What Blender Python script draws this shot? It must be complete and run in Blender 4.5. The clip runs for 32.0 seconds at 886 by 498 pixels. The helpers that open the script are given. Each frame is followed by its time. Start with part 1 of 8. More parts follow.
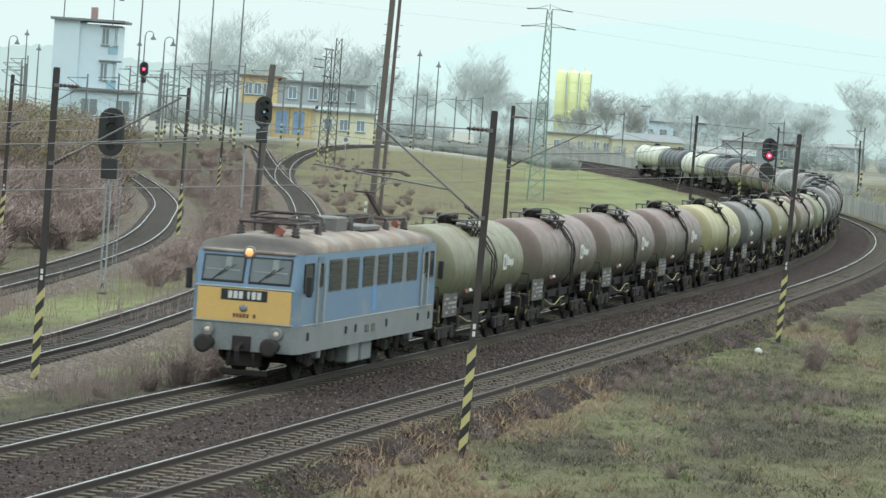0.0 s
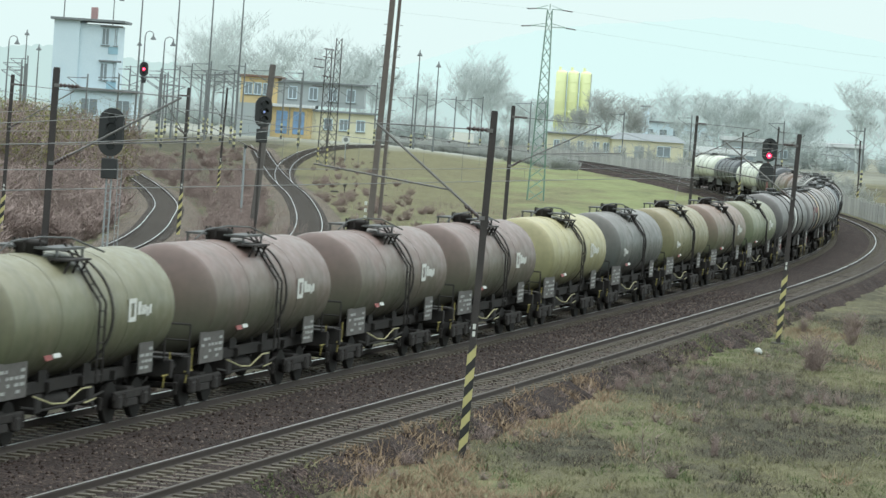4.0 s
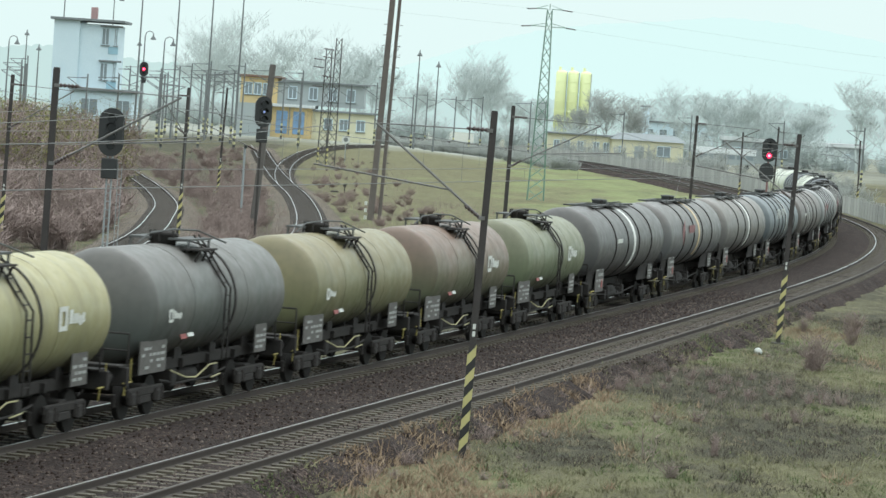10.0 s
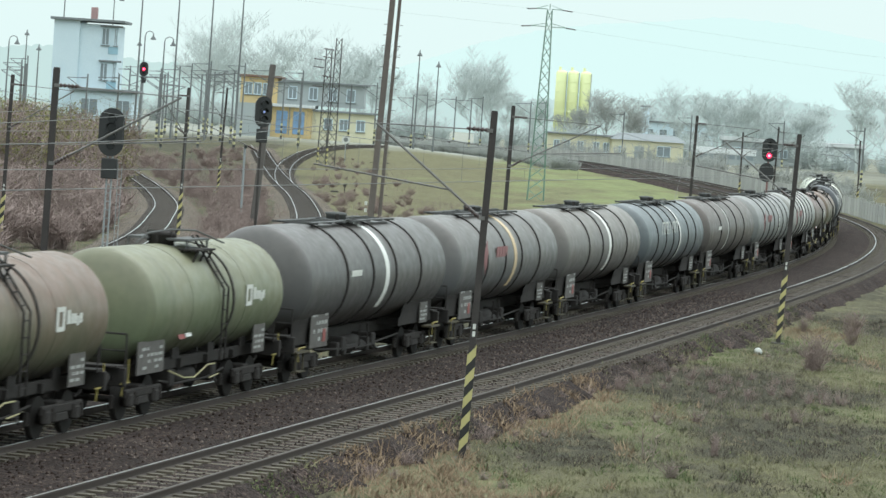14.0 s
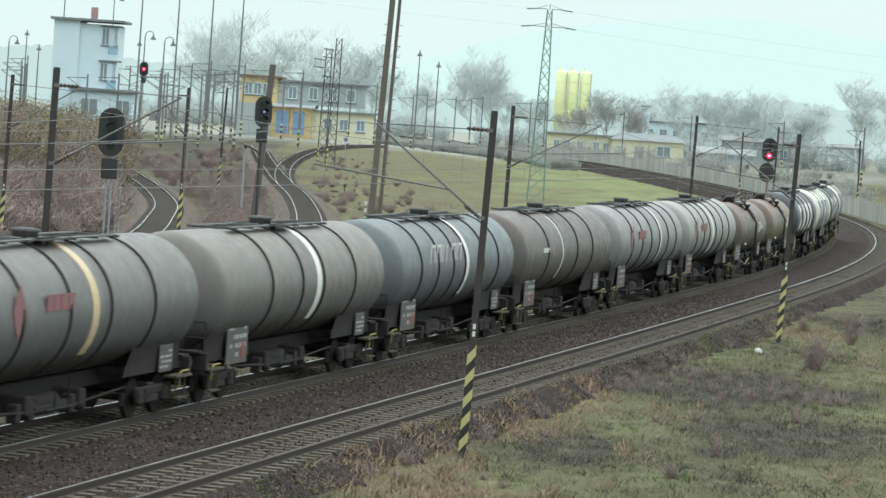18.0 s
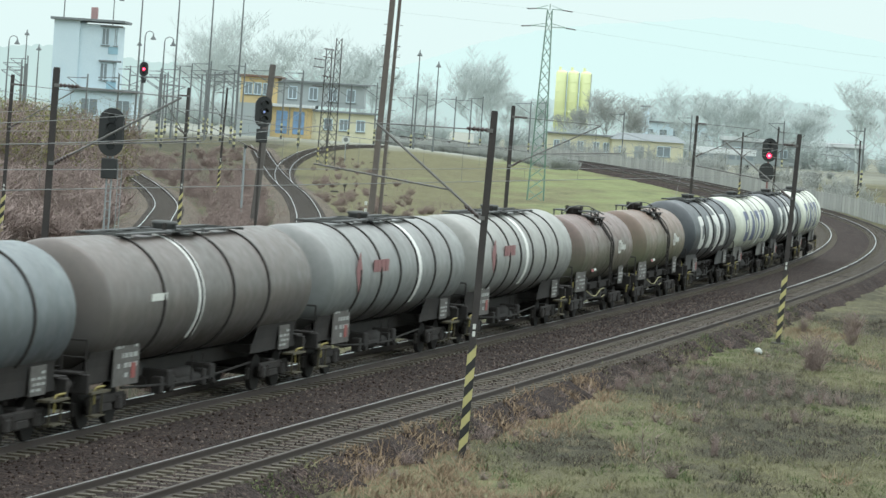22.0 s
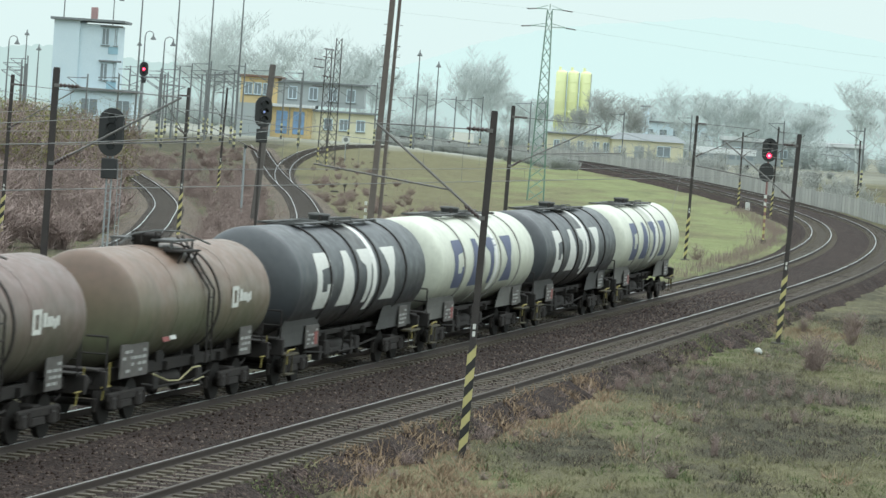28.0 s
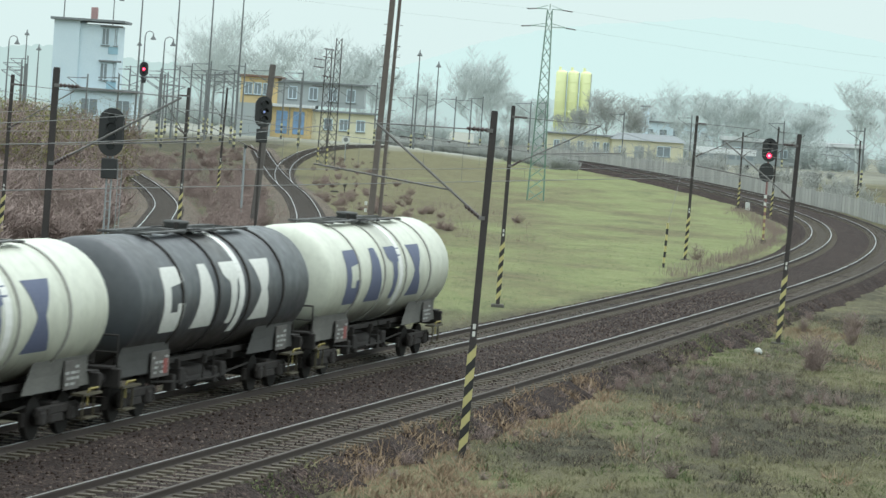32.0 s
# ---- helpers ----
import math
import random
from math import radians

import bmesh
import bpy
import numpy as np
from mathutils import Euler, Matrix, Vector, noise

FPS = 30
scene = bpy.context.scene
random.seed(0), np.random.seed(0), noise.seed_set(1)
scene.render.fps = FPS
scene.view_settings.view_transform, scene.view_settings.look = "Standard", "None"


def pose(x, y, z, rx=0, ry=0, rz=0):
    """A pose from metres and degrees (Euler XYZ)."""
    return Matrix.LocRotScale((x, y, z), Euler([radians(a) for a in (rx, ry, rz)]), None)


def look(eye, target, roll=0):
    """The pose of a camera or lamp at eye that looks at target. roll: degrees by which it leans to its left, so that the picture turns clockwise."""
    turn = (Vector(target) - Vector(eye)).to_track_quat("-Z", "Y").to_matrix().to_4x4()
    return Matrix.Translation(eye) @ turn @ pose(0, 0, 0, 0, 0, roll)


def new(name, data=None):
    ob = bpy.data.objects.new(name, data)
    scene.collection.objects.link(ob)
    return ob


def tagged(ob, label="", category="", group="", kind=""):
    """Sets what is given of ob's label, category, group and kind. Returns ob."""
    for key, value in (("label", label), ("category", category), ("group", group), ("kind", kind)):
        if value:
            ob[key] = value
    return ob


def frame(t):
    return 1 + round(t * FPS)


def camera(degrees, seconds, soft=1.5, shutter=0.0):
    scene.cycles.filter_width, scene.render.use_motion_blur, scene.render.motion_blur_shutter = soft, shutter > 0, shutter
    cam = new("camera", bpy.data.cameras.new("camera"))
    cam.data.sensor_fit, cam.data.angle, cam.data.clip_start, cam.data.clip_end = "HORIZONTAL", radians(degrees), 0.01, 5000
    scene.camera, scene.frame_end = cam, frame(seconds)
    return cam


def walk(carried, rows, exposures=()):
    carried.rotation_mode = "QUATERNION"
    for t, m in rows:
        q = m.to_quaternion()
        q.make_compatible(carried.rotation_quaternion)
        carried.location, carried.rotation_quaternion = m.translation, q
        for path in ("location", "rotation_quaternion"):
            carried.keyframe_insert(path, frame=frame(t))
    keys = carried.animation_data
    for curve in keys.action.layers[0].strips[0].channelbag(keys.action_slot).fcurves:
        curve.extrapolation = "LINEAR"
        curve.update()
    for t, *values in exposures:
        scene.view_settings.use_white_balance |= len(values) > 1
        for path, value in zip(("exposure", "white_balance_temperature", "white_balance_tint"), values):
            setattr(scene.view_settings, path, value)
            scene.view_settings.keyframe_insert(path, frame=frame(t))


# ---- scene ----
# ---------------------------------------------------------------- camera
cam = camera(14.92, 32.0, soft=1.5, shutter=0.5)
EYE = Vector((0.0, 0.0, 7.261))
AIM = EYE + Vector((0, math.cos(0.03950), -math.sin(0.03950))) * 100
still = look(EYE, AIM, 3.778)
walk(cam, [(0.0, still), (32.0, still)], [(0.0, 0.16, 6150, 9.0), (25.0, 0.16, 6150, 9.0), (28.0, 0.11, 6150, 9.0), (31.0, 0.05, 6150, 9.0), (32.0, 0.05, 6150, 9.0)])

# ---------------------------------------------------------------- sky and sun
SUN_EL, SUN_AZ = radians(62), radians(35)
world = bpy.data.worlds.new("overcast_sky")
scene.world = world
world.use_nodes = True
wn, wl = world.node_tree.nodes, world.node_tree.links
wn.clear()
sky = wn.new("ShaderNodeTexSky")
sky.sky_type, sky.sun_disc = "NISHITA", False
sky.sun_elevation, sky.sun_rotation = SUN_EL, SUN_AZ
sky.air_density, sky.dust_density, sky.ozone_density = 1.0, 6.0, 1.0
dim = wn.new("ShaderNodeVectorMath")
dim.operation = "SCALE"
dim.inputs[3].default_value = 0.12
wl.new(sky.outputs[0], dim.inputs[0])
cloud = wn.new("ShaderNodeMix")
cloud.data_type = "RGBA"
cloud.inputs[0].default_value = 0.94
geo = wn.new("ShaderNodeTexCoord")
up = wn.new("ShaderNodeSeparateXYZ")
wl.new(geo.outputs["Generated"], up.inputs[0])
lift = wn.new("ShaderNodeMapRange")
lift.inputs[1].default_value, lift.inputs[2].default_value = 0.16, 0.95
wl.new(up.outputs[2], lift.inputs[0])
deck = wn.new("ShaderNodeMix")
deck.data_type = "RGBA"
deck.inputs[6].default_value = (0.772, 0.905, 0.85, 1)
deck.inputs[7].default_value = (2.26, 2.42, 2.38, 1)
wl.new(lift.outputs[0], deck.inputs[0])
wl.new(deck.outputs[2], cloud.inputs[7])
wl.new(dim.outputs[0], cloud.inputs[6])
bg = wn.new("ShaderNodeBackground")
bg.inputs[1].default_value = 1.0
wl.new(cloud.outputs[2], bg.inputs[0])
wo = wn.new("ShaderNodeOutputWorld")
wl.new(bg.outputs[0], wo.inputs[0])

sun_data = bpy.data.lights.new("sun", "SUN")
sun_data.energy, sun_data.angle, sun_data.color = 0.45, radians(25), (1.0, 0.97, 0.92)
sun = new("sun", sun_data)
sun.matrix_world = look((0, 0, 60), Vector((0, 0, 60)) - Vector((math.sin(SUN_AZ) * math.cos(SUN_EL), math.cos(SUN_AZ) * math.cos(SUN_EL), math.sin(SUN_EL))))
# ---------------------------------------------------------------- materials
MATS = {}


def mat(name, col, rough=0.7, metal=0.0, col2=None, scale=3.0, amount=0.5, fine=0.0, bump=0.0, bump_scale=40.0, stain=None, stain_scale=1.0,
        stain_amount=0.0, space="Object", glow=None, per_piece=0.0, squash=None):
    """A procedural material: two colours mixed by coarse noise, fine grain, stains, bump."""
    if name in MATS:
        return MATS[name]
    m = bpy.data.materials.new(name)
    m.use_nodes = True
    n, l = m.node_tree.nodes, m.node_tree.links
    b = n["Principled BSDF"]
    b.inputs["Roughness"].default_value, b.inputs["Metallic"].default_value = rough, metal
    tc = n.new("ShaderNodeTexCoord")
    src = tc.outputs[space]
    if squash:
        mp = n.new("ShaderNodeMapping")
        mp.inputs["Scale"].default_value = squash
        l.new(src, mp.inputs[0])
        src = mp.outputs[0]

    def noise_at(sc, detail=5.0):
        t = n.new("ShaderNodeTexNoise")
        t.inputs["Scale"].default_value, t.inputs["Detail"].default_value = sc, detail
        l.new(src, t.inputs["Vector"])
        return t.outputs["Fac"]

    def ramp(fac, lo, hi):
        r = n.new("ShaderNodeMapRange")
        r.inputs[1].default_value, r.inputs[2].default_value = lo, hi
        l.new(fac, r.inputs[0])
        return r.outputs[0]

    def mix(fac, a, c, kind="MIX"):
        x = n.new("ShaderNodeMix")
        x.data_type, x.blend_type = "RGBA", kind
        for sock, v in ((x.inputs[0], fac), (x.inputs[6], a), (x.inputs[7], c)):
            if isinstance(v, bpy.types.NodeSocket):
                l.new(v, sock)
            else:
                sock.default_value = v if isinstance(v, float) else (*v, 1)
        return x.outputs[2]

    c2 = col2 or tuple(0.7 * v for v in col)
    f = ramp(noise_at(scale), 0.5 - 0.3 / (amount + 0.2), 0.5 + 0.3 / (amount + 0.2)) if amount else 0.0
    out = mix(f, col, c2)
    if stain:
        out = mix(ramp(noise_at(stain_scale, 8.0), 0.62 - stain_amount * 0.3, 0.72), out, stain)
    if fine:
        g = ramp(noise_at(scale * 12, 3.0), 0.3, 0.7)
        out = mix(fine, out, mix(g, tuple(0.25 * v for v in col), tuple(min(1, 1.9 * v) for v in col)))
    if per_piece:
        oi = n.new("ShaderNodeObjectInfo")
        out = mix(per_piece, out, mix(oi.outputs["Random"], tuple(0.45 * v for v in col), tuple(min(1, 1.5 * v) for v in col)))
    l.new(out, b.inputs["Base Color"])
    if bump:
        bp = n.new("ShaderNodeBump")
        bp.inputs["Strength"].default_value = bump
        bp.inputs["Distance"].default_value = 0.05
        l.new(noise_at(bump_scale, 4.0), bp.inputs["Height"])
        l.new(bp.outputs[0], b.inputs["Normal"])
    if glow:
        b.inputs["Emission Color"].default_value, b.inputs["Emission Strength"].default_value = (*glow[0], 1), glow[1]
    MATS[name] = m
    return m


# ---------------------------------------------------------------- mesh helpers
def box(bm, sx, sy, sz, m=None, bevel=0.0, top=1.0):
    """A box of that size standing on m's origin, its top scaled by top."""
    r = bmesh.ops.create_cube(bm, size=1.0)
    vs = r["verts"]
    for v in vs:
        k = top if v.co.z > 0 else 1.0
        v.co = Vector((v.co.x * sx * k, v.co.y * sy * k, (v.co.z + 0.5) * sz))
    if bevel:
        es = {e for v in vs for e in v.link_edges}
        r2 = bmesh.ops.bevel(bm, geom=list(es), offset=bevel, segments=1, affect="EDGES")
        vs = list({v for f in r2["faces"] for v in f.verts} | {v for v in vs if v.is_valid})
    if m is not None:
        bmesh.ops.transform(bm, matrix=m, verts=vs)
    return vs


def tube(bm, a, b, r, seg=8, r2=None):
    """A rod from a to b."""
    a, b = Vector(a), Vector(b)
    d = b - a
    m = Matrix.Translation((a + b) / 2) @ d.to_track_quat("Z", "Y").to_matrix().to_4x4()
    bmesh.ops.create_cone(bm, cap_ends=True, segments=seg, radius1=r, radius2=r if r2 is None else r2, depth=d.length, matrix=m)


def pipe(bm, pts, r, seg=6):
    for a, b in zip(pts, pts[1:]):
        tube(bm, a, b, r, seg)


def lathe(bm, profile, seg=32, axis="x"):
    """Turns a profile of (along, radius) round the axis."""
    rings = []
    for t, r in profile:
        ring = []
        for i in range(seg):
            a = 2 * math.pi * i / seg
            c, s = r * math.cos(a), r * math.sin(a)
            ring.append(bm.verts.new((t, c, s) if axis == "x" else (c, s, t) if axis == "z" else (c, t, s)))
        rings.append(ring)
    for p, q in zip(rings, rings[1:]):
        for i in range(seg):
            bm.faces.new((p[i], p[(i + 1) % seg], q[(i + 1) % seg], q[i]))
    bm.faces.new(rings[0][::-1])
    bm.faces.new(rings[-1])
    for f in bm.faces:
        f.smooth = len(f.verts) == 4


def mesh_of(bm, material, smooth=None):
    bmesh.ops.recalc_face_normals(bm, faces=bm.faces[:])
    if smooth is not None:
        for f in bm.faces:
            f.smooth = smooth
    me = bpy.data.meshes.new("mesh")
    bm.to_mesh(me)
    bm.free()
    me.materials.append(material)
    return me


def part(name, bm, material, parent, label="", at=None):
    """Links a bmesh, or a mesh that is shared, as one object under parent."""
    me = bm if isinstance(bm, bpy.types.Mesh) else mesh_of(bm, material)
    if me.name.startswith("mesh"):
        me.name = name
    ob = new(name, me)
    if parent:
        ob.parent = parent
    if at is not None:
        ob.matrix_basis = at
    if label:
        ob["label"] = label
    return ob


def thing(name, m, label, category, group="", kind=""):
    ob = new(name)
    ob.empty_display_size = 0.3
    ob.matrix_basis = m
    return tagged(ob, label, category, group, kind)


def single(name, bm, material, label, category, group="", kind="", at=None):
    return tagged(part(name, bm, material, None, at=at), label, category, group, kind)


SHARED = {}


def shared(key, build, material):
    """A mesh built once and used by alike pieces."""
    if key not in SHARED:
        bm = bmesh.new()
        build(bm)
        SHARED[key] = mesh_of(bm, material)
    return SHARED[key]


# ---------------------------------------------------------------- the lines of the tracks
BEND = [0.0, -0.19, -0.27, -1.04, -1.08, -1.26, -1.47, -2.05, -1.655, -0.90, -0.55, -0.36]
TRACK_RISE = 0.68
S0, STEP = -420.0, 0.5
_s = np.arange(S0, 760, STEP)
_k = np.interp(_s, np.arange(12) * 35.0, BEND) / 1000
_h = np.concatenate([[0], np.cumsum((_k[1:] + _k[:-1]) / 2 * STEP)])
_i0 = int(-S0 / STEP)
_h += 0.22857 - _h[_i0]
_hm = (_h[1:] + _h[:-1]) / 2
_x = np.concatenate([[0], np.cumsum(np.sin(_hm) * STEP)])
_y = np.concatenate([[0], np.cumsum(np.cos(_hm) * STEP)])
_x += -4.857 - _x[_i0]
_y += 87.584 - _y[_i0]


def line_b(s, off=0.0):
    """Point and heading on the train's track, s metres along it, off metres to its outer side."""
    x, y, h = np.interp(s, _s, _x), np.interp(s, _s, _y), np.interp(s, _s, _h)
    return x + off * math.cos(h), y - off * math.sin(h), h


def spline(points, step=0.5):
    """A smooth line through a few points: rows of x, y, heading."""
    p = np.array(points, float)
    p = np.vstack([2 * p[0] - p[1], p, 2 * p[-1] - p[-2]])
    out = []
    for i in range(1, len(p) - 2):
        n = max(2, int(np.hypot(*(p[i + 1] - p[i])) / step))
        for t in np.arange(n) / n:
            out.append(0.5 * (2 * p[i] + (p[i + 1] - p[i - 1]) * t + (2 * p[i - 1] - 5 * p[i] + 4 * p[i + 1] - p[i + 2]) * t * t
                              + (3 * p[i] - p[i - 1] - 3 * p[i + 1] + p[i + 2]) * t ** 3))
    out = np.array(out)
    d = np.gradient(out, axis=0)
    return [(x, y, math.atan2(a, b)) for (x, y), (a, b) in zip(out, d)]


SPACING = 4.89
LINE_B = [line_b(s) for s in np.arange(-160, 700, 2.0)]
LINE_A = [line_b(s, SPACING) for s in np.arange(-160, 700, 2.0)]
LINE_C = spline([(-25, -20), (-15.0, 66), (-11.83, 91.7), (-10.6, 101.7), (-9.34, 117.3), (-8.6, 130), (-7.7, 160), (-7.8, 190), (-8.94, 222.6), (-11.55, 267.7), (-14.1, 302), (-17.4, 343), (-21, 388), (-25, 440)], 2.0)
LINE_D = spline([(-23.7, 45), (-17.9, 105), (-16.3, 128.7), (-15.7, 142), (-15.4, 157), (-15.5, 170), (-16.1, 186), (-17.1, 203), (-18.9, 229), (-21.9, 257), (-26.2, 291), (-32, 331), (-43.5, 400)], 2.0)
LINE_E = spline([(-14.6, 308), (-16.6, 340), (-18.0, 375), (-18.2, 410), (-17.2, 440), (-14.5, 468), (-9.5, 488)], 2.0)
# ---------------------------------------------------------------- surface materials
def ground_material():
    m = bpy.data.materials.new("meadow")
    m.use_nodes = True
    n, l = m.node_tree.nodes, m.node_tree.links
    b = n["Principled BSDF"]
    b.inputs["Roughness"].default_value = 0.95
    b.inputs["Specular IOR Level"].default_value = 0.15
    tc = n.new("ShaderNodeTexCoord")

    def nz(scale, detail=6.0, rough=0.6, stretch=(1, 1, 1)):
        mp = n.new("ShaderNodeMapping")
        mp.inputs["Scale"].default_value = stretch
        l.new(tc.outputs["Object"], mp.inputs[0])
        t = n.new("ShaderNodeTexNoise")
        t.inputs["Scale"].default_value, t.inputs["Detail"].default_value, t.inputs["Roughness"].default_value = scale, detail, rough
        l.new(mp.outputs[0], t.inputs["Vector"])
        return t.outputs["Fac"]

    def rng(f, lo, hi):
        r = n.new("ShaderNodeMapRange")
        r.inputs[1].default_value, r.inputs[2].default_value = lo, hi
        l.new(f, r.inputs[0])
        return r.outputs[0]

    def mix(f, a, c):
        x = n.new("ShaderNodeMix")
        x.data_type = "RGBA"
        for sock, v in ((x.inputs[0], f), (x.inputs[6], a), (x.inputs[7], c)):
            if isinstance(v, bpy.types.NodeSocket):
                l.new(v, sock)
            else:
                sock.default_value = v if isinstance(v, float) else (*v, 1)
        return x.outputs[2]

    at = n.new("ShaderNodeAttribute")
    at.attribute_name = "growth"
    sp = n.new("ShaderNodeSeparateColor")
    l.new(at.outputs["Color"], sp.inputs[0])

    def patchy(f, scale, amount):
        a = n.new("ShaderNodeMath")
        a.operation = "MULTIPLY_ADD"
        l.new(nz(scale, 8.0, 0.7, (1, 0.32, 1)), a.inputs[0])
        a.inputs[1].default_value = amount
        l.new(f, a.inputs[2])
        return rng(a.outputs[0], 0.15 + amount * 0.5, 0.85 + amount * 0.5)

    green = mix(rng(nz(0.35), 0.3, 0.7), (0.165, 0.195, 0.078), (0.245, 0.27, 0.122))
    dry = mix(rng(nz(0.6), 0.3, 0.7), (0.175, 0.160, 0.086), (0.115, 0.104, 0.058))
    c = mix(patchy(sp.outputs[1], 0.45, 0.8), dry, green)
    c = mix(patchy(sp.outputs[0], 0.9, 1.0), c, (0.05, 0.044, 0.033))
    # yard gravel, its paleness also standing in for distance haze
    gravel = mix(rng(nz(0.25), 0.35, 0.65), (0.40, 0.41, 0.37), (0.32, 0.325, 0.29))
    c = mix(patchy(sp.outputs[2], 0.12, 0.8), c, gravel)
    g = rng(nz(3.0, 6.0, 0.7, (1, 0.22, 1)), 0.3, 0.7)
    c = mix(0.28, c, mix(g, (0.03, 0.03, 0.02), (0.19, 0.185, 0.105)))
    half = rng(nz(0.75, 6.0, 0.7, (1, 0.45, 1)), 0.5, 0.72)
    c = mix(0.3, c, mix(half, c, (0.06, 0.056, 0.034)))
    tufts = rng(nz(1.6, 5.0, 0.65, (1, 0.3, 1)), 0.54, 0.66)
    c = mix(0.25, c, mix(tufts, c, (0.26, 0.22, 0.125)))
    l.new(c, b.inputs["Base Color"])
    bp = n.new("ShaderNodeBump")
    bp.inputs["Strength"].default_value, bp.inputs["Distance"].default_value = 0.8, 0.12
    l.new(nz(5.0, 8.0, 0.7), bp.inputs["Height"])
    l.new(bp.outputs[0], b.inputs["Normal"])
    return m


M_GROUND = ground_material()


def stone_material(name, tones, scale, patch, patch_amount):
    """Crushed stone: cell by cell tones, relief between the stones, larger darker or greener patches."""
    m = bpy.data.materials.new(name)
    m.use_nodes = True
    n, l = m.node_tree.nodes, m.node_tree.links
    b = n["Principled BSDF"]
    b.inputs["Roughness"].default_value = 0.95
    b.inputs["Specular IOR Level"].default_value = 0.2
    tc = n.new("ShaderNodeTexCoord")
    v = n.new("ShaderNodeTexVoronoi")
    v.inputs["Scale"].default_value = scale
    l.new(tc.outputs["Object"], v.inputs["Vector"])
    r = n.new("ShaderNodeValToRGB")
    els = r.color_ramp.elements
    els[0].color, els[1].color = (*tones[0], 1), (*tones[-1], 1)
    for k, t in enumerate(tones[1:-1]):
        els.new((k + 1) / (len(tones) - 1)).color = (*t, 1)
    sp = n.new("ShaderNodeSeparateColor")
    l.new(v.outputs["Color"], sp.inputs[0])
    l.new(sp.outputs[0], r.inputs[0])
    z = n.new("ShaderNodeTexNoise")
    z.inputs["Scale"].default_value, z.inputs["Detail"].default_value = 0.55, 8.0
    l.new(tc.outputs["Object"], z.inputs["Vector"])
    k = n.new("ShaderNodeMapRange")
    k.inputs[1].default_value, k.inputs[2].default_value, k.inputs[4].default_value = 0.42, 0.66, patch_amount
    l.new(z.outputs["Fac"], k.inputs[0])
    x = n.new("ShaderNodeMix")
    x.data_type = "RGBA"
    l.new(k.outputs[0], x.inputs[0])
    l.new(r.outputs[0], x.inputs[6])
    x.inputs[7].default_value = (*patch, 1)
    l.new(x.outputs[2], b.inputs["Base Color"])
    bp = n.new("ShaderNodeBump")
    bp.inputs["Strength"].default_value, bp.inputs["Distance"].default_value, bp.invert = 1.0, 0.05, True
    l.new(v.outputs["Distance"], bp.inputs["Height"])
    l.new(bp.outputs[0], b.inputs["Normal"])
    return m


M_BALLAST = stone_material("ballast_stone", [(0.009, 0.0062, 0.0052), (0.025, 0.0165, 0.0136), (0.037, 0.0245, 0.0204), (0.105, 0.075, 0.063)], 16.0, (0.0165, 0.0115, 0.0097), 0.55)
# fouled stone between the rails, darkened further for shade under the train
M_FOUL_SHADE_BALLAST = stone_material("foul_shade_ballast_stone", [(0.007, 0.0055, 0.005), (0.016, 0.0125, 0.011), (0.026, 0.02, 0.0175), (0.07, 0.055, 0.048)], 16.0, (0.012, 0.0095, 0.0085), 0.6)
M_OLD_BALLAST = stone_material("weedy_ballast", [(0.04, 0.033, 0.028), (0.095, 0.078, 0.065), (0.135, 0.11, 0.09), (0.27, 0.23, 0.19)], 14.0, (0.115, 0.09, 0.062), 0.85)
M_RAIL = mat("rusty_rail_side", (0.05, 0.034, 0.026), 0.8, col2=(0.035, 0.028, 0.025), scale=6, fine=0.3)
M_RAILTOP = mat("polished_rail_head", (0.62, 0.63, 0.64), 0.28, 1.0, col2=(0.5, 0.5, 0.5), scale=3)
M_RAILDULL = mat("dull_rail_head", (0.10, 0.088, 0.078), 0.8, 0.0, col2=(0.07, 0.058, 0.05), scale=3)
M_SLEEPER = mat("concrete_sleeper", (0.095, 0.079, 0.056), 0.9, col2=(0.05, 0.040, 0.031), scale=4, amount=0.8, fine=0.3, bump=0.3, per_piece=0.35)
M_WOOD_SLEEPER = mat("wooden_sleeper", (0.06, 0.05, 0.042), 0.9, col2=(0.10, 0.085, 0.07), scale=5, amount=0.8, fine=0.3, per_piece=0.3)


def smooth(a, b, v):
    t = min(1.0, max(0.0, (v - a) / (b - a)))
    return t * t * (3 - 2 * t)


CROSS = {}


def x_at(line, y):
    """Where a track line crosses that y."""
    key = id(line)
    if key not in CROSS:
        grid = np.arange(-160.0, 700.0, 1.0)
        CROSS[key] = np.interp(grid, [p[1] for p in line], [p[0] for p in line]).tolist()
    t = min(858.0, max(0.0, y + 160.0))
    i = int(t)
    a = CROSS[key]
    return a[i] + (a[i + 1] - a[i]) * (t - i)


def left_rise(y):
    """The yard side climbs slowly to the back."""
    return 2.6 * smooth(300, 520, y)


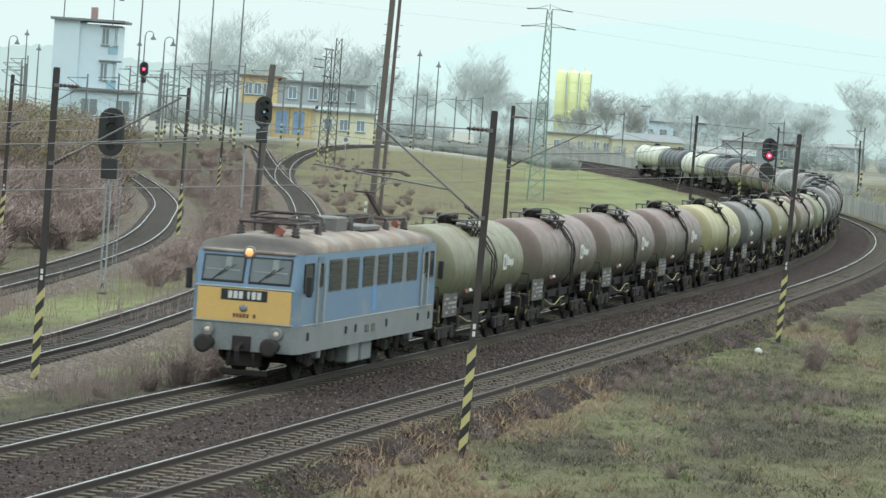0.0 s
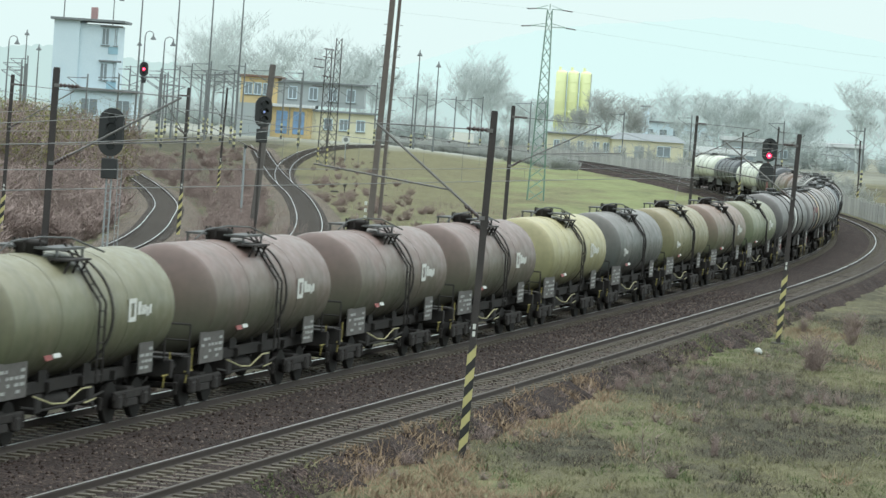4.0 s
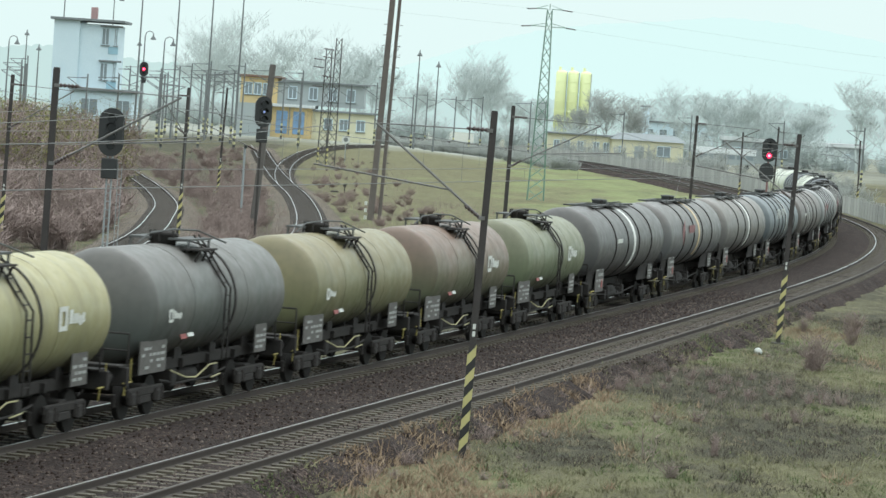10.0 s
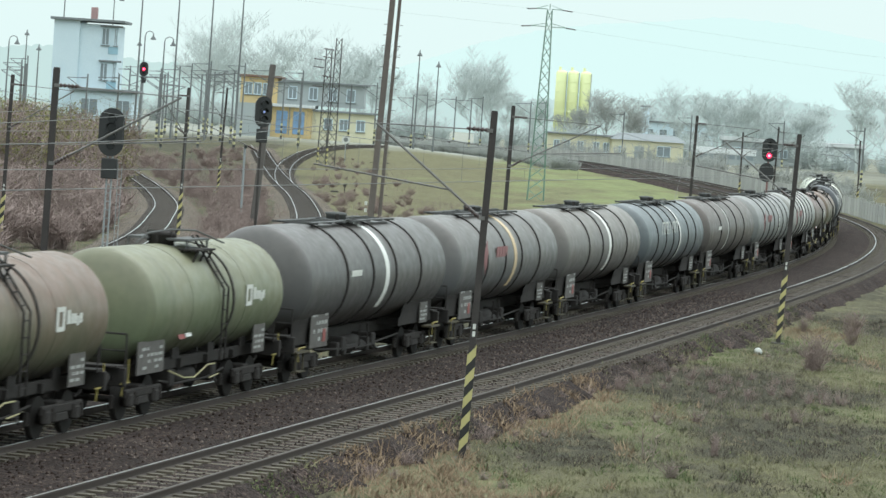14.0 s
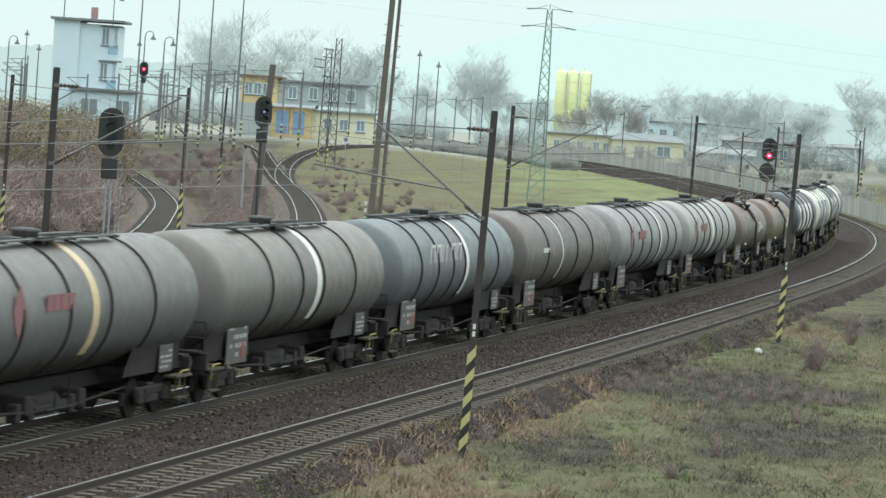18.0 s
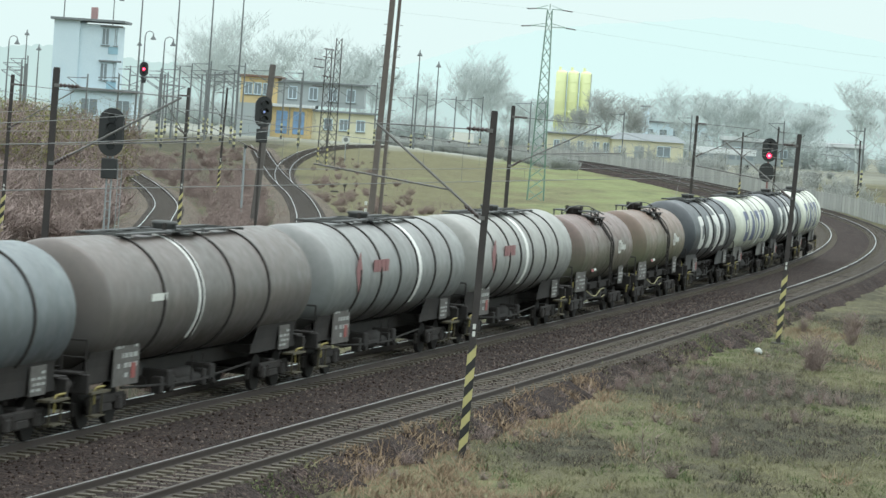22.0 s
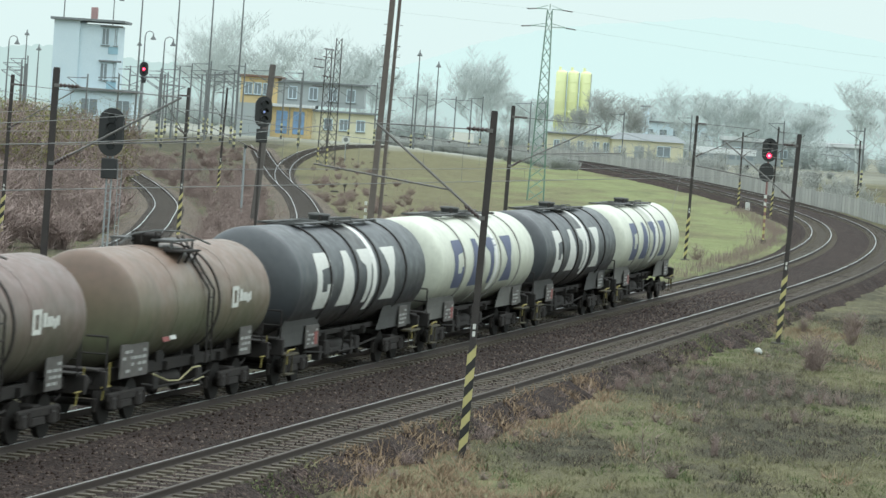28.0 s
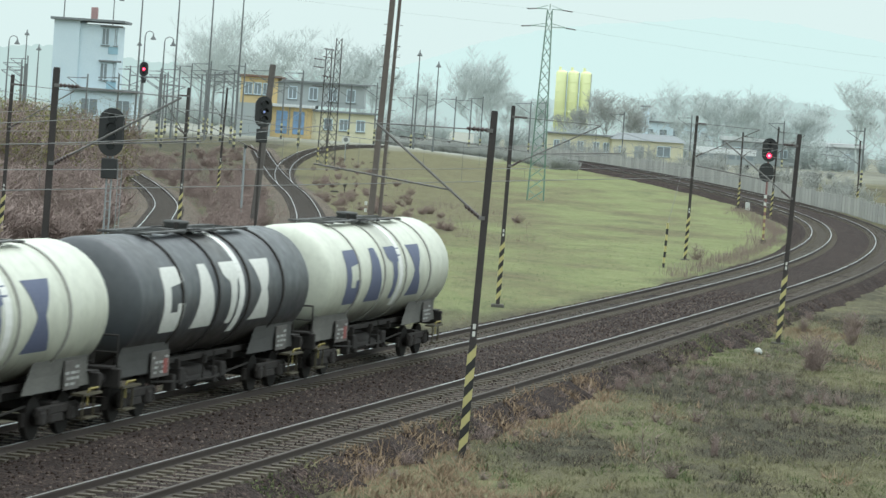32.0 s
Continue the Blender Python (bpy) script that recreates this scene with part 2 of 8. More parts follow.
def ground_z(x, y):
    bumps = 0.10 * noise.noise((x * 0.07, y * 0.05, 0.3)) + 0.05 * noise.noise((x * 0.5, y * 0.3, 4.0))
    low, bank, side = -0.62, -0.42, -0.5
    xb = x_at(LINE_B, max(-150, min(y, 690)))
    xc = x_at(LINE_C, max(-15, min(y, 430)))
    xd = x_at(LINE_D, max(45, min(y, 370)))
    if x > xb - 3.0:
        z = low
    elif x > xc + 2.6:
        z = low + (bank - low) * smooth(xb - 3.0, xc + 2.6, x) if xb - 3.0 - xc - 2.6 > 0.2 else bank
    elif x > xc - 2.6:
        z = bank
    elif x > xd + 2.6:
        z = bank + (side - bank) * smooth(xc - 2.6, xd + 2.6, x) if xc - xd > 5.4 else (bank + side) / 2
    else:
        z = side
    z += left_rise(y) * (1 - (1 - TRACK_RISE) * smooth(xb - 26, xb - 8, x)) if y > 300 else 0.0
    return z + bumps


# weedy and green patches of the near meadow: place, radii, how dark, how green
PATCHES = [(9.8, 105, 3.2, 5.0, 1.0, -0.3), (7.0, 105, 1.8, 6.5, 0.95, -0.3), (13.6, 105, 1.6, 4, 0.5, -0.2), (3.3, 83.5, 1.4, 4.5, 0.95, -0.3), (7.3, 83.4, 0.8, 1.5, 0.8, -0.3), (9.2, 91.5, 2.6, 1.8, 0.7, -0.3), (11.5, 86.5, 2.2, 1.5, 0.5, -0.2), (18.2, 141, 2.6, 8, 0.7, -0.1), (6.0, 112, 1.0, 7.0, 0.9, -0.2), (14.8, 121, 1.2, 3, 0.5, 0),
           (5.3, 76.8, 0.9, 1.8, -0.5, 1.0), (1.3, 73.6, 1.1, 2.2, -0.8, 1.7), (5.2, 89, 1.2, 3.5, -0.4, 0.6), (12.6, 101, 2.0, 3.0, -0.4, 0.45), (13.8, 111, 2.2, 5, -0.5, 0.6), (9.7, 118, 1.6, 4, -0.4, 0.6), (15.5, 131, 2.0, 6, -0.4, 0.4), (5.8, 95, 1.3, 2.5, -0.3, 0.35), (8.5, 78, 2.0, 1.6, -0.2, 0.2), (10.5, 97.5, 2.2, 2, -0.3, 0.15),
           (2.0, 89, 1.1, 5, -0.9, -1.6), (-0.8, 77.5, 1.4, 5, -0.9, -1.6), (3.8, 97.5, 1.0, 4, -0.8, -1.3), (-0.4, 71.5, 1.5, 3, -0.9, -1.5), (9.3, 81, 3.0, 2.6, -0.5, -0.6), (10.5, 94.5, 2.6, 1.6, -0.6, -0.7), (15.0, 137, 1.6, 4, -0.6, -0.5)]


def growth(x, y):
    """How dark with weeds, how green, and how bare, stony and paled for haze the ground is at a place."""
    xb, xc, xd = x_at(LINE_B, max(-150, min(y, 690))), x_at(LINE_C, max(-15, min(y, 430))), x_at(LINE_D, max(45, min(y, 370)))
    n1 = noise.noise((x * 0.16, y * 0.07, 7.0)) + 0.5 * noise.noise((x * 0.4, y * 0.2, 2.0))
    n2 = noise.noise((x * 0.13, y * 0.06, 17.0)) + 0.5 * noise.noise((x * 0.45, y * 0.16, 12.0))
    if x > xb:
        out = x - (xb + SPACING)
        dark = 0.5 + 0.75 * n1
        green = 0.2 + 0.75 * n2 + 0.15 * smooth(8, 14, out)
        if 60 < y < 170:
            for cx, cy, rx, ry, d, g in PATCHES:
                k = 0.75 * math.exp(-((x - cx) / rx) ** 2 - ((y - cy) / ry) ** 2)
                dark, green = dark + d * k, green + g * k
        green *= 0.45
    elif x > xc + 2:
        green = 0.38 + 0.22 * smooth(110, 170, y) + 0.95 * n2 - 0.9 * smooth(190, 290, y) * (1 - smooth(-3, 12, x)) - 0.3 * smooth(xb - 5.5, xb - 3.5, x) + 0.35 * smooth(xb - 12, xb - 5, x) * smooth(120, 150, y)
        dark = 0.5 + 0.6 * n1 - 0.55 * smooth(120, 170, y) + 0.35 * smooth(xb - 4.6, xb - 3.0, x)
        if x < xc + 5:
            dark += 0.25
    elif x > xd:
        green, dark = 0.6 + 0.7 * n2 - 0.6 * smooth(130, 170, y), 0.15 + 0.6 * n1 + 0.6 * smooth(130, 170, y)
    else:
        green, dark = 0.15 + 0.5 * n2, 0.7 + 0.5 * n1
    # grows with distance, so the far ground takes the haze-pale tone
    bare = smooth(430, 560, y) if x < 8 else 0.5 * smooth(430, 560, y)
    return min(1, max(0, dark)), min(1, max(0, green)), bare


def ground():
    xs = sorted(set([-3000, -1500, -700, -350, -200, -140, -100, -75] + list(range(-60, 70, 1)) + [75, 90, 120, 160, 220, 350, 700, 1500, 3000]))
    ys = [-1500, -600, -250, -100, -40, 0, 20, 40, 55] + [60 + 1.5 * i for i in range(94)] + [201 + 4 * i for i in range(75)] + [520, 560, 600, 650, 700, 800, 1000, 1400, 2000, 2800, 4500]
    vs = [(x, y, ground_z(x, y)) for y in ys for x in xs]
    w = len(xs)
    fs = [(j * w + i, j * w + i + 1, (j + 1) * w + i + 1, (j + 1) * w + i) for j in range(len(ys) - 1) for i in range(w - 1)]
    me = bpy.data.meshes.new("ground")
    me.from_pydata(vs, [], fs)
    me.materials.append(M_GROUND)
    tint = me.color_attributes.new("growth", "FLOAT_COLOR", "POINT")
    flat = []
    for x, y, _ in vs:
        flat += [*growth(x, y), 1.0]
    tint.data.foreach_set("color", flat)
    for p in me.polygons:
        p.use_smooth = True
    tagged(new("ground", me), "rough autumn meadow with green and dry brown grass", "ground", kind="structure")


def sweep(bm, line, profile, closed=True, cap=False, mats=None):
    """Draws a profile of (offset to the outer side, height) along a line."""
    rings = [[bm.verts.new((x + o * math.cos(h), y - o * math.sin(h), z + (left_rise(y) if x < 5 else left_rise(y) * TRACK_RISE))) for o, z in profile] for x, y, h in line]
    k = len(profile)
    for p, q in zip(rings, rings[1:]):
        for i in range(k if closed else k - 1):
            f = bm.faces.new((p[i], p[(i + 1) % k], q[(i + 1) % k], q[i]))
            if mats:
                f.material_index = mats[i]


def ballast(name, line, profile, material, label, shade_mats=None):
    bm = bmesh.new()
    fine = [tuple(np.array(p) + (np.array(q) - np.array(p)) * f) for p, q in zip(line, line[1:]) for f in (0, 0.25, 0.5, 0.75)]
    sweep(bm, fine, profile, closed=False, mats=shade_mats)
    # ragged feet and an uneven surface
    k = len(profile)
    bm.verts.ensure_lookup_table()
    for i, v in enumerate(bm.verts):
        j = i % k
        e = noise.noise((v.co.x * 0.5, v.co.y * 0.5, 5.0)) + 0.6 * noise.noise((v.co.x * 1.7, v.co.y * 1.7, 8.0))
        if j in (0, k - 1):
            v.co.x += (1 if j else -1) * (0.65 - 0.4 * smooth(110, 200, v.co.y)) * e
        elif j in (1, k - 2):
            v.co.x += (1 if j > 1 else -1) * 0.25 * e
            v.co.z += 0.05 * e
        else:
            v.co.z += 0.015 * e
    me = mesh_of(bm, material, True)
    if shade_mats:
        me.materials.append(M_FOUL_SHADE_BALLAST)
    return tagged(new(name, me), label, "track bed", kind="structure")


def rail_mesh(line, off, z, head):
    bm = bmesh.new()
    pr = [(-0.024, 0), (0.024, 0), (0.036, -0.014), (0.036, -0.04), (0.012, -0.05), (0.012, -0.14), (0.07, -0.165), (-0.07, -0.165), (-0.012, -0.14), (-0.012, -0.05), (-0.036, -0.04), (-0.036, -0.014)]
    sweep(bm, line, [(off + o, z + h) for o, h in pr], mats=[1] + [0] * 11)
    me = mesh_of(bm, M_RAIL)
    me.materials.append(head)
    return me


def sleeper_mesh(key, length, wide, high, material):
    def build(bm):
        for sgn in (1, -1):
            box(bm, length / 2 - 0.35, wide, high, Matrix.Translation((sgn * (length / 4 + 0.17), 0, 0)), top=0.93)
        box(bm, 0.75, wide * 0.85, high * 0.8)
    return shared(key, build, material)


def track(name, line, z, label, near, far, material, spacing=0.6, wide=0.26, gauge=0.7525, heads=None):
    """A track: two rails, its sleepers as pieces where near, joined further off."""
    t = thing(name, Matrix.Identity(4), label, "railway track", kind="structure")
    for off, head in zip((-gauge, gauge), heads or (M_RAILTOP, M_RAILTOP)):
        part("rail", rail_mesh(line, off, z, head), None, t)
    me = sleeper_mesh("sleeper" + material.name, 2.5, wide, 0.2, material)
    dist, rest = 0.0, []
    for (x0, y0, h0), (x1, y1, h1) in zip(line, line[1:]):
        seg = math.hypot(x1 - x0, y1 - y0)
        while dist < seg:
            f = dist / seg
            x, y, h = x0 + (x1 - x0) * f, y0 + (y1 - y0) * f, h0 + (h1 - h0) * f
            m = pose(x, y, z - 0.345 + (left_rise(y) if x < 5 else left_rise(y) * TRACK_RISE), 0, 0, -math.degrees(h) + random.uniform(-0.6, 0.6))
            if near[0] < y < near[1]:
                o = new("sleeper", me)
                o.parent, o.matrix_basis = t, m
            elif far[0] < y < far[1]:
                rest.append(m)
            dist += spacing
        dist -= seg
    if rest:
        co = np.array([v.co[:] for v in me.vertices])
        fc = [tuple(p.vertices) for p in me.polygons]
        vs, fs = [], []
        for m in rest:
            a = np.array(m)
            base = len(vs)
            vs += (co @ a[:3, :3].T + a[:3, 3]).tolist()
            fs += [tuple(base + i for i in f) for f in fc]
        far_me = bpy.data.meshes.new("far_sleepers")
        far_me.from_pydata(vs, [], fs)
        far_me.materials.append(material)
        o = part("far_sleepers", far_me, None, t)
        o["kind"] = "stuff"
    return t


ground()
A = SPACING
ballast("main_track_bed", LINE_B, [(-2.5, -0.66), (-1.6, -0.20), (-0.9, -0.19), (0.9, -0.19), (2.4, -0.2), (A - 0.9, -0.19), (A + 0.9, -0.19), (A + 1.3, -0.2), (A + 2.1, -0.68)], M_BALLAST, "dark brown crushed stone track bed of the two main tracks", [0, 0, 1, 0, 0, 0, 0, 0])
ballast("branch_track_bed", LINE_C, [(-2.6, -0.55), (-1.6, -0.22), (1.6, -0.22), (2.6, -0.55)], M_OLD_BALLAST, "weedy light brown stone bed of the branch track")
ballast("side_track_bed", LINE_D, [(-2.6, -0.6), (-1.6, -0.22), (1.6, -0.22), (2.6, -0.6)], M_OLD_BALLAST, "weedy stone bed of the side track")
# ---------------------------------------------------------------- the train
M_FRAME = mat("underframe_black", (0.028, 0.026, 0.025), 0.85, col2=(0.048, 0.041, 0.037), scale=2.5, amount=0.8, fine=0.2)
M_FRAME.node_tree.nodes["Principled BSDF"].inputs["Specular IOR Level"].default_value = 0.2
M_WORNBOARD = mat("worn_step_paint", (0.05, 0.043, 0.03), 0.8, col2=(0.09, 0.075, 0.04), scale=6)
M_BOGIE = mat("bogie_grime", (0.024, 0.022, 0.021), 0.85, col2=(0.05, 0.042, 0.037), scale=5, amount=0.9, fine=0.3)
M_WHEEL = mat("wheel_steel", (0.022, 0.019, 0.017), 0.8, scale=6)
for _m in (M_BOGIE, M_WHEEL):
    _m.node_tree.nodes["Principled BSDF"].inputs["Specular IOR Level"].default_value = 0.2
M_PLATE = mat("grey_label_plate", (0.145, 0.135, 0.125), 0.75, col2=(0.065, 0.056, 0.05), scale=5, amount=0.6)
M_WHITE = mat("white_lettering", (0.72, 0.72, 0.68), 0.6, col2=(0.5, 0.5, 0.46), scale=9, amount=0.5)
M_BLUE_LET = mat("blue_lettering", (0.075, 0.09, 0.17), 0.6, col2=(0.11, 0.125, 0.19), scale=6, amount=0.5)
M_RED = mat("red_marking", (0.30, 0.07, 0.06), 0.6, scale=6)
M_YELLOW = mat("yellow_marking", (0.32, 0.26, 0.07), 0.6, scale=6)


def tank_paint(name, top, low, rough=0.5, streak=0.35, grime=(0.06, 0.05, 0.04)):
    """Tank paint: top colour to side colour by height, streaks that run down, spilled oil at the manhole."""
    # both tones are raised and greyed a little, as haze in the paint
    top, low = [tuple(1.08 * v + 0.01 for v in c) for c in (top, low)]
    m = bpy.data.materials.new(name)
    m.use_nodes = True
    n, l = m.node_tree.nodes, m.node_tree.links
    b = n["Principled BSDF"]
    b.inputs["Roughness"].default_value = rough
    tc = n.new("ShaderNodeTexCoord")
    sp = n.new("ShaderNodeSeparateXYZ")
    l.new(tc.outputs["Object"], sp.inputs[0])

    def nz(scale, stretch):
        mp = n.new("ShaderNodeMapping")
        mp.inputs["Scale"].default_value = stretch
        l.new(tc.outputs["Object"], mp.inputs[0])
        t = n.new("ShaderNodeTexNoise")
        t.inputs["Scale"].default_value, t.inputs["Detail"].default_value = scale, 6.0
        l.new(mp.outputs[0], t.inputs["Vector"])
        return t.outputs["Fac"]

    def rng(f, lo, hi):
        r = n.new("ShaderNodeMapRange")
        r.inputs[1].default_value, r.inputs[2].default_value = lo, hi
        l.new(f, r.inputs[0])
        return r.outputs[0]

    def mix(f, a, c):
        x = n.new("ShaderNodeMix")
        x.data_type = "RGBA"
        for sock, v in ((x.inputs[0], f), (x.inputs[6], a), (x.inputs[7], c)):
            if isinstance(v, bpy.types.NodeSocket):
                l.new(v, sock)
            else:
                sock.default_value = v if isinstance(v, float) else (*v, 1)
        return x.outputs[2]

    def op(kind, a, c):
        x = n.new("ShaderNodeMath")
        x.operation = kind
        for sock, v in zip(x.inputs, (a, c)):
            if isinstance(v, bpy.types.NodeSocket):
                l.new(v, sock)
            else:
                sock.default_value = v
        return x.outputs[0]

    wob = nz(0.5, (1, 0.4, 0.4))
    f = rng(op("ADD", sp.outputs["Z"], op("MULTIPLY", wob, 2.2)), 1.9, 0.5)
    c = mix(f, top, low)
    st = rng(nz(2.2, (1.0, 0.05, 0.12)), 0.5, 0.75)
    c = mix(op("MULTIPLY", st, streak), c, grime)
    c = mix(op("MULTIPLY", rng(nz(5.0, (1, 1, 1)), 0.4, 0.75), 0.25), c, tuple(0.55 * v for v in low))
    spill = op("MULTIPLY", rng(op("ADD", op("ABSOLUTE", sp.outputs["X"], 0.0), op("MULTIPLY", nz(2.5, (1, 0.2, 0.2)), 0.9)), 1.35, 0.5), rng(sp.outputs["Z"], 0.1, 1.2))
    c = mix(op("MULTIPLY", spill, 0.6), c, grime)
    # the belly darkens towards the bottom, with a ragged upper edge
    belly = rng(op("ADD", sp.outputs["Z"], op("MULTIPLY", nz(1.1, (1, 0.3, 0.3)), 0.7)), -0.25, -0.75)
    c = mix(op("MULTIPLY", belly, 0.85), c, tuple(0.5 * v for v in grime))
    l.new(c, b.inputs["Base Color"])
    l.new(rng(nz(3.0, (1, 1, 1)), -0.4, 1.6), b.inputs["Roughness"])
    return m


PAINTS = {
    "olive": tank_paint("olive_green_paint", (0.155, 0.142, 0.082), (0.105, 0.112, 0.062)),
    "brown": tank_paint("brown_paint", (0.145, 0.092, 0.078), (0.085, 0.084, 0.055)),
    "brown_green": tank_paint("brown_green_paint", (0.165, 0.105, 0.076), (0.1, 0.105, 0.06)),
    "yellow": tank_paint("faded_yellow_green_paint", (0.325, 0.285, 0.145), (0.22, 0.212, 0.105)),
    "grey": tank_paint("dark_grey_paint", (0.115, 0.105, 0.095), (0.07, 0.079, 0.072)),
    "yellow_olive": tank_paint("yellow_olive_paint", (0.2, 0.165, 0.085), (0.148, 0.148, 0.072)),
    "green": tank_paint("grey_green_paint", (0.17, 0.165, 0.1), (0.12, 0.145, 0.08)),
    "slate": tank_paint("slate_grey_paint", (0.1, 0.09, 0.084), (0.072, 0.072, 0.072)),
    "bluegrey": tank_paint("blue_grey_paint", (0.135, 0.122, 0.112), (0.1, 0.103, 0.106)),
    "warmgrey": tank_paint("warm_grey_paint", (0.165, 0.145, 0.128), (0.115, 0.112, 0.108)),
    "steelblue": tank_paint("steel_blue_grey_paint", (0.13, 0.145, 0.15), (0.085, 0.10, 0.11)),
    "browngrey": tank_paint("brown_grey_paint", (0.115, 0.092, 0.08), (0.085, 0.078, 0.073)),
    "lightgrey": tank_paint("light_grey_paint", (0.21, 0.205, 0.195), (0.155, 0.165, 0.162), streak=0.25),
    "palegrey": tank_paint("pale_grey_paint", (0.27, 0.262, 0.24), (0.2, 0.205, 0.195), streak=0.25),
    # one black paint; its sky-lit top and darker side are put into the colours
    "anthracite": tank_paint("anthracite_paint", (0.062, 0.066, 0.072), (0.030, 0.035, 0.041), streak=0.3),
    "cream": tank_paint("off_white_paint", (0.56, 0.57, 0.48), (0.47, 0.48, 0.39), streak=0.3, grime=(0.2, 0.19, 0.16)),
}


SPIN = []


def wheelset(bm):
    for s in (-1, 1):
        lathe_at = s * 0.7525
        r = bmesh.ops.create_cone(bm, cap_ends=True, segments=20, radius1=0.46, radius2=0.46, depth=0.13, matrix=pose(0, lathe_at, 0, 90))
        bmesh.ops.create_cone(bm, cap_ends=True, segments=14, radius1=0.15, radius2=0.12, depth=0.1, matrix=pose(0, s * 0.87, 0, 90))
    tube(bm, (0, -0.95, 0), (0, 0.95, 0), 0.08)


def bogie_frame(bm):
    for s in (-1, 1):
        y = s * 1.0
        box(bm, 2.5, 0.10, 0.2, Matrix.Translation((0, y, 0.52)), 0.03)
        box(bm, 0.9, 0.12, 0.22, Matrix.Translation((0, y, 0.33)), 0.04, 0.8)
        for x in (-0.9, 0.9):
            box(bm, 0.34, 0.16, 0.3, Matrix.Translation((x, y, 0.32)), 0.04)
            for d in (-0.25, 0.25):
                tube(bm, (x + d, y + s * 0.03, 0.38), (x + d, y + s * 0.03, 0.66), 0.07)
            box(bm, 0.16, 0.1, 0.3, Matrix.Translation((x * 1.52, y * 0.75, 0.3)), 0.02)
    box(bm, 0.5, 2.0, 0.22, Matrix.Translation((0, 0, 0.55)), 0.03)


def buffer_build(bm):
    lathe(bm, [(0, 0.11), (0.3, 0.11), (0.3, 0.075), (0.5, 0.075), (0.52, 0.22), (0.57, 0.235), (0.585, 0.2)], 16)


def rig(w, length, bogies, deep=0.26, open_middle=False):
    """Underframe, bogies with wheelsets, buffers, couplings and brake gear of a wagon."""
    half = length / 2

    def sole(bm):
        for s in (-1, 1):
            box(bm, length - 1.25, 0.09, deep, Matrix.Translation((0, s * 0.8, 1.23 - deep)), 0.01)
        for x in np.arange(-half + 1.6, half - 1.5, 2.1):
            box(bm, 0.12, 1.9, 0.2, Matrix.Translation((x, 0, 0.98)))

    def end_frame(bm):
        for s in (-1, 1):
            box(bm, 4.0, 0.09, deep, Matrix.Translation((0, s * 0.95, 1.23 - deep)), 0.01)
        for x in (-1.7, 0.0, 1.7):
            box(bm, 0.12, 1.96, 0.2, Matrix.Translation((x, 0, 1.0)))
    if open_middle:
        for e in (-1, 1):
            part("end_frame", shared(("endframe", deep), end_frame, M_FRAME), None, w, at=pose(e * (half - 2.65), 0, 0))
    else:
        part("underframe", shared(("sole", length, deep), sole, M_FRAME), None, w)

    def head(bm):
        box(bm, 0.16, 2.55, 0.42, Matrix.Translation((0, 0, 0.86)), 0.02)
        box(bm, 0.55, 2.3, 0.04, Matrix.Translation((0.0, 0, 1.28)))
    for s in (-1, 1):
        part("headstock", shared("headstock", head, M_FRAME), None, w, at=pose(s * (half - 0.68), 0, 0))
        for y in (-0.875, 0.875):
            part("buffer", shared("buffer", buffer_build, M_FRAME), None, w, at=pose(s * (half - 0.6), y, 1.05, 0, 0, 0 if s > 0 else 180))
        bo = part("bogie", shared("bogie", bogie_frame, M_BOGIE), None, w, at=pose(s * bogies / 2, 0, 0))
        for x in (-0.9, 0.9):
            SPIN.append((part("wheelset", shared("wheelset", wheelset, M_WHEEL), None, bo, at=pose(x, 0, 0.46)), x, 0.46))

    def gear(bm):
        tube(bm, (-0.9, -0.2, 0.75), (0.5, -0.2, 0.75), 0.2, 12)
        tube(bm, (1.0, 0.25, 0.62), (1.9, 0.25, 0.62), 0.15, 12)
        pipe(bm, [(-bogies / 2 + 1.5, 0.85, 0.75), (-1.2, 0.85, 0.6), (1.2, 0.85, 0.6), (bogies / 2 - 1.5, 0.85, 0.75)], 0.03)
        pipe(bm, [(-1.6, 0.0, 0.9), (-1.6, 0.95, 0.55), (-1.3, 1.1, 0.5)], 0.035)
    part("brake_gear", shared(("gear", bogies), gear, M_FRAME), None, w)["kind"] = "stuff"

    # sill not seen, added to keep far-side light from under the tank
    def sill(bm):
        box(bm, length - 2.4, 0.56, 0.36, None, 0.02)
    part("centre_sill", shared(("sill", length), sill, M_FRAME), None, w, at=pose(0, 0, 0.78))

    def beam(bm):
        box(bm, 0.42, 1.7, 0.42, None, 0.04)

    def air_tank(bm):
        lathe(bm, [(-0.8, 0.05), (-0.75, 0.15), (-0.65, 0.2), (0.65, 0.2), (0.75, 0.15), (0.8, 0.05)], 14)
    for x, z in ((-1.7, 0.5), (1.6, 0.54)):
        part("cross_beam", shared("crossbeam", beam, M_FRAME), None, w, at=pose(x, 0.05, z))
    part("air_tank", shared("airtank", air_tank, M_FRAME), None, w, at=pose(0.1, 0.6, 0.72))

    def hook(bm):
        pipe(bm, [(0, 0, 1.0), (0.35, 0, 0.98), (0.42, 0, 0.85), (0.3, 0, 0.72)], 0.045)

    def hose(bm):
        pipe(bm, [(0, 0.35, 0.95), (0.25, 0.35, 0.7), (0.45, 0.3, 0.6)], 0.025)
    for s in (-1, 1):
        part("coupling", shared("coupling", hook, M_FRAME), None, w, at=pose(s * (half - 0.6), 0, 0, 0, 0, 0 if s > 0 else 180))
        part("brake_hose", shared("hose", hose, M_FRAME), None, w, at=pose(s * (half - 0.6), 0, 0, 0, 0, 0 if s > 0 else 180))


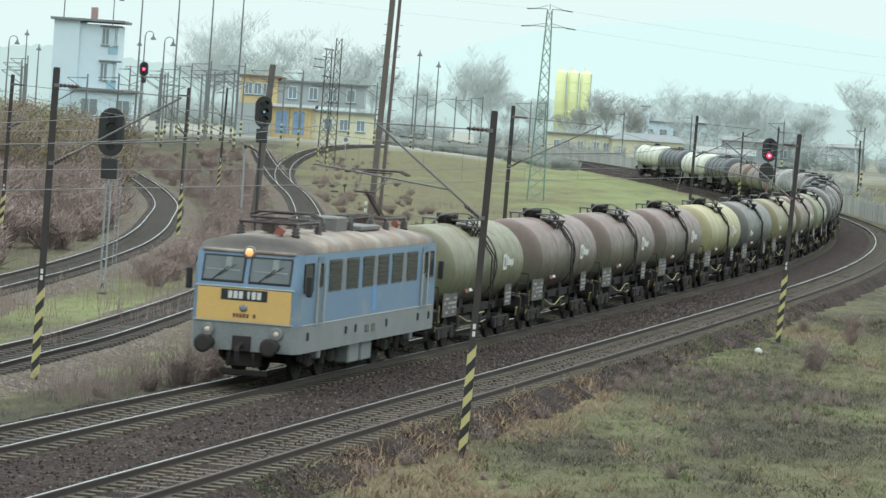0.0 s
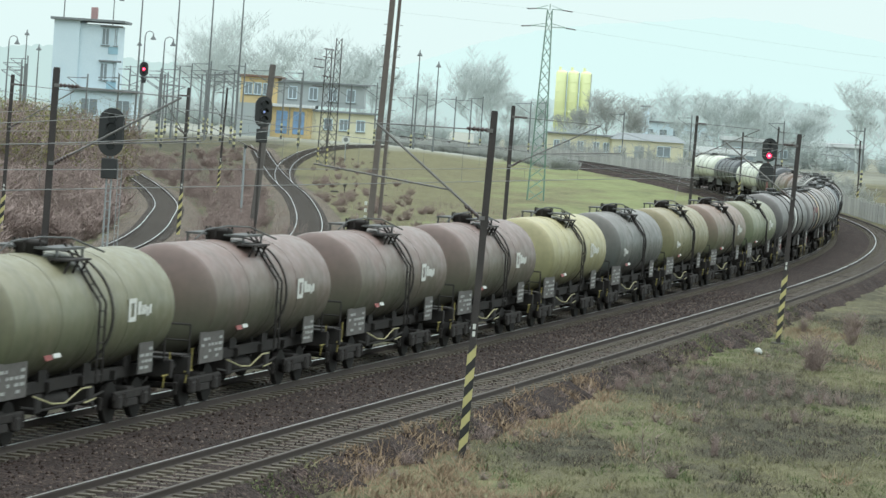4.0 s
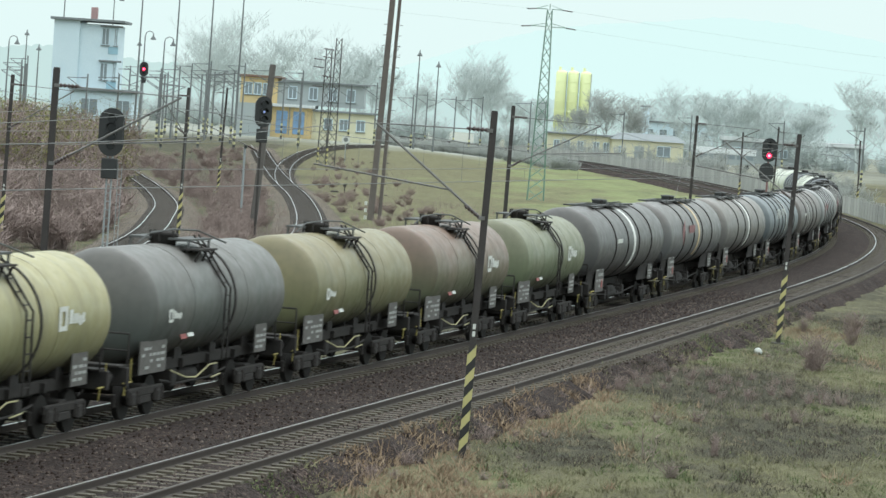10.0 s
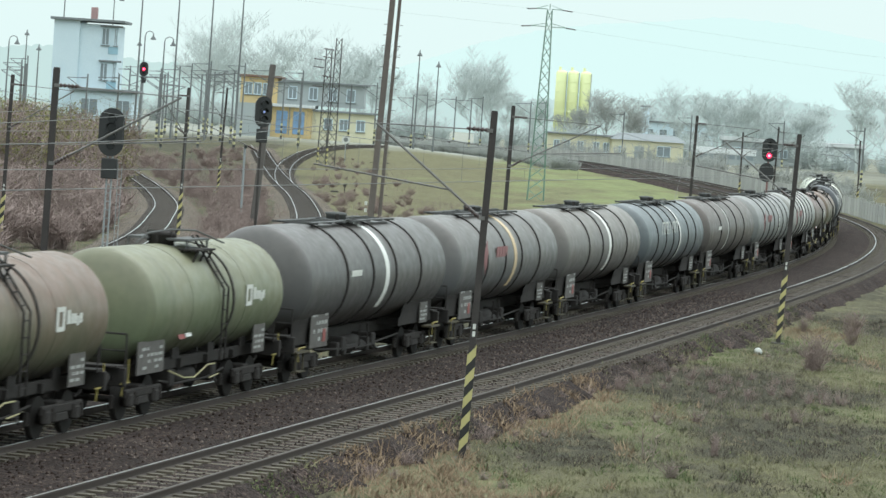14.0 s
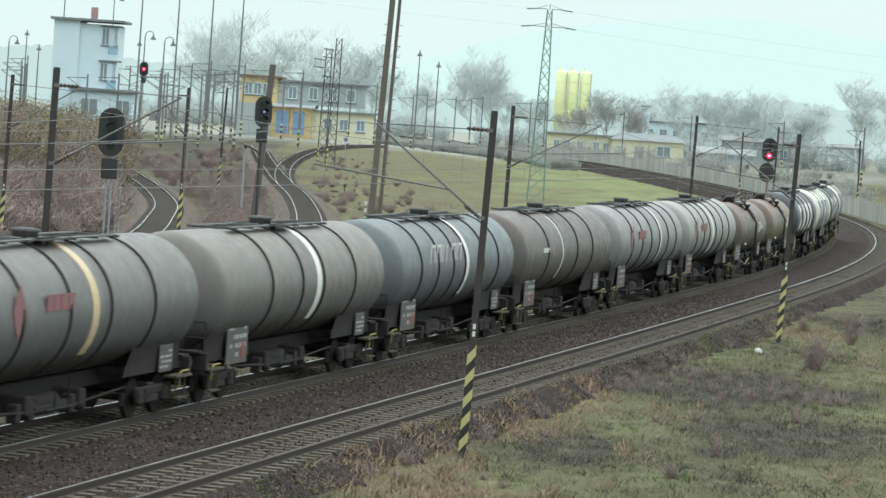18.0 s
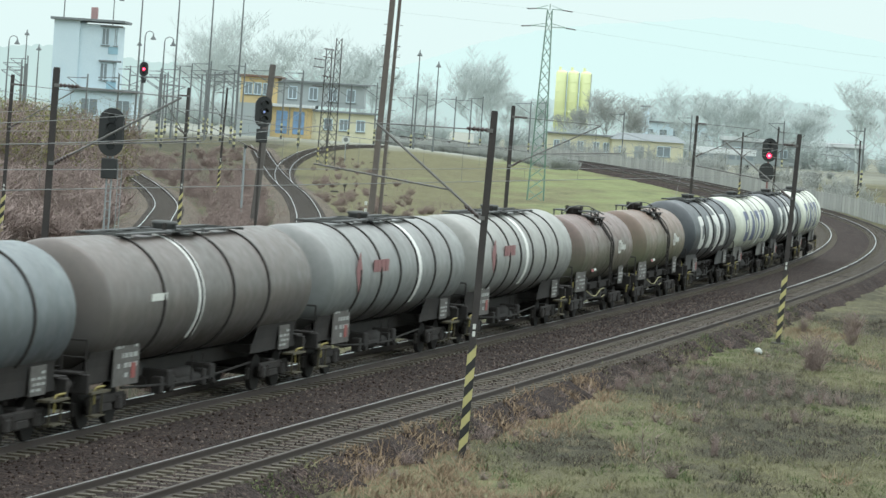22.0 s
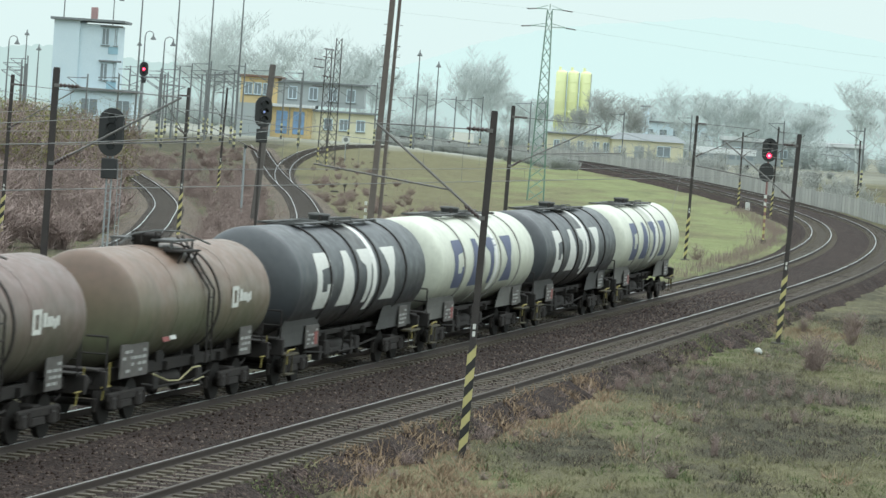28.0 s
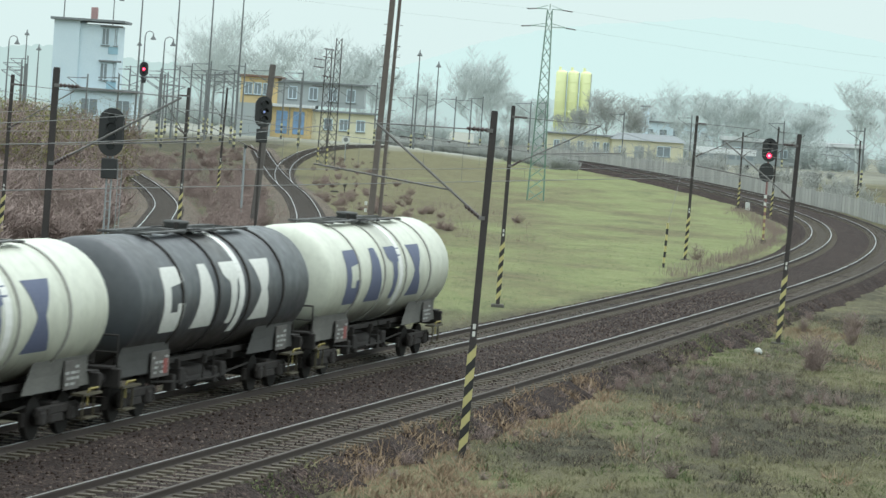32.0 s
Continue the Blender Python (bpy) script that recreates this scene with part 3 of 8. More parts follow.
def tank_body(w, length, radius, zc, paint, dish, mid=0.0, seg=40):
    bm = bmesh.new()
    h = length / 2
    pr = [(-h, 0.03)] + [(-h + dish * k, radius * r) for k, r in ((0.05, 0.3), (0.18, 0.55), (0.36, 0.76), (0.52, 0.88), (0.7, 0.955), (0.86, 0.99), (1.0, 1.0))]
    pr += [(x, radius) for x in np.linspace(-h + dish, h - dish, 7)[1:-1]]
    pr += [(-x, r) for x, r in pr[:8][::-1]]
    lathe(bm, pr, seg)
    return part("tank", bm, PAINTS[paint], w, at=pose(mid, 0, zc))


def ring_build(r, wd, th, a0=-180, a1=180):
    def build(bm):
        n = max(8, int((a1 - a0) / 9))
        vs = []
        for i in range(n + 1):
            a = radians(a0 + (a1 - a0) * i / n)
            vs.append([bm.verts.new((x, rr * math.sin(a), rr * math.cos(a))) for x, rr in ((-wd / 2, r - 0.01), (-wd / 2, r + th), (wd / 2, r + th), (wd / 2, r - 0.01))])
        for p, q in zip(vs, vs[1:]):
            for i in range(3):
                bm.faces.new((p[i], p[i + 1], q[i + 1], q[i]))
    return build


V_T, V = (0, 8, 16, 24, 28, 32), (9.629, 9.804, 10.675, 11.107, 11.06, 11.36)
_tt = np.arange(0, 32.01, 0.1)
_vv = np.interp(_tt, V_T, V)
_run = np.concatenate([[0], np.cumsum((_vv[1:] + _vv[:-1]) / 2 * 0.1)])


def run(t):
    return float(np.interp(t, _tt, _run))


def train_pose(s_mid, base, t):
    """Pose of a vehicle whose middle is s_mid metres along the line at the start, at t seconds; it stands on two bogies base apart."""
    s = s_mid - run(t)
    x0, y0, _ = line_b(s - base / 2)
    x1, y1, _ = line_b(s + base / 2)
    rise = TRACK_RISE * (left_rise(y0) + left_rise(y1)) / 2 + 0.004
    return pose((x0 + x1) / 2, (y0 + y1) / 2, rise, 0, 0, math.degrees(math.atan2(y0 - y1, x0 - x1)))


MOVERS = []
M_GRATING = mat("walkway_grating", (0.10, 0.10, 0.098), 0.8, col2=(0.07, 0.07, 0.066), scale=4)
def logo(w, x, z, y, big=1.0):
    """The operator's mark: a white square with a hole and a row of plain bars."""
    g = big

    def build(bm):
        for a, b, c, d in ((-0.3, 0.3, 0.18, 0.3), (-0.3, 0.3, -0.3, -0.18), (-0.3, -0.14, -0.18, 0.18), (0.14, 0.3, -0.18, 0.18)):
            box(bm, (b - a) * g, 0.012, (d - c) * g, Matrix.Translation(((a + b) / 2 * g, 0, c * g)))
    part("logo_mark", shared(("logo", g), build, M_WHITE), None, w, at=pose(x, y, z, 0, 0, 180))

    def bars(bm):
        box(bm, 0.24 * g, 0.012, 0.34 * g, Matrix.Translation((0, 0, -0.14 * g)))
        for i in range(4):
            box(bm, 0.17 * g, 0.012, 0.24 * g, Matrix.Translation(((0.27 + i * 0.215) * g, 0, (-0.14 if i != 2 else -0.2) * g)))
    part("lettering", shared(("logobars", g), bars, M_WHITE), None, w, at=pose(x - 0.56 * g, y, z, 0, 0, 180))


M_PLATEWRITE = mat("dull_plate_writing", (0.42, 0.42, 0.40), 0.7, col2=(0.3, 0.3, 0.28), scale=8)


def label_plate(w, x, z, wide, high, y=1.12, tag=False):
    def build(bm):
        box(bm, wide, 0.03, high, None, 0.008)
    pl = part("label_plate", shared(("plate", wide, high), build, M_PLATE), None, w, at=pose(x, y, z))

    def lines(bm):
        rnd = random.Random(5)
        for i in range(4):
            u = -wide * 0.42
            while u < wide * 0.35:
                k = rnd.uniform(0.12, 0.3)
                if rnd.random() < 0.75:
                    box(bm, min(k, wide * 0.42 - u), 0.006, high * 0.09, Matrix.Translation((u + k / 2, 0.02, high * (0.72 - 0.19 * i))))
                u += k + 0.08
    part("lettering", shared(("lines", wide, high), lines, M_PLATEWRITE), None, pl)["kind"] = "stuff"
    if tag:
        def red(bm):
            box(bm, 0.3, 0.008, 0.34, Matrix.Translation((-wide * 0.27, 0.024, high * 0.12)))
        part("hazard_plate", shared(("red", wide, high), red, M_RED), None, pl)


def ladder(w, x, radius, zc, side=1):
    def build(bm):
        for d in (-0.19, 0.19):
            pipe(bm, [(d, side * 0.55, radius + 0.22), (d, side * (radius * 0.66), radius * 0.83), (d, side * (radius + 0.09), 0.35), (d, side * (radius + 0.09), -1.35)], 0.026)
        pts = [(side * 0.55, radius + 0.22), (side * radius * 0.66, radius * 0.83), (side * (radius + 0.09), 0.35), (side * (radius + 0.09), -1.35)]
        for (y0, z0), (y1, z1) in zip(pts, pts[1:]):
            n = max(1, int(math.hypot(y1 - y0, z1 - z0) / 0.3))
            for i in range(n):
                f = (i + 0.5) / n
                tube(bm, (-0.19, y0 + (y1 - y0) * f, z0 + (z1 - z0) * f), (0.19, y0 + (y1 - y0) * f, z0 + (z1 - z0) * f), 0.016, 5)
    part("ladder", shared(("ladder", radius, side), build, M_FRAME), None, w, at=pose(x, 0, zc))


def end_rail(w, x, wide=1.0, high=0.75):
    def build(bm):
        for y in (0.55, 1.15):
            pipe(bm, [(0, y, 1.25), (0, y, 1.25 + high), (0, y - 0.5 if y > 1 else y, 1.25 + high)], 0.024)
        tube(bm, (0, 0.55, 1.25 + high * 0.5), (0, 1.15, 1.25 + high * 0.5), 0.018)
    part("handrail", shared(("endrail", high), build, M_FRAME), None, w, at=pose(x, 0, 0))


def cargo_wagon(s_front, paint, label, logo_x, logo_big, length=13.6):
    """A tank wagon of the domestic fleet; s_front is where its front buffers stand at the start."""
    s_mid = s_front + length / 2
    base = 8.2
    w = thing("tank_wagon", train_pose(s_mid, base, 0), label, "tank wagon", "tank wagons of the train")
    R, zc, tl = 1.34, 2.46, 11.1
    rig(w, length, base)
    tank_body(w, tl, R, zc, paint, 0.42, mid=-0.7)
    for x in (-2.6, -0.4, 1.7):
        part("weld_seam", shared(("seam", R, paint), ring_build(R, 0.03, 0.006), PAINTS[paint]), None, w, at=pose(x, 0, zc))
    part("tank_band", shared(("band", R), ring_build(R, 0.12, 0.025), M_FRAME), None, w, at=pose(-1.5, 0, zc))

    def saddle(bm):
        for s in (-1, 1):
            box(bm, 0.5, 0.06, 0.75, Matrix.Translation((0, s * 0.85, 1.2)), top=0.8)
        box(bm, 0.4, 1.7, 0.12, Matrix.Translation((0, 0, 1.24)))
    for x in (-base / 2, base / 2, -1.4, 1.4):
        part("saddle", shared("saddle", saddle, M_FRAME), None, w, at=pose(x, 0, 0))

    def dome(bm):
        lathe(bm, [(0, 0.3), (0.22, 0.3), (0.25, 0.34), (0.3, 0.34), (0.34, 0.2)], 16, "z")

    def bolt(bm):
        tube(bm, (0, 0, 0.1), (0, 0, 0.36), 0.03, 6)
    lid = part("manhole", shared("dome", dome, M_FRAME), None, w, at=pose(0.25, 0, zc + R - 0.05))
    for i in range(6):
        part("bolt", shared("bolt", bolt, M_FRAME), None, lid, at=pose(0.33 * math.cos(i * math.pi / 3), 0.33 * math.sin(i * math.pi / 3), 0))

    def walk_top(bm):
        box(bm, 1.7, 0.55, 0.05, Matrix.Translation((0, 0.5, 0)))
        box(bm, 1.7, 0.55, 0.05, Matrix.Translation((0, -0.5, 0)))
        for y in (-0.72, 0.72):
            pipe(bm, [(-0.8, y, 0), (-0.8, y, -0.25)], 0.03)
            pipe(bm, [(0.8, y, 0), (0.8, y, -0.25)], 0.03)
        pipe(bm, [(2.0, -0.15, -0.08), (1.6, 0, 0.16), (0.0, 0.05, 0.22), (-1.5, 0.2, 0.18), (-2.6, 0.6, -0.12)], 0.022)
    part("walkway", shared("walktop", walk_top, M_GRATING), None, w, at=pose(-0.25, 0, zc + R + 0.10))

    def side_step(bm):
        box(bm, 1.35, 0.5, 0.04, Matrix.Translation((0, 0.95, 0)))
        for x in (-0.55, 0, 0.55):
            pipe(bm, [(x, 1.15, 0), (x, 1.02, -0.30)], 0.03)
            pipe(bm, [(x, 0.75, 0), (x, 0.75, -0.1)], 0.03)
    part("platform", shared("sidestep", side_step, M_FRAME), None, w, at=pose(0.05, -0.12, zc + R * 0.92))
    ladder(w, -0.55, R, zc)
    if logo_x:
        zz = 0.1 if logo_big > 0.8 else -0.15
        logo(w, logo_x + 1.1 if logo_x < 0 else logo_x - 0.5, zc + zz, math.sqrt(R * R - zz * zz) + 0.012, logo_big)
    label_plate(w, 4.0, 1.02, 1.9, 0.75, tag=False)
    label_plate(w, -4.6, 1.05, 1.0, 0.72)

    def tri(bm):
        box(bm, 0.45, 0.012, 0.26, Matrix.Translation((0, 0, 0)))
    part("red_mark", shared("redmark", tri, M_RED), None, w, at=pose(2.0, R * 0.905, zc - 0.75, 24, 0, 0))
    part("white_mark", shared("whitemark", tri, M_WHITE), None, w, at=pose(1.5, R * 0.905, zc - 0.72, 24, 0, 0))
    end_rail(w, -length / 2 + 0.95)
    end_rail(w, length / 2 - 0.95)

    def yellow(bm):
        pipe(bm, [(-0.28, 0, -0.22), (0.3, 0, -0.22)], 0.02)
        pipe(bm, [(0.12, 0, -0.22), (0.12, -0.03, -0.5)], 0.022)
        pipe(bm, [(-0.2, 0, -0.22), (-0.2, 0, 0.3)], 0.018)
    part("yellow_handle", shared("yellow", yellow, M_YELLOW), None, w, at=pose(length / 2 - 0.85, 1.2, 1.15))
    part("yellow_handle", shared("yellow", yellow, M_YELLOW), None, w, at=pose(-length / 2 + 0.85, 1.2, 1.15))

    def pipework(bm):
        pipe(bm, [(2.6, 1.12, 1.0), (1.5, 1.15, 0.78), (0.7, 1.15, 0.74), (0.2, 1.15, 0.86), (-0.3, 1.15, 0.98), (-0.9, 1.15, 0.98)], 0.02)
        pipe(bm, [(-1.3, 1.12, 0.7), (-0.5, 1.15, 0.66)], 0.018)
    part("discharge_pipe", shared("pipework", pipework, mat("pale_pipe", (0.42, 0.38, 0.2), 0.6)), None, w)

    def legs(bm):
        tube(bm, (0, 0, 1.3), (0, 0, 0.75), 0.22, 12)
        for x in (-0.7, 0.7):
            box(bm, 0.1, 0.9, 0.5, Matrix.Translation((x, 0.3, 0.85)))
    part("outlet", shared("outlet", legs, M_FRAME), None, w)
    MOVERS.append((w, s_mid, base))
    return w


M_STRIPEWHITE = mat("white_band_paint", (0.80, 0.80, 0.77), 0.6, col2=(0.62, 0.61, 0.57), scale=3, amount=0.5)
M_LETTERS = {"white": M_WHITE, "blue": M_BLUE_LET}


def letter_shapes(w, R, zc, xs, high, colour):
    """The lessor's mark: four tall plain shapes wrapped on the tank, each given by its half widths from foot to top."""
    kinds = [[(0, 0.36, 0.40), (0.12, 0.44, 0.44), (0.88, 0.44, 0.44), (1, 0.36, 0.36)], [(0, 0.46, 0.46), (1, 0.17, 0.17)],
             [(0, 0.12, 0.12), (0.68, 0.15, 0.15), (0.78, 0.44, 0.44), (1, 0.46, 0.46)], [(0, 0.46, 0.46), (0.5, 0.14, 0.14), (1, 0.46, 0.46)]]
    for i, rows_ in enumerate(kinds):
        def build(bm, rows_=rows_, i=i):
            prev = None
            n = 16
            for j in range(n + 1):
                f = j / n
                a = float(np.interp(f, [r[0] for r in rows_], [r[1] for r in rows_]))
                b = float(np.interp(f, [r[0] for r in rows_], [r[2] for r in rows_]))
                ang = (f - 0.5) * high / (R + 0.008) + 0.05
                y, z = (R + 0.008) * math.cos(ang), (R + 0.008) * math.sin(ang)
                xs_ = [a, -b] if i or f < 0.3 or f > 0.72 else [a, a - 0.3, -b + 0.3 if f < 0.5 else None, -b]
                cur = [None if v is None else bm.verts.new((v * 1.75, y, z)) for v in xs_]
                if prev:
                    if len(prev) == len(cur) == 2:
                        bm.faces.new((prev[0], prev[1], cur[1], cur[0]))
                    else:
                        p = prev if len(prev) == 4 else [prev[0], None, None, prev[1]]
                        q = cur if len(cur) == 4 else [cur[0], None, None, cur[1]]
                        if p[1] and q[1]:
                            bm.faces.new((p[0], p[1], q[1], q[0]))
                            if p[2] and q[2]:
                                bm.faces.new((p[2], p[3], q[3], q[2]))
                        elif p[1]:
                            bm.faces.new((p[0], p[1], q[3], q[0]))
                        else:
                            bm.faces.new((p[0], p[3], q[3], q[1], q[0]) if q[2] is None else (p[0], p[3], q[3], q[2], q[1], q[0]))
                prev = cur
        part("mark_shape", shared(("mark", i, R, colour), build, M_LETTERS[colour]), None, w, at=pose(xs[i], 0, zc))


M_DUSTY = mat("dusty_skirt_plate", (0.075, 0.073, 0.07), 0.8, col2=(0.045, 0.043, 0.04), scale=2.0, amount=0.8, fine=0.2)
# grimy cream, darkened further: shade on the skirts put into the colour
M_SHADE_CREAM = mat("grimy_cream_plate", (0.155, 0.15, 0.135), 0.8, col2=(0.08, 0.077, 0.07), scale=1.5, amount=0.9, fine=0.2)


def big_wagon(s_front, paint, label, rings, stripe, length=16.67, letters=None, red=None, outline=None, bright=False, patch=False, stripe_tone="white"):
    """A long leased tank wagon with ring bands."""
    s_mid = s_front + length / 2
    base = length - 5.2
    w = thing("tank_wagon", train_pose(s_mid, base, 0), label, "tank wagon", "tank wagons of the train")
    R, zc, tl = 1.46, 2.62, length - 1.35
    rim = tl / 2 - 0.5 - 0.2
    rig(w, length, base, 0.14, not letters)
    tank_body(w, tl, R, zc, paint, 0.5, mid=-0.2)
    band_m = M_FRAME if not bright else mat("pale_band", (0.33, 0.32, 0.29), 0.6)
    for x in rings:
        part("tank_band", shared(("bigband", R, bright), ring_build(R, 0.10, 0.035), band_m), None, w, at=pose(rim - x, 0, zc))
    band_paint = M_STRIPEWHITE if stripe_tone == "white" else mat("stained_orange_band", (0.52, 0.36, 0.19), 0.6, col2=(0.62, 0.52, 0.36), scale=1.5, amount=0.7)
    if stripe is not None:
        part("white_stripe", shared(("stripe", R, stripe_tone), ring_build(R, 0.42, 0.012, -10, 128), band_paint), None, w, at=pose(rim - stripe, 0, zc))

    def cradle(bm):
        box(bm, 2.6, 1.8, 0.5, Matrix.Translation((0, 0, 1.0)))

    def skirt(bm):
        # a plate that leaves the tank's side and bends down to the bogie
        rows_ = []
        for z, y, a in ((1.72, 1.13, 1.7), (1.55, 1.09, 1.75), (1.35, 1.06, 1.85), (1.18, 1.05, 2.0), (1.02, 1.05, 2.1)):
            rows_.append([bm.verts.new((a * k, y, z)) for k in (-1, -0.5, 0, 0.5, 1)])
        for p, q in zip(rows_, rows_[1:]):
            for i in range(4):
                bm.faces.new((p[i], p[i + 1], q[i + 1], q[i]))
    for s in (-1, 1):
        part("saddle", shared("cradle", cradle, M_FRAME), None, w, at=pose(s * base / 2, 0, 0))
        for k in (0, 180):
            part("skirt", shared(("skirt", paint), skirt, {"cream": M_SHADE_CREAM, "anthracite": M_DUSTY}.get(paint, M_FRAME)), None, w, at=pose(s * (base / 2 - 0.2), 0, 0, 0, 0, k))

    def top_walk(bm):
        for y in (-0.45, 0.45):
            box(bm, length * 0.5, 0.22, 0.03, Matrix.Translation((0, y, 0.05)))
        for x in np.linspace(-length * 0.24, length * 0.24, 7):
            box(bm, 0.06, 1.3, 0.06, Matrix.Translation((x, 0, 0.02)))
        box(bm, 1.5, 1.3, 0.03, Matrix.Translation((0, 0, 0.05)))
        pipe(bm, [(-0.8, 0.7, 0.0), (-0.8, 0.7, 0.2), (0.8, 0.7, 0.2), (0.8, 0.7, 0.0)], 0.018)
    part("walkway", shared(("topwalk", length), top_walk, M_GRATING), None, w, at=pose(0, 0, zc + R - 0.02))

    def dome(bm):
        lathe(bm, [(0, 0.28), (0.16, 0.28), (0.18, 0.32), (0.24, 0.3), (0.26, 0.1)], 14, "z")

    def vent(bm):
        tube(bm, (0.6, 0.2, 0), (0.6, 0.2, 0.22), 0.06)
    part("manhole", shared("bigdome", dome, M_GRATING), None, w, at=pose(0, 0, zc + R))
    part("vent", shared("bigvent", vent, M_FRAME), None, w, at=pose(0, 0, zc + R))

    def end_ladder(bm):
        for y in (0.3, 0.62):
            pipe(bm, [(0, y, 1.25), (0, y, 2.35), (-0.25, y, 2.45)], 0.024)
        for i in range(3):
            z = 1.4 + i * 0.32
            tube(bm, (0, 0.3, z), (0, 0.62, z), 0.016, 5)
    part("ladder", shared(("endladder", R), end_ladder, M_FRAME), None, w, at=pose(length / 2 - 0.72, 0, 0))
    if letters:
        letter_shapes(w, R, zc, [rim - v for v in (2.3, 4.75, 6.95, 9.5)], 1.55, letters)
    if red:
        def bars(bm):
            for i in range(4):
                box(bm, 0.40, 0.012, 0.34, Matrix.Translation((-0.7 - i * 0.43, 0, 0.1)))
        def diamond(bm):
            box(bm, 0.62, 0.012, 0.62, Matrix.Diagonal((0.8, 1, 1.25, 1)) @ pose(0, 0, -0.1, 0, 45, 0))
        part("red_diamond", shared("reddiamond", diamond, mat("faded_red_lettering", (0.29, 0.13, 0.13), 0.6, scale=4)), None, w, at=pose(rim - red + 0.9, R + 0.004, zc + 0.05))
        part("red_lettering", shared("redbars", bars, mat("faded_red_lettering", (0.29, 0.13, 0.13), 0.6, scale=4)), None, w, at=pose(rim - red, R + 0.004, zc + 0.05))
    if outline:
        def frames(bm):
            for i in range(5):
                x = -i * 0.52 - (0.25 if i > 2 else 0)
                for a, b, c, d in ((-0.2, 0.2, 0.42, 0.48), (-0.2, 0.2, 0, 0.06), (-0.2, -0.15, 0, 0.48), (0.15, 0.2, 0, 0.48)):
                    if i != 2 or b - a < 0.1:
                        box(bm, b - a, 0.012, d - c, Matrix.Translation((x + (a + b) / 2, 0, c)))
        part("outline_lettering", shared("outlinebars", frames, M_WHITE), None, w, at=pose(rim - outline, R * 0.985, zc + 0.1) @ Matrix.Diagonal((1.5, 1, 1.35, 1)))["kind"] = "stuff"
    if patch:
        def pan(bm):
            box(bm, 1.1, 0.02, 0.16, Matrix.Translation((0, 0, 0)))
        part("name_bar", shared("namebar", pan, M_WHITE), None, w, at=pose(rim - patch, R + 0.004, zc + 0.1))

    def small(bm):
        for i in range(3):
            box(bm, 0.16, 0.01, 0.12, Matrix.Translation((-i * 0.22, 0, 0)))
    part("lettering", shared("smallbars", small, M_WHITE), None, w, at=pose(-tl * 0.43, R * 0.975, zc - 0.25))
    if letters:
        label_plate(w, length / 2 - 3.9, 0.9, 1.3, 0.6, tag=True)
    else:
        label_plate(w, length / 2 - 3.4, 0.88, 1.75, 1.15, y=1.16, tag=True)

    def yellow(bm):
        pipe(bm, [(-0.45, 1.28, 0.98), (0.1, 1.28, 0.98), (0.18, 1.28, 0.92), (0.18, 1.28, 0.62)], 0.022)
        pipe(bm, [(-0.45, 1.28, 0.98), (-0.45, 1.1, 0.9)], 0.022)
    for e in (-1, 1):
        part("yellow_handle", shared("bigyellow", yellow, M_YELLOW), None, w, at=pose(e * (length / 2 - 1.25), 0, 0))

    def drain(bm):
        for x in (-0.5, 0.35):
            tube(bm, (x, 1.0, 1.25), (x, 1.0, 0.55), 0.022, 6)
        tube(bm, (-0.9, 1.02, 0.62), (0.9, 1.02, 0.62), 0.025, 6)
        tube(bm, (-1.3, 0.7, 0.6), (1.0, 0.7, 0.6), 0.14, 10)
        for x in (-1.9, -1.2, 1.3, 2.1):
            box(bm, 0.28, 0.24, 0.4, Matrix.Translation((x, 0.75, 0.42)), 0.03)
    part("valve_gear", shared("valvegear", drain, M_FRAME), None, w)["kind"] = "stuff"
    label_plate(w, -length / 2 + 2.1, 1.0, 0.95, 0.62)
    end_rail(w, length / 2 - 0.75)

    def step(bm):
        pipe(bm, [(-0.35, 1.25, 0.9), (-0.35, 1.25, 0.35), (0.35, 1.25, 0.35), (0.35, 1.25, 0.9)], 0.025)
        box(bm, 0.7, 0.2, 0.03, Matrix.Translation((0, 1.25, 0.35)))
        box(bm, 1.2, 0.3, 0.05, Matrix.Translation((0, 1.2, 0.85)))
    part("step", shared("step", step, M_WORNBOARD), None, w, at=pose(length / 2 - 1.3, 0, 0))
    part("step", shared("step", step, None), None, w, at=pose(-length / 2 + 1.3, 0, 0))
    MOVERS.append((w, s_mid, base))
    return w


# order of the train behind the engine
SIX = (2.2, 4.4, 6.2, 8.2, 10.4, 12.6)
FOUR = (3.6, 6.4, 9.0, 12.0)
s = 15.25
for paint, label, lx, lb in (
        ("olive", "olive green tank wagon with white square mark", -3.9, 0.85),
        ("brown", "dull brown tank wagon with oil stains below the manhole", -3.9, 0.85),
        ("brown", "reddish brown tank wagon with white square mark", -3.9, 0.85),
        ("brown", "brown tank wagon fading to olive at its ends", -3.9, 0.85),
        ("yellow", "faded yellow-green tank wagon with white square mark", -3.9, 0.85),
        ("grey", "dark grey tank wagon with a small white mark", 4.0, 0.5),
        ("yellow_olive", "yellowish olive tank wagon with a small white mark", 4.0, 0.5),
        ("brown_green", "brown tank wagon with greenish lower sides", -3.9, 0.85),
        ("green", "grey-green tank wagon with white square mark", -3.9, 0.85)):
    cargo_wagon(s, paint, label, lx, lb)
    s += 13.6
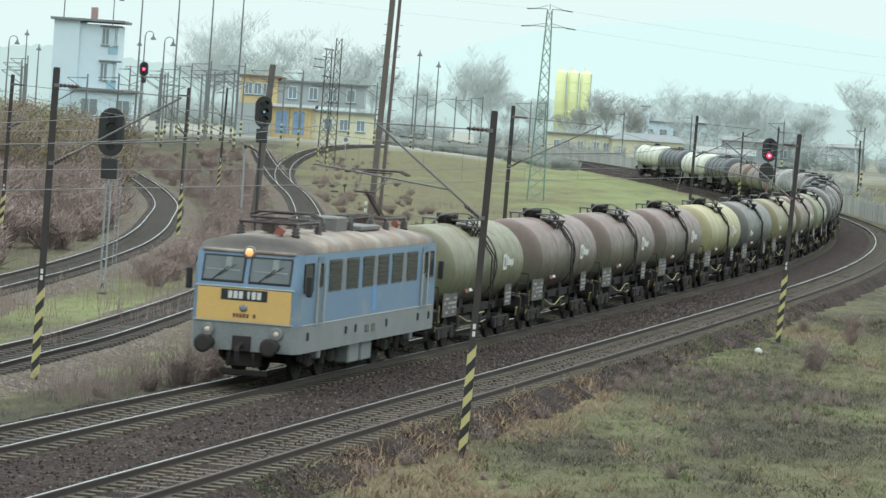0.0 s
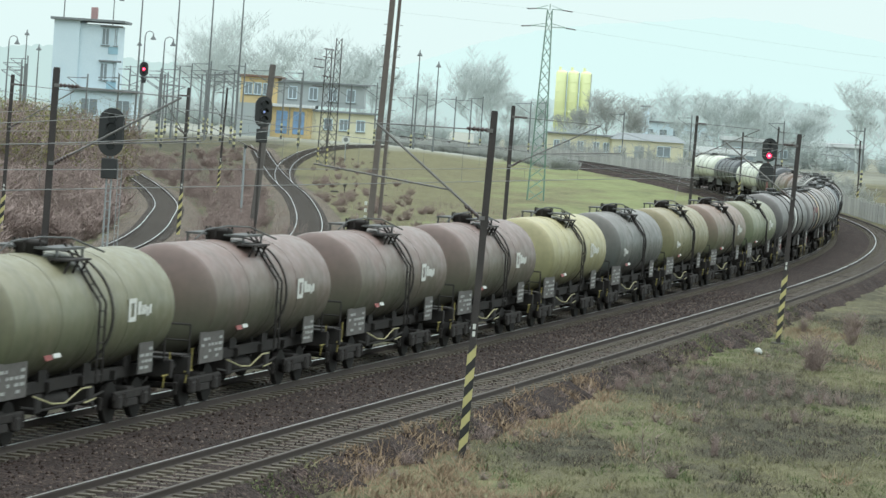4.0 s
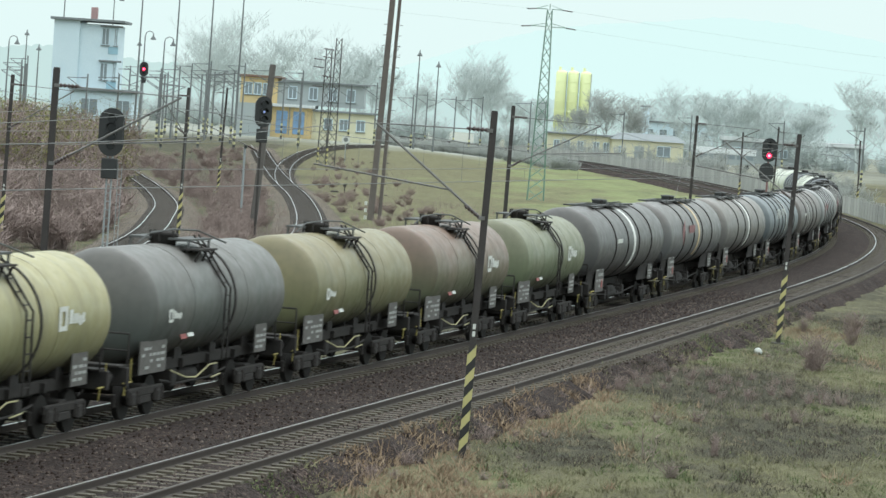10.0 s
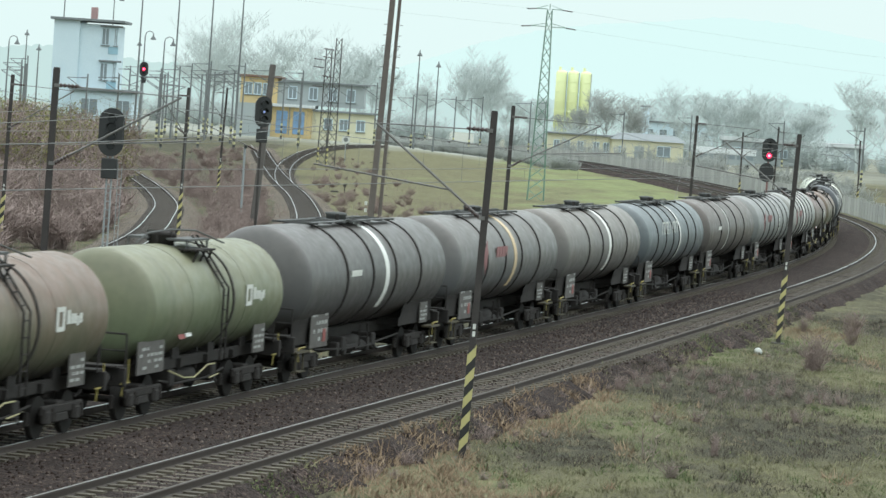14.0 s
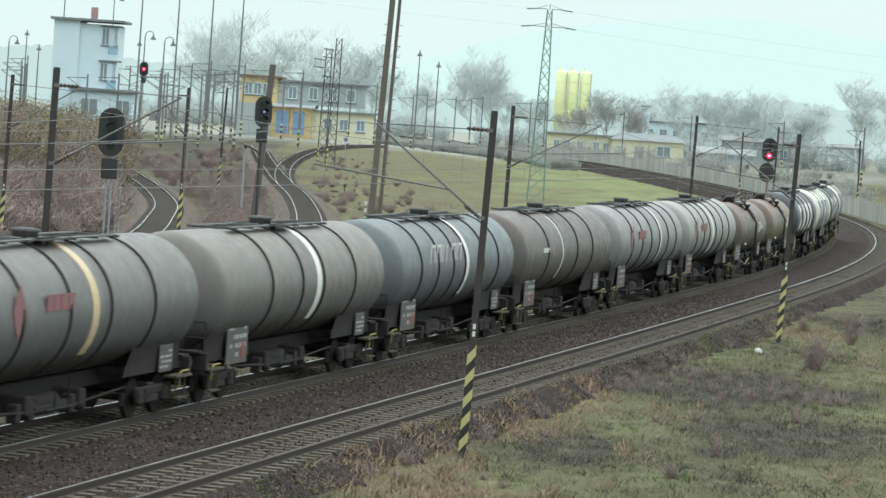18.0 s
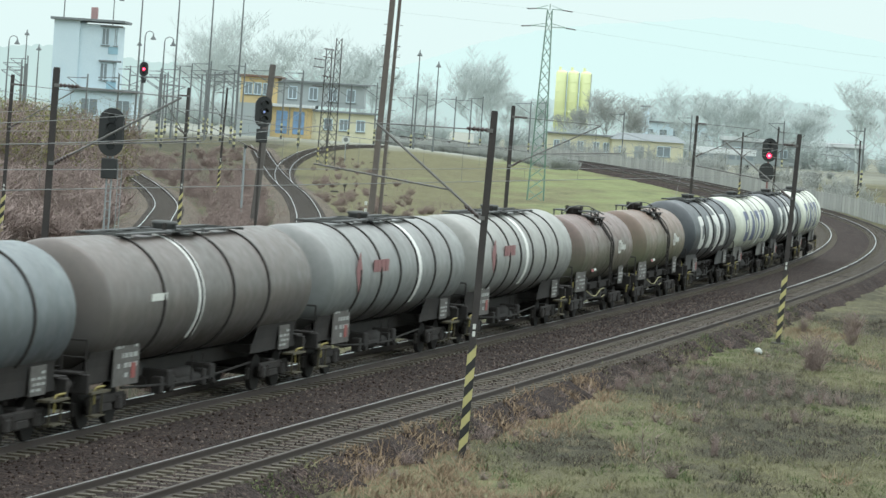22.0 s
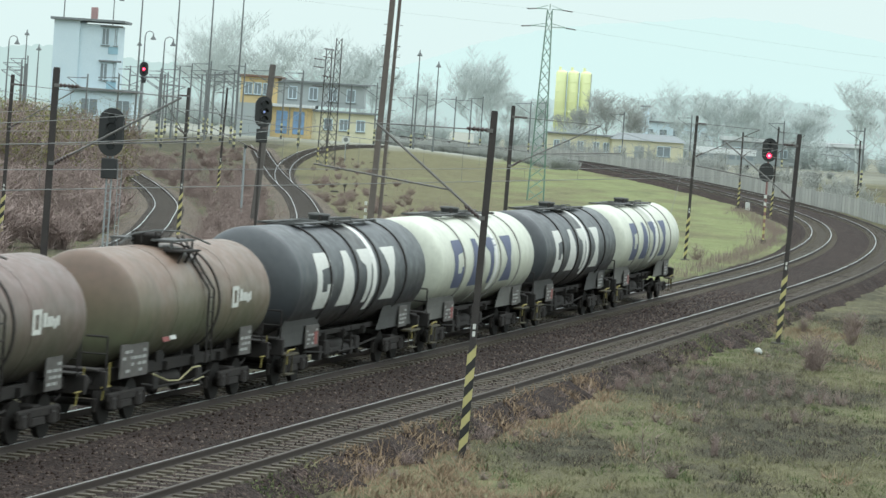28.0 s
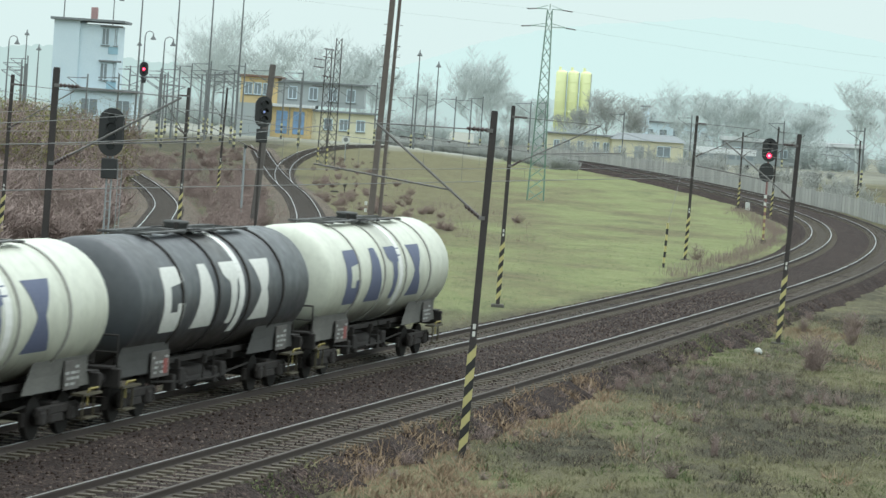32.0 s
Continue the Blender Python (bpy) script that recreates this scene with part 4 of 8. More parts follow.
for paint, label, rings, stripe, length, kw in (
        ("slate", "slate grey long tank wagon with a white stripe", FOUR, 8.0, 17.5, dict(patch=4.5)),
        ("bluegrey", "blue-grey tank wagon with faded red lettering bars", FOUR, 8.0, 17.5, dict(red=4.4, stripe_tone="orange")),
        ("warmgrey", "warm grey tank wagon with a cream stripe and rust", (3.9, 6.7, 8.75, 12.0), 8.3, 17.5, {}),
        ("steelblue", "blue-grey tank wagon with white outline lettering", (2.2, 4.4, 6.4, 8.0, 10.6, 12.8), 8.3, 17.6, dict(outline=3.6)),
        ("browngrey", "rusty brown-grey tank wagon with a white stripe", FOUR, 6.4, 18.3, dict(patch=3.2)),
        ("lightgrey", "light grey tank wagon with a faded red diamond and bar", (2.7, 5.0, 7.25, 9.35, 11.55, 13.7), 9.65, 17.9, dict(red=3.6)),
        ("palegrey", "pale grey tank wagon with faded red lettering bars", SIX, 7.3, 17.55, dict(red=3.0))):
    big_wagon(s, paint, label, rings, stripe, length, **kw)
    s += length
for paint, label in (("brown", "dull brown tank wagon with white square mark"), ("brown_green", "brown and olive tank wagon with white square mark")):
    cargo_wagon(s, paint, label, -3.9, 0.85, 13.85)
    s += 13.85
for paint, label, letters in (("anthracite", "black tank wagon with four tall white shapes", "white"), ("cream", "off-white tank wagon with four tall blue shapes", "blue"),
                              ("anthracite", "black tank wagon with tall white shapes and oil stains", "white"), ("cream", "off-white last tank wagon with tall blue shapes", "blue")):
    big_wagon(s, paint, label, (2.9, 5.7, 8.2, 11.2), 7.6, 15.95, letters=letters, bright=letters == "blue")
    s += 15.95
# ---------------------------------------------------------------- masts and wires
M_MAST = mat("dark_mast_steel", (0.034, 0.029, 0.028), 0.8, col2=(0.058, 0.048, 0.043), scale=3, amount=0.7, fine=0.2)
M_STRIPE_Y = mat("yellow_band_paint", (0.52, 0.46, 0.18), 0.7, col2=(0.42, 0.37, 0.18), scale=8, amount=0.6)
M_STRIPE_K = mat("black_band_paint", (0.03, 0.028, 0.027), 0.7, scale=5)
M_INSUL = mat("brown_insulator", (0.06, 0.035, 0.03), 0.3, scale=5)
M_TUBE = mat("galvanised_tube", (0.19, 0.18, 0.17), 0.6, 0.3, scale=6)
M_WIRE = mat("weathered_wire", (0.18, 0.18, 0.175), 0.6, 0.3, scale=1)


def insulator(bm, a, b, r=0.06):
    a, b = Vector(a), Vector(b)
    n = 5
    for i in range(n):
        p, q = a + (b - a) * (i / n), a + (b - a) * ((i + 0.6) / n)
        tube(bm, p, q, r, 8, r * 0.7)
    tube(bm, a, b, r * 0.45, 6)


def mast(x, y, high, wide=0.16, z0=-0.75, bands=5, band_top=2.5, label="dark steel catenary mast with yellow and black bands", material=None, arm=None, lean=0.0, group="catenary masts"):
    """An H-section mast with slanting warning bands; arm is (heading of the arm, reach, heights) of its bracket."""
    m = thing("catenary_mast", pose(x, y, z0, 0, math.degrees(math.atan2(lean, high)), 0), label, "mast", group)
    bm = bmesh.new()
    H = high + 0.15
    for s in (-1, 1):
        box(bm, wide, 0.03, H, Matrix.Translation((0, s * wide * 0.5, 0)))
    box(bm, 0.03, wide - 0.03, H, None)
    box(bm, wide * 0.9, wide * 1.05, 0.04, Matrix.Translation((0, 0, H)))
    for z in np.arange(3.2, H - 0.3, 1.1):
        for s in (-1, 1):
            box(bm, wide * 0.96, wide * 0.96, 0.03, Matrix.Translation((0, 0, z)))
    part("shaft", bm, material or M_MAST, m)

    def foot(bm):
        box(bm, 0.6, 0.6, 0.22, None, 0.03, 0.85)
    part("foundation", shared("mastfoot", foot, mat("weathered_concrete", (0.085, 0.08, 0.066), 0.9, scale=4, fine=0.3, bump=0.3)), None, m, at=pose(0, 0, -0.1))
    if bands:
        step = band_top / bands
        w = wide + 0.035

        def band(bm):
            vs = []
            for z in (0, step * 0.5):
                for a, b in ((-1, -1), (1, -1), (1, 1), (-1, 1)):
                    vs.append(bm.verts.new((a * w / 2, b * w / 2, z + (0.5 * step * (a + 1) / 2) - 0.12)))
            for q in ((0, 1, 5, 4), (1, 2, 6, 5), (2, 3, 7, 6), (3, 0, 4, 7), (4, 5, 6, 7), (3, 2, 1, 0)):
                bm.faces.new([vs[i] for i in q])
        for i in range(bands):
            z = 0.25 + i * step
            part("yellow_band", shared(("yband", wide, step), band, M_STRIPE_Y), None, m, at=pose(0, 0, z + step * 0.25))
            if i:
                part("black_band", shared(("kband", wide, step), band, M_STRIPE_K), None, m, at=pose(0, 0, z - step * 0.25))
    if arm:
        turn, reach, over = arm
        br = part("bracket", bracket_bm(reach, over), M_TUBE, m, "grey tubular bracket", at=pose(0, 0, high - 7.35, 0, 0, turn))
        bm = bmesh.new()
        insulator(bm, (0.12, 0, 7.08), (0.62, 0, 7.08))
        part("insulator", bm, M_INSUL, br, "dark ribbed insulator")
        bm = bmesh.new()
        insulator(bm, (0.12, 0, 5.05), (0.5, 0, 5.3))
        part("insulator", bm, M_INSUL, br, "dark ribbed insulator")

        def digits(bm):
            for k in (0, 1):
                box(bm, 0.07, 0.012, 0.12, Matrix.Translation((0, 0, k * 0.17)))
        part("number_mark", shared("mastmark", digits, M_WHITE), None, m, at=pose(0, -wide / 2 - 0.02, band_top + 0.45))
    return m


def bracket_bm(reach, over):
    bm = bmesh.new()
    top, low, reg = 7.0, 5.05, 5.62
    tube(bm, (0.1, 0, low), (reach, 0, top), 0.028)
    tube(bm, (0.1, 0, 7.08), (reach, 0, top), 0.014)
    a = 0.3 * reach
    tube(bm, (a, 0, reg), (reach + over, 0, reg + 0.3), 0.022)
    tube(bm, (reach * 0.95, 0, top - 0.1), (reach * 0.95, 0, reg + 0.2), 0.008)
    for z in (7.08, 5.05):
        box(bm, 0.14, 0.24, 0.09, Matrix.Translation((0.05, 0, z - 0.05)))
    return bm


def arm_to(x, y, line):
    """Heading in degrees from a place to the nearest point of a line."""
    px, py, _ = min(line, key=lambda p: (p[0] - x) ** 2 + (p[1] - y) ** 2)
    return math.degrees(math.atan2(py - y, px - x))


for x, y, z0, lean, high, line, reach, over in (
        (0.75, 78.2, -0.6, 0.23, 8.0, LINE_A, 2.75, 1.4), (-10.4, 87.9, -0.5, 0.09, 8.3, LINE_B, 3.3, 0.6), (13.12, 130.2, -0.6, 0.27, 8.0, LINE_A, 3.0, 1.0), (2.42, 140.6, -0.4, 0.11, 8.2, LINE_B, 3.7, 0.9),
        (14.76, 206.2, -0.5, 0.16, 8.7, LINE_B, 3.9, 0.9), (-14.5, 184.7, -0.5, 0.09, 8.3, LINE_D, 1.6, 0.3), (30.0, 348.0, -0.1, 0.0, 7.6, LINE_B, 2.6, 0.8), (31.3, 326.1, -0.5, 0.21, 8.7, LINE_B, 2.6, 0.8),
        (44.2, 364.4, -0.5, -0.13, 7.9, LINE_A, 3.2, 0.8), (-21.2, 161.7, -0.5, 0.16, 8.3, LINE_D, 3.0, 0.5), (-18.6, 274.7, -0.5, 0.29, 8.8, LINE_D, 2.0, 0.5)):
    mast(x, y, high, z0=z0 - 0.15, lean=lean, arm=(arm_to(x, y, line), reach, over))
# ---------------------------------------------------------------- the locomotive
M_LBLUE = mat("faded_blue_paint", (0.125, 0.205, 0.305), 0.5, col2=(0.16, 0.23, 0.31), scale=0.7, amount=0.7, fine=0.06, stain=(0.24, 0.27, 0.29), stain_scale=0.9, stain_amount=0.15)
M_LGREY = mat("dusty_grey_paint", (0.22, 0.235, 0.235), 0.6, col2=(0.15, 0.155, 0.15), scale=1.2, amount=0.7, fine=0.1)
M_LYELLOW = mat("warning_yellow_paint", (0.66, 0.42, 0.13), 0.55, col2=(0.58, 0.37, 0.13), scale=1.5, amount=0.5, fine=0.05)
M_LROOF = mat("rusty_roof_paint", (0.21, 0.14, 0.10), 0.8, col2=(0.16, 0.155, 0.15), scale=0.55, amount=1.1, fine=0.15, stain=(0.36, 0.34, 0.29), stain_scale=0.9, stain_amount=0.5)
M_GLASS = mat("dark_cab_glass", (0.075, 0.09, 0.095), 0.2, col2=(0.13, 0.145, 0.15), scale=0.8, amount=0.6)
M_RUBBER = mat("black_rubber", (0.02, 0.02, 0.02), 0.7)
M_LDARK = mat("dark_window", (0.028, 0.03, 0.032), 0.25)
M_LBAND = mat("pale_trim", (0.45, 0.44, 0.40), 0.5)
M_PANTO = mat("pantograph_steel", (0.05, 0.034, 0.03), 0.6, scale=6)
M_ROOFBOX = mat("pale_blue_box_paint", (0.16, 0.18, 0.185), 0.7, col2=(0.13, 0.105, 0.085), scale=2)
M_LAMP_ON = mat("lit_headlamp", (0.9, 0.6, 0.3), 0.3, glow=((1.0, 0.36, 0.10), 0.75))
M_LAMP_DIM = mat("lit_marker_lamp", (0.6, 0.5, 0.42), 0.25, glow=((1.0, 0.6, 0.4), 0.1))

LOCO_S = 7.02


def sooty_roof():
    """Rust-brown roof with soot towards both ends and pale rain streaks."""
    m = M_LROOF
    n, l = m.node_tree.nodes, m.node_tree.links
    b = n["Principled BSDF"]
    old = b.inputs["Base Color"].links[0].from_socket
    tc = n.new("ShaderNodeTexCoord")
    sp = n.new("ShaderNodeSeparateXYZ")
    l.new(tc.outputs["Object"], sp.inputs[0])
    ab = n.new("ShaderNodeMath")
    ab.operation = "ABSOLUTE"
    l.new(sp.outputs[0], ab.inputs[0])
    nz = n.new("ShaderNodeTexNoise")
    nz.inputs["Scale"].default_value, nz.inputs["Detail"].default_value = 1.3, 6.0
    l.new(tc.outputs["Object"], nz.inputs["Vector"])
    ad = n.new("ShaderNodeMath")
    ad.operation = "MULTIPLY_ADD"
    l.new(nz.outputs["Fac"], ad.inputs[0])
    ad.inputs[1].default_value = 2.4
    l.new(ab.outputs[0], ad.inputs[2])
    rg = n.new("ShaderNodeMapRange")
    rg.inputs[1].default_value, rg.inputs[2].default_value, rg.inputs[4].default_value = 6.9, 8.2, 0.8
    l.new(ad.outputs[0], rg.inputs[0])
    mx = n.new("ShaderNodeMix")
    mx.data_type = "RGBA"
    l.new(rg.outputs[0], mx.inputs[0])
    l.new(old, mx.inputs[6])
    mx.inputs[7].default_value = (0.065, 0.06, 0.058, 1)
    l.new(mx.outputs[2], b.inputs["Base Color"])


sooty_roof()


def loco_section(x, half, z0, z1):
    """Half width and front set-back of the body at x."""
    d = half - abs(x)
    w = 1.45 - 0.16 * (1 - min(1, d / 0.35)) ** 2
    return w


def locomotive():
    base = 8.2
    w = thing("electric_locomotive", train_pose(LOCO_S, base, 0), "blue and yellow electric locomotive with rusty brown roof", "locomotive")
    half = 7.72
    K = half / 7.4
    xs = [-half, -half + 0.08, -half + 0.25, -half + 0.5, -5, -2.5, 0, 2.5, 5, half - 0.5, half - 0.25, half - 0.08, half]

    def setback(x, z):
        if abs(x) < half - 0.6 or z < 2.48:
            return x
        k = (z - 2.48) / 0.95
        return x - math.copysign(0.26 * k * (1 - (half - abs(x)) / 0.6), x)

    def loft(zs, wf, mat_, name, label="", cap=True):
        bm = bmesh.new()
        rings = []
        for x in xs:
            hw = loco_section(x, half, 0, 0)
            pts = [(hw * wf(z), z) for z in zs]
            pts = pts + [(-a, z) for a, z in pts[::-1]]
            rings.append([bm.verts.new((setback(x, z), a, z)) for a, z in pts])
        k = len(rings[0])
        for p, q in zip(rings, rings[1:]):
            for i in range(k):
                bm.faces.new((p[i], p[(i + 1) % k], q[(i + 1) % k], q[i]))
        bm.faces.new(rings[0])
        bm.faces.new(rings[-1][::-1])
        return part(name, bm, mat_, w, label)

    loft([0.86, 0.9, 1.58], lambda z: 1.0, M_LGREY, "skirt", "grey lower body panels")
    loft([1.582, 1.62, 2.0, 2.5, 2.9, 3.3, 3.42], lambda z: 1.0 if z < 3.0 else 1.0 - 0.03 * (z - 3.0), M_LBLUE, "body", "faded blue body")

    bm = bmesh.new()
    rings = []
    for x in xs + []:
        d = half - abs(x)
        hw = loco_section(x, half, 0, 0)
        crown = 0.45 * (1 - (1 - min(1, d / 1.1)) ** 2.2)
        ring = []
        for i in range(15):
            a = math.pi * i / 14
            ring.append(bm.verts.new((setback(x, 3.42) - math.copysign(0.10, x) * (math.sin(a) if d < 0.3 else 0), (hw * 0.985) * math.cos(a) * (1 if i in (0, 14) else 1.0), 3.425 + (0.03 + crown) * math.sin(a) ** 0.75)))
        rings.append(ring)
    for p, q in zip(rings, rings[1:]):
        for i in range(14):
            bm.faces.new((p[i], p[i + 1], q[i + 1], q[i]))
    bm.faces.new(rings[0])
    bm.faces.new(rings[-1][::-1])
    for f in bm.faces:
        f.smooth = True
    part("roof", bm, M_LROOF, w, "rust-brown arched roof")

    def plank(sx, sy, sz, bevel=0.01):
        def build(bm):
            box(bm, sx, sy, sz, None, bevel)
        return build

    # front
    for e in (1, -1):
        fx = e * (half + 0.012)
        part("yellow_panel", shared("lyel", plank(0.03, 2.52, 0.84, 0.01), M_LYELLOW), None, w, "warm yellow end panel", at=pose(fx, 0, 1.62))
        part("trim_strip", shared("ltrim", plank(0.05, 2.66, 0.035, 0.005), M_LBAND), None, w, at=pose(fx, 0, 2.475))
        part("trim_strip", shared("ltrim", plank(0.05, 2.66, 0.035, 0.005), M_LBAND), None, w, at=pose(fx, 0, 1.585))
        npl = part("number_board", shared("lnum", plank(0.02, 1.24, 0.28, 0.005), M_STRIPE_K_L), None, w, "black number board with white bars", at=pose(fx + e * 0.02, 0, 2.16))

        def bars(bm):
            for i in range(6):
                box(bm, 0.01, 0.105 if i != 2 else 0.055, 0.19, Matrix.Translation((0, 0.40 - i * 0.14 - (0.07 if i > 2 else 0), 0.045)))
        part("lettering", shared("lnumbars", bars, M_WHITE), None, npl, at=pose(e * 0.012, 0, 0, 0, 0, 0 if e > 0 else 180))

        def small(bm):
            for i in range(7):
                if i != 1:
                    box(bm, 0.01, 0.065, 0.1, Matrix.Translation((0, 0.3 - i * 0.09, 0)))
        part("lettering", shared("lsmall", small, mat("brown_lettering", (0.16, 0.08, 0.05), 0.6)), None, w, at=pose(fx + e * 0.02, 0, 1.72, 0, 0, 0 if e > 0 else 180))

        def emblem(bm):
            lathe(bm, [(0, 0.1), (0.03, 0.1), (0.05, 0.04)], 12)
        part("emblem", shared("lembl", emblem, M_LGREY), None, w, at=pose(fx + e * 0.012, 0, 1.97, 0, 0, 0 if e > 0 else 180))
        slope = math.degrees(math.atan(0.26 / 0.95))
        for s in (-1, 1):
            def frame_b(bm):
                box(bm, 0.03, 1.14, 0.72, Matrix.Translation((0, 0, -0.36)), 0.012)
            fr = part("windscreen_frame", shared("lwf", frame_b, M_RUBBER), None, w, at=pose(e * (half - 0.118), s * 0.63, 2.95, 0, -e * slope, 0))

            def pane(bm):
                box(bm, 0.02, 1.04, 0.62, Matrix.Translation((0, 0, -0.31)), 0.006)
            part("windscreen", shared("lwp", pane, M_GLASS), None, fr, at=pose(e * 0.012, 0, 0))

            def blind(bm):
                box(bm, 0.008, 0.92, 0.04, Matrix.Translation((0, 0, -0.06)))
                box(bm, 0.008, 0.16, 0.36, Matrix.Translation((0, 0.12, -0.05)))
            part("cab_fitting", shared("lblind", blind, M_LGREY), None, fr, at=pose(e * 0.026, 0, 0))

            def wiper(bm):
                pipe(bm, [(0, 0.0, -0.34), (0.0, 0.42, 0.05)], 0.014)
                pipe(bm, [(0, 0.2, -0.2), (0.0, 0.62, 0.12)], 0.01)
            part("wiper", shared("lwiper", wiper, M_RUBBER), None, fr, at=pose(e * 0.035, -0.3, 0.0))

            def lamp(bm):
                lathe(bm, [(0, 0.17), (0.05, 0.17), (0.06, 0.14)], 14)
            hl = part("headlamp", shared("lhl", lamp, M_LGREY), None, w, at=pose(fx, s * 0.92, 1.36, 0, 0, 0 if e > 0 else 180))

            def bulb(bm):
                lathe(bm, [(0, 0.07), (0.03, 0.065), (0.045, 0.02)], 12)
            part("lens", shared("lbulb", bulb, M_LAMP_DIM), None, hl, at=pose(0.055, 0, 0))
            part("buffer", shared("lbuf", buffer_l, M_FRAME), None, w, at=pose(e * (half - 0.02), s * 0.875, 1.03, 0, 0, 0 if e > 0 else 180))

            def mirror(bm):
                box(bm, 0.12, 0.16, 0.55, None, 0.03)
            part("mirror", shared("lmir", mirror, M_RUBBER), None, w, at=pose(e * (half - 0.35), s * 1.62, 2.35))
        top = part("roof_lamp", shared("lhl", None, M_LGREY), None, w, at=pose(e * (half - 0.25), 0, 3.40, 0, 0, 0 if e > 0 else 180))

        def big(bm):
            lathe(bm, [(0, 0.11), (0.04, 0.1), (0.06, 0.04)], 14)
        part("lens", shared("lbig", big, M_LAMP_ON), None, top, at=pose(0.06, 0, 0))

        def plough(bm):
            box(bm, 0.1, 1.3, 0.16, Matrix.Translation((-0.1, 0, 0.2)), 0.03)
            box(bm, 0.3, 0.9, 0.42, Matrix.Translation((-0.1, 0, 0.45)), 0.03)
            for s in (-1, 1):
                pipe(bm, [(0.1, s * 0.3, 1.0), (0.2, s * 0.32, 0.7), (0.15, s * 0.35, 0.45)], 0.035)
        part("guard", shared("lplough", plough, M_BOGIE), None, w, at=pose(e * (half - 0.2), 0, 0, 0, 0, 0 if e > 0 else 180))

        def hookl(bm):
            pipe(bm, [(0, 0, 1.03), (0.35, 0, 1.0), (0.42, 0, 0.85), (0.35, 0, 0.62)], 0.06)
            box(bm, 0.12, 0.5, 0.4, Matrix.Translation((0, 0, 0.85)), 0.02)
        part("coupling", shared("lhook", hookl, M_FRAME), None, w, at=pose(e * half, 0, 0, 0, 0, 0 if e > 0 else 180))

    # sides
    for s in (-1, 1):
        sy = s * 1.445
        for a, b in ((2.75, 3.95), (4.5, 5.7), (6.15, 7.25), (7.75, 8.9), (9.3, 10.45), (11.0, 12.2)):
            a, b = a * K, b * K
            x = half - (a + b) / 2
            fr = part("side_window", shared(("lsw", round(b - a, 2)), plank(b - a, 0.03, 0.86, 0.03), M_LDARK), None, w, "dark louvred side window", at=pose(x, sy, 2.38))

            def slats(bm, b=b, a=a):
                for i in range(6):
                    box(bm, b - a - 0.12, 0.012, 0.02, Matrix.Translation((0, 0, 0.12 + i * 0.125)))
            part("louvre", shared(("llv", round(b - a, 2)), slats, M_RUBBER), None, fr, at=pose(0, s * 0.018, 0))
        for a, b in ((4.02, 4.43), (7.3, 7.7), (10.52, 10.93)):
            part("grille", shared(("lgr", round(b - a, 2)), plank(b - a, 0.02, 0.84, 0.02), M_LGREY), None, w, at=pose(half - (a + b) * K / 2, sy + s * 0.003, 2.39))
        for a, b in ((1.62, 2.15), (12.75, 13.3)):
            d = part("cab_door", shared("ldoor", plank(0.52, 0.02, 1.85, 0.02), M_LGREY2), None, w, "grey-blue cab door", at=pose(half - (a + b) * K / 2, sy + s * 0.004, 1.5))
            part("door_window", shared("ldw", plank(0.34, 0.015, 0.62, 0.04), M_LDARK), None, d, at=pose(0, s * 0.012, 1.05))
            for k in (-0.34, 0.34):
                def rail(bm):
                    tube(bm, (0, 0, 0), (0, 0, 1.6), 0.03)
                part("handrail", shared("lrail", rail, M_LBAND), None, w, at=pose(half - (a + b) * K / 2 + k, sy + s * 0.06, 1.6))
        for c in (0.85, 2 * half - 1.15):
            part("cab_window", shared("lcw", plank(0.85, 0.03, 0.78, 0.05), M_LDARK), None, w, at=pose(half - c, sy + s * 0.002, 2.42))
        part("side_strip", shared("lstrip", plank(14.5, 0.02, 0.03, 0.004), M_LBAND), None, w, at=pose(0, sy + s * 0.004, 1.575))
        part("bright_patch", shared("lpatch", plank(0.42, 0.012, 0.75, 0.004), mat("fresh_blue_paint", (0.14, 0.30, 0.62), 0.5)), None, w, at=pose(half - 7.5 * K, sy + s * 0.005, 1.72))
        for c in (1.0, 4.7, 5.7, 9.0, 12.6, 13.9):
            part("socket", shared("lsock", plank(0.12, 0.05, 0.22, 0.02), M_RUBBER), None, w, at=pose(half - c * K, sy + s * 0.02, 1.18))
        for c in (6.9, 7.6):
            part("vent", shared("lvent", plank(0.35, 0.02, 0.22, 0.02), mat("olive_vent", (0.13, 0.13, 0.10), 0.7)), None, w, at=pose(half - c * K, sy + s * 0.012, 1.12))
        for c in (2.6, 12.4):
            part("sand_box", shared("lsand", plank(0.34, 0.3, 0.5, 0.04), M_LGREY), None, w, at=pose(half - c * K, s * 1.2, 0.62))
        for c in (6.3, 7.6):
            part("equipment_box", shared("lbox", plank(1.1, 0.4, 0.55, 0.04), M_LGREY), None, w, at=pose(half - c * K, s * 1.1, 0.3))

    # bogies
    def frame_l(bm):
        for s in (-1, 1):
            box(bm, 3.9, 0.14, 0.32, Matrix.Translation((0, s * 1.05, 0.55)), 0.04)
            for x in (-1.15, 1.15):
                box(bm, 0.5, 0.2, 0.36, Matrix.Translation((x, s * 1.08, 0.4)), 0.05)
                for d in (-0.42, 0.42):
                    tube(bm, (x + d, s * 1.1, 0.5), (x + d, s * 1.1, 0.9), 0.09)
            tube(bm, (0, s * 1.12, 0.45), (0, s * 1.12, 0.85), 0.13, 10)
        box(bm, 1.6, 2.0, 0.4, Matrix.Translation((0, 0, 0.4)), 0.05)

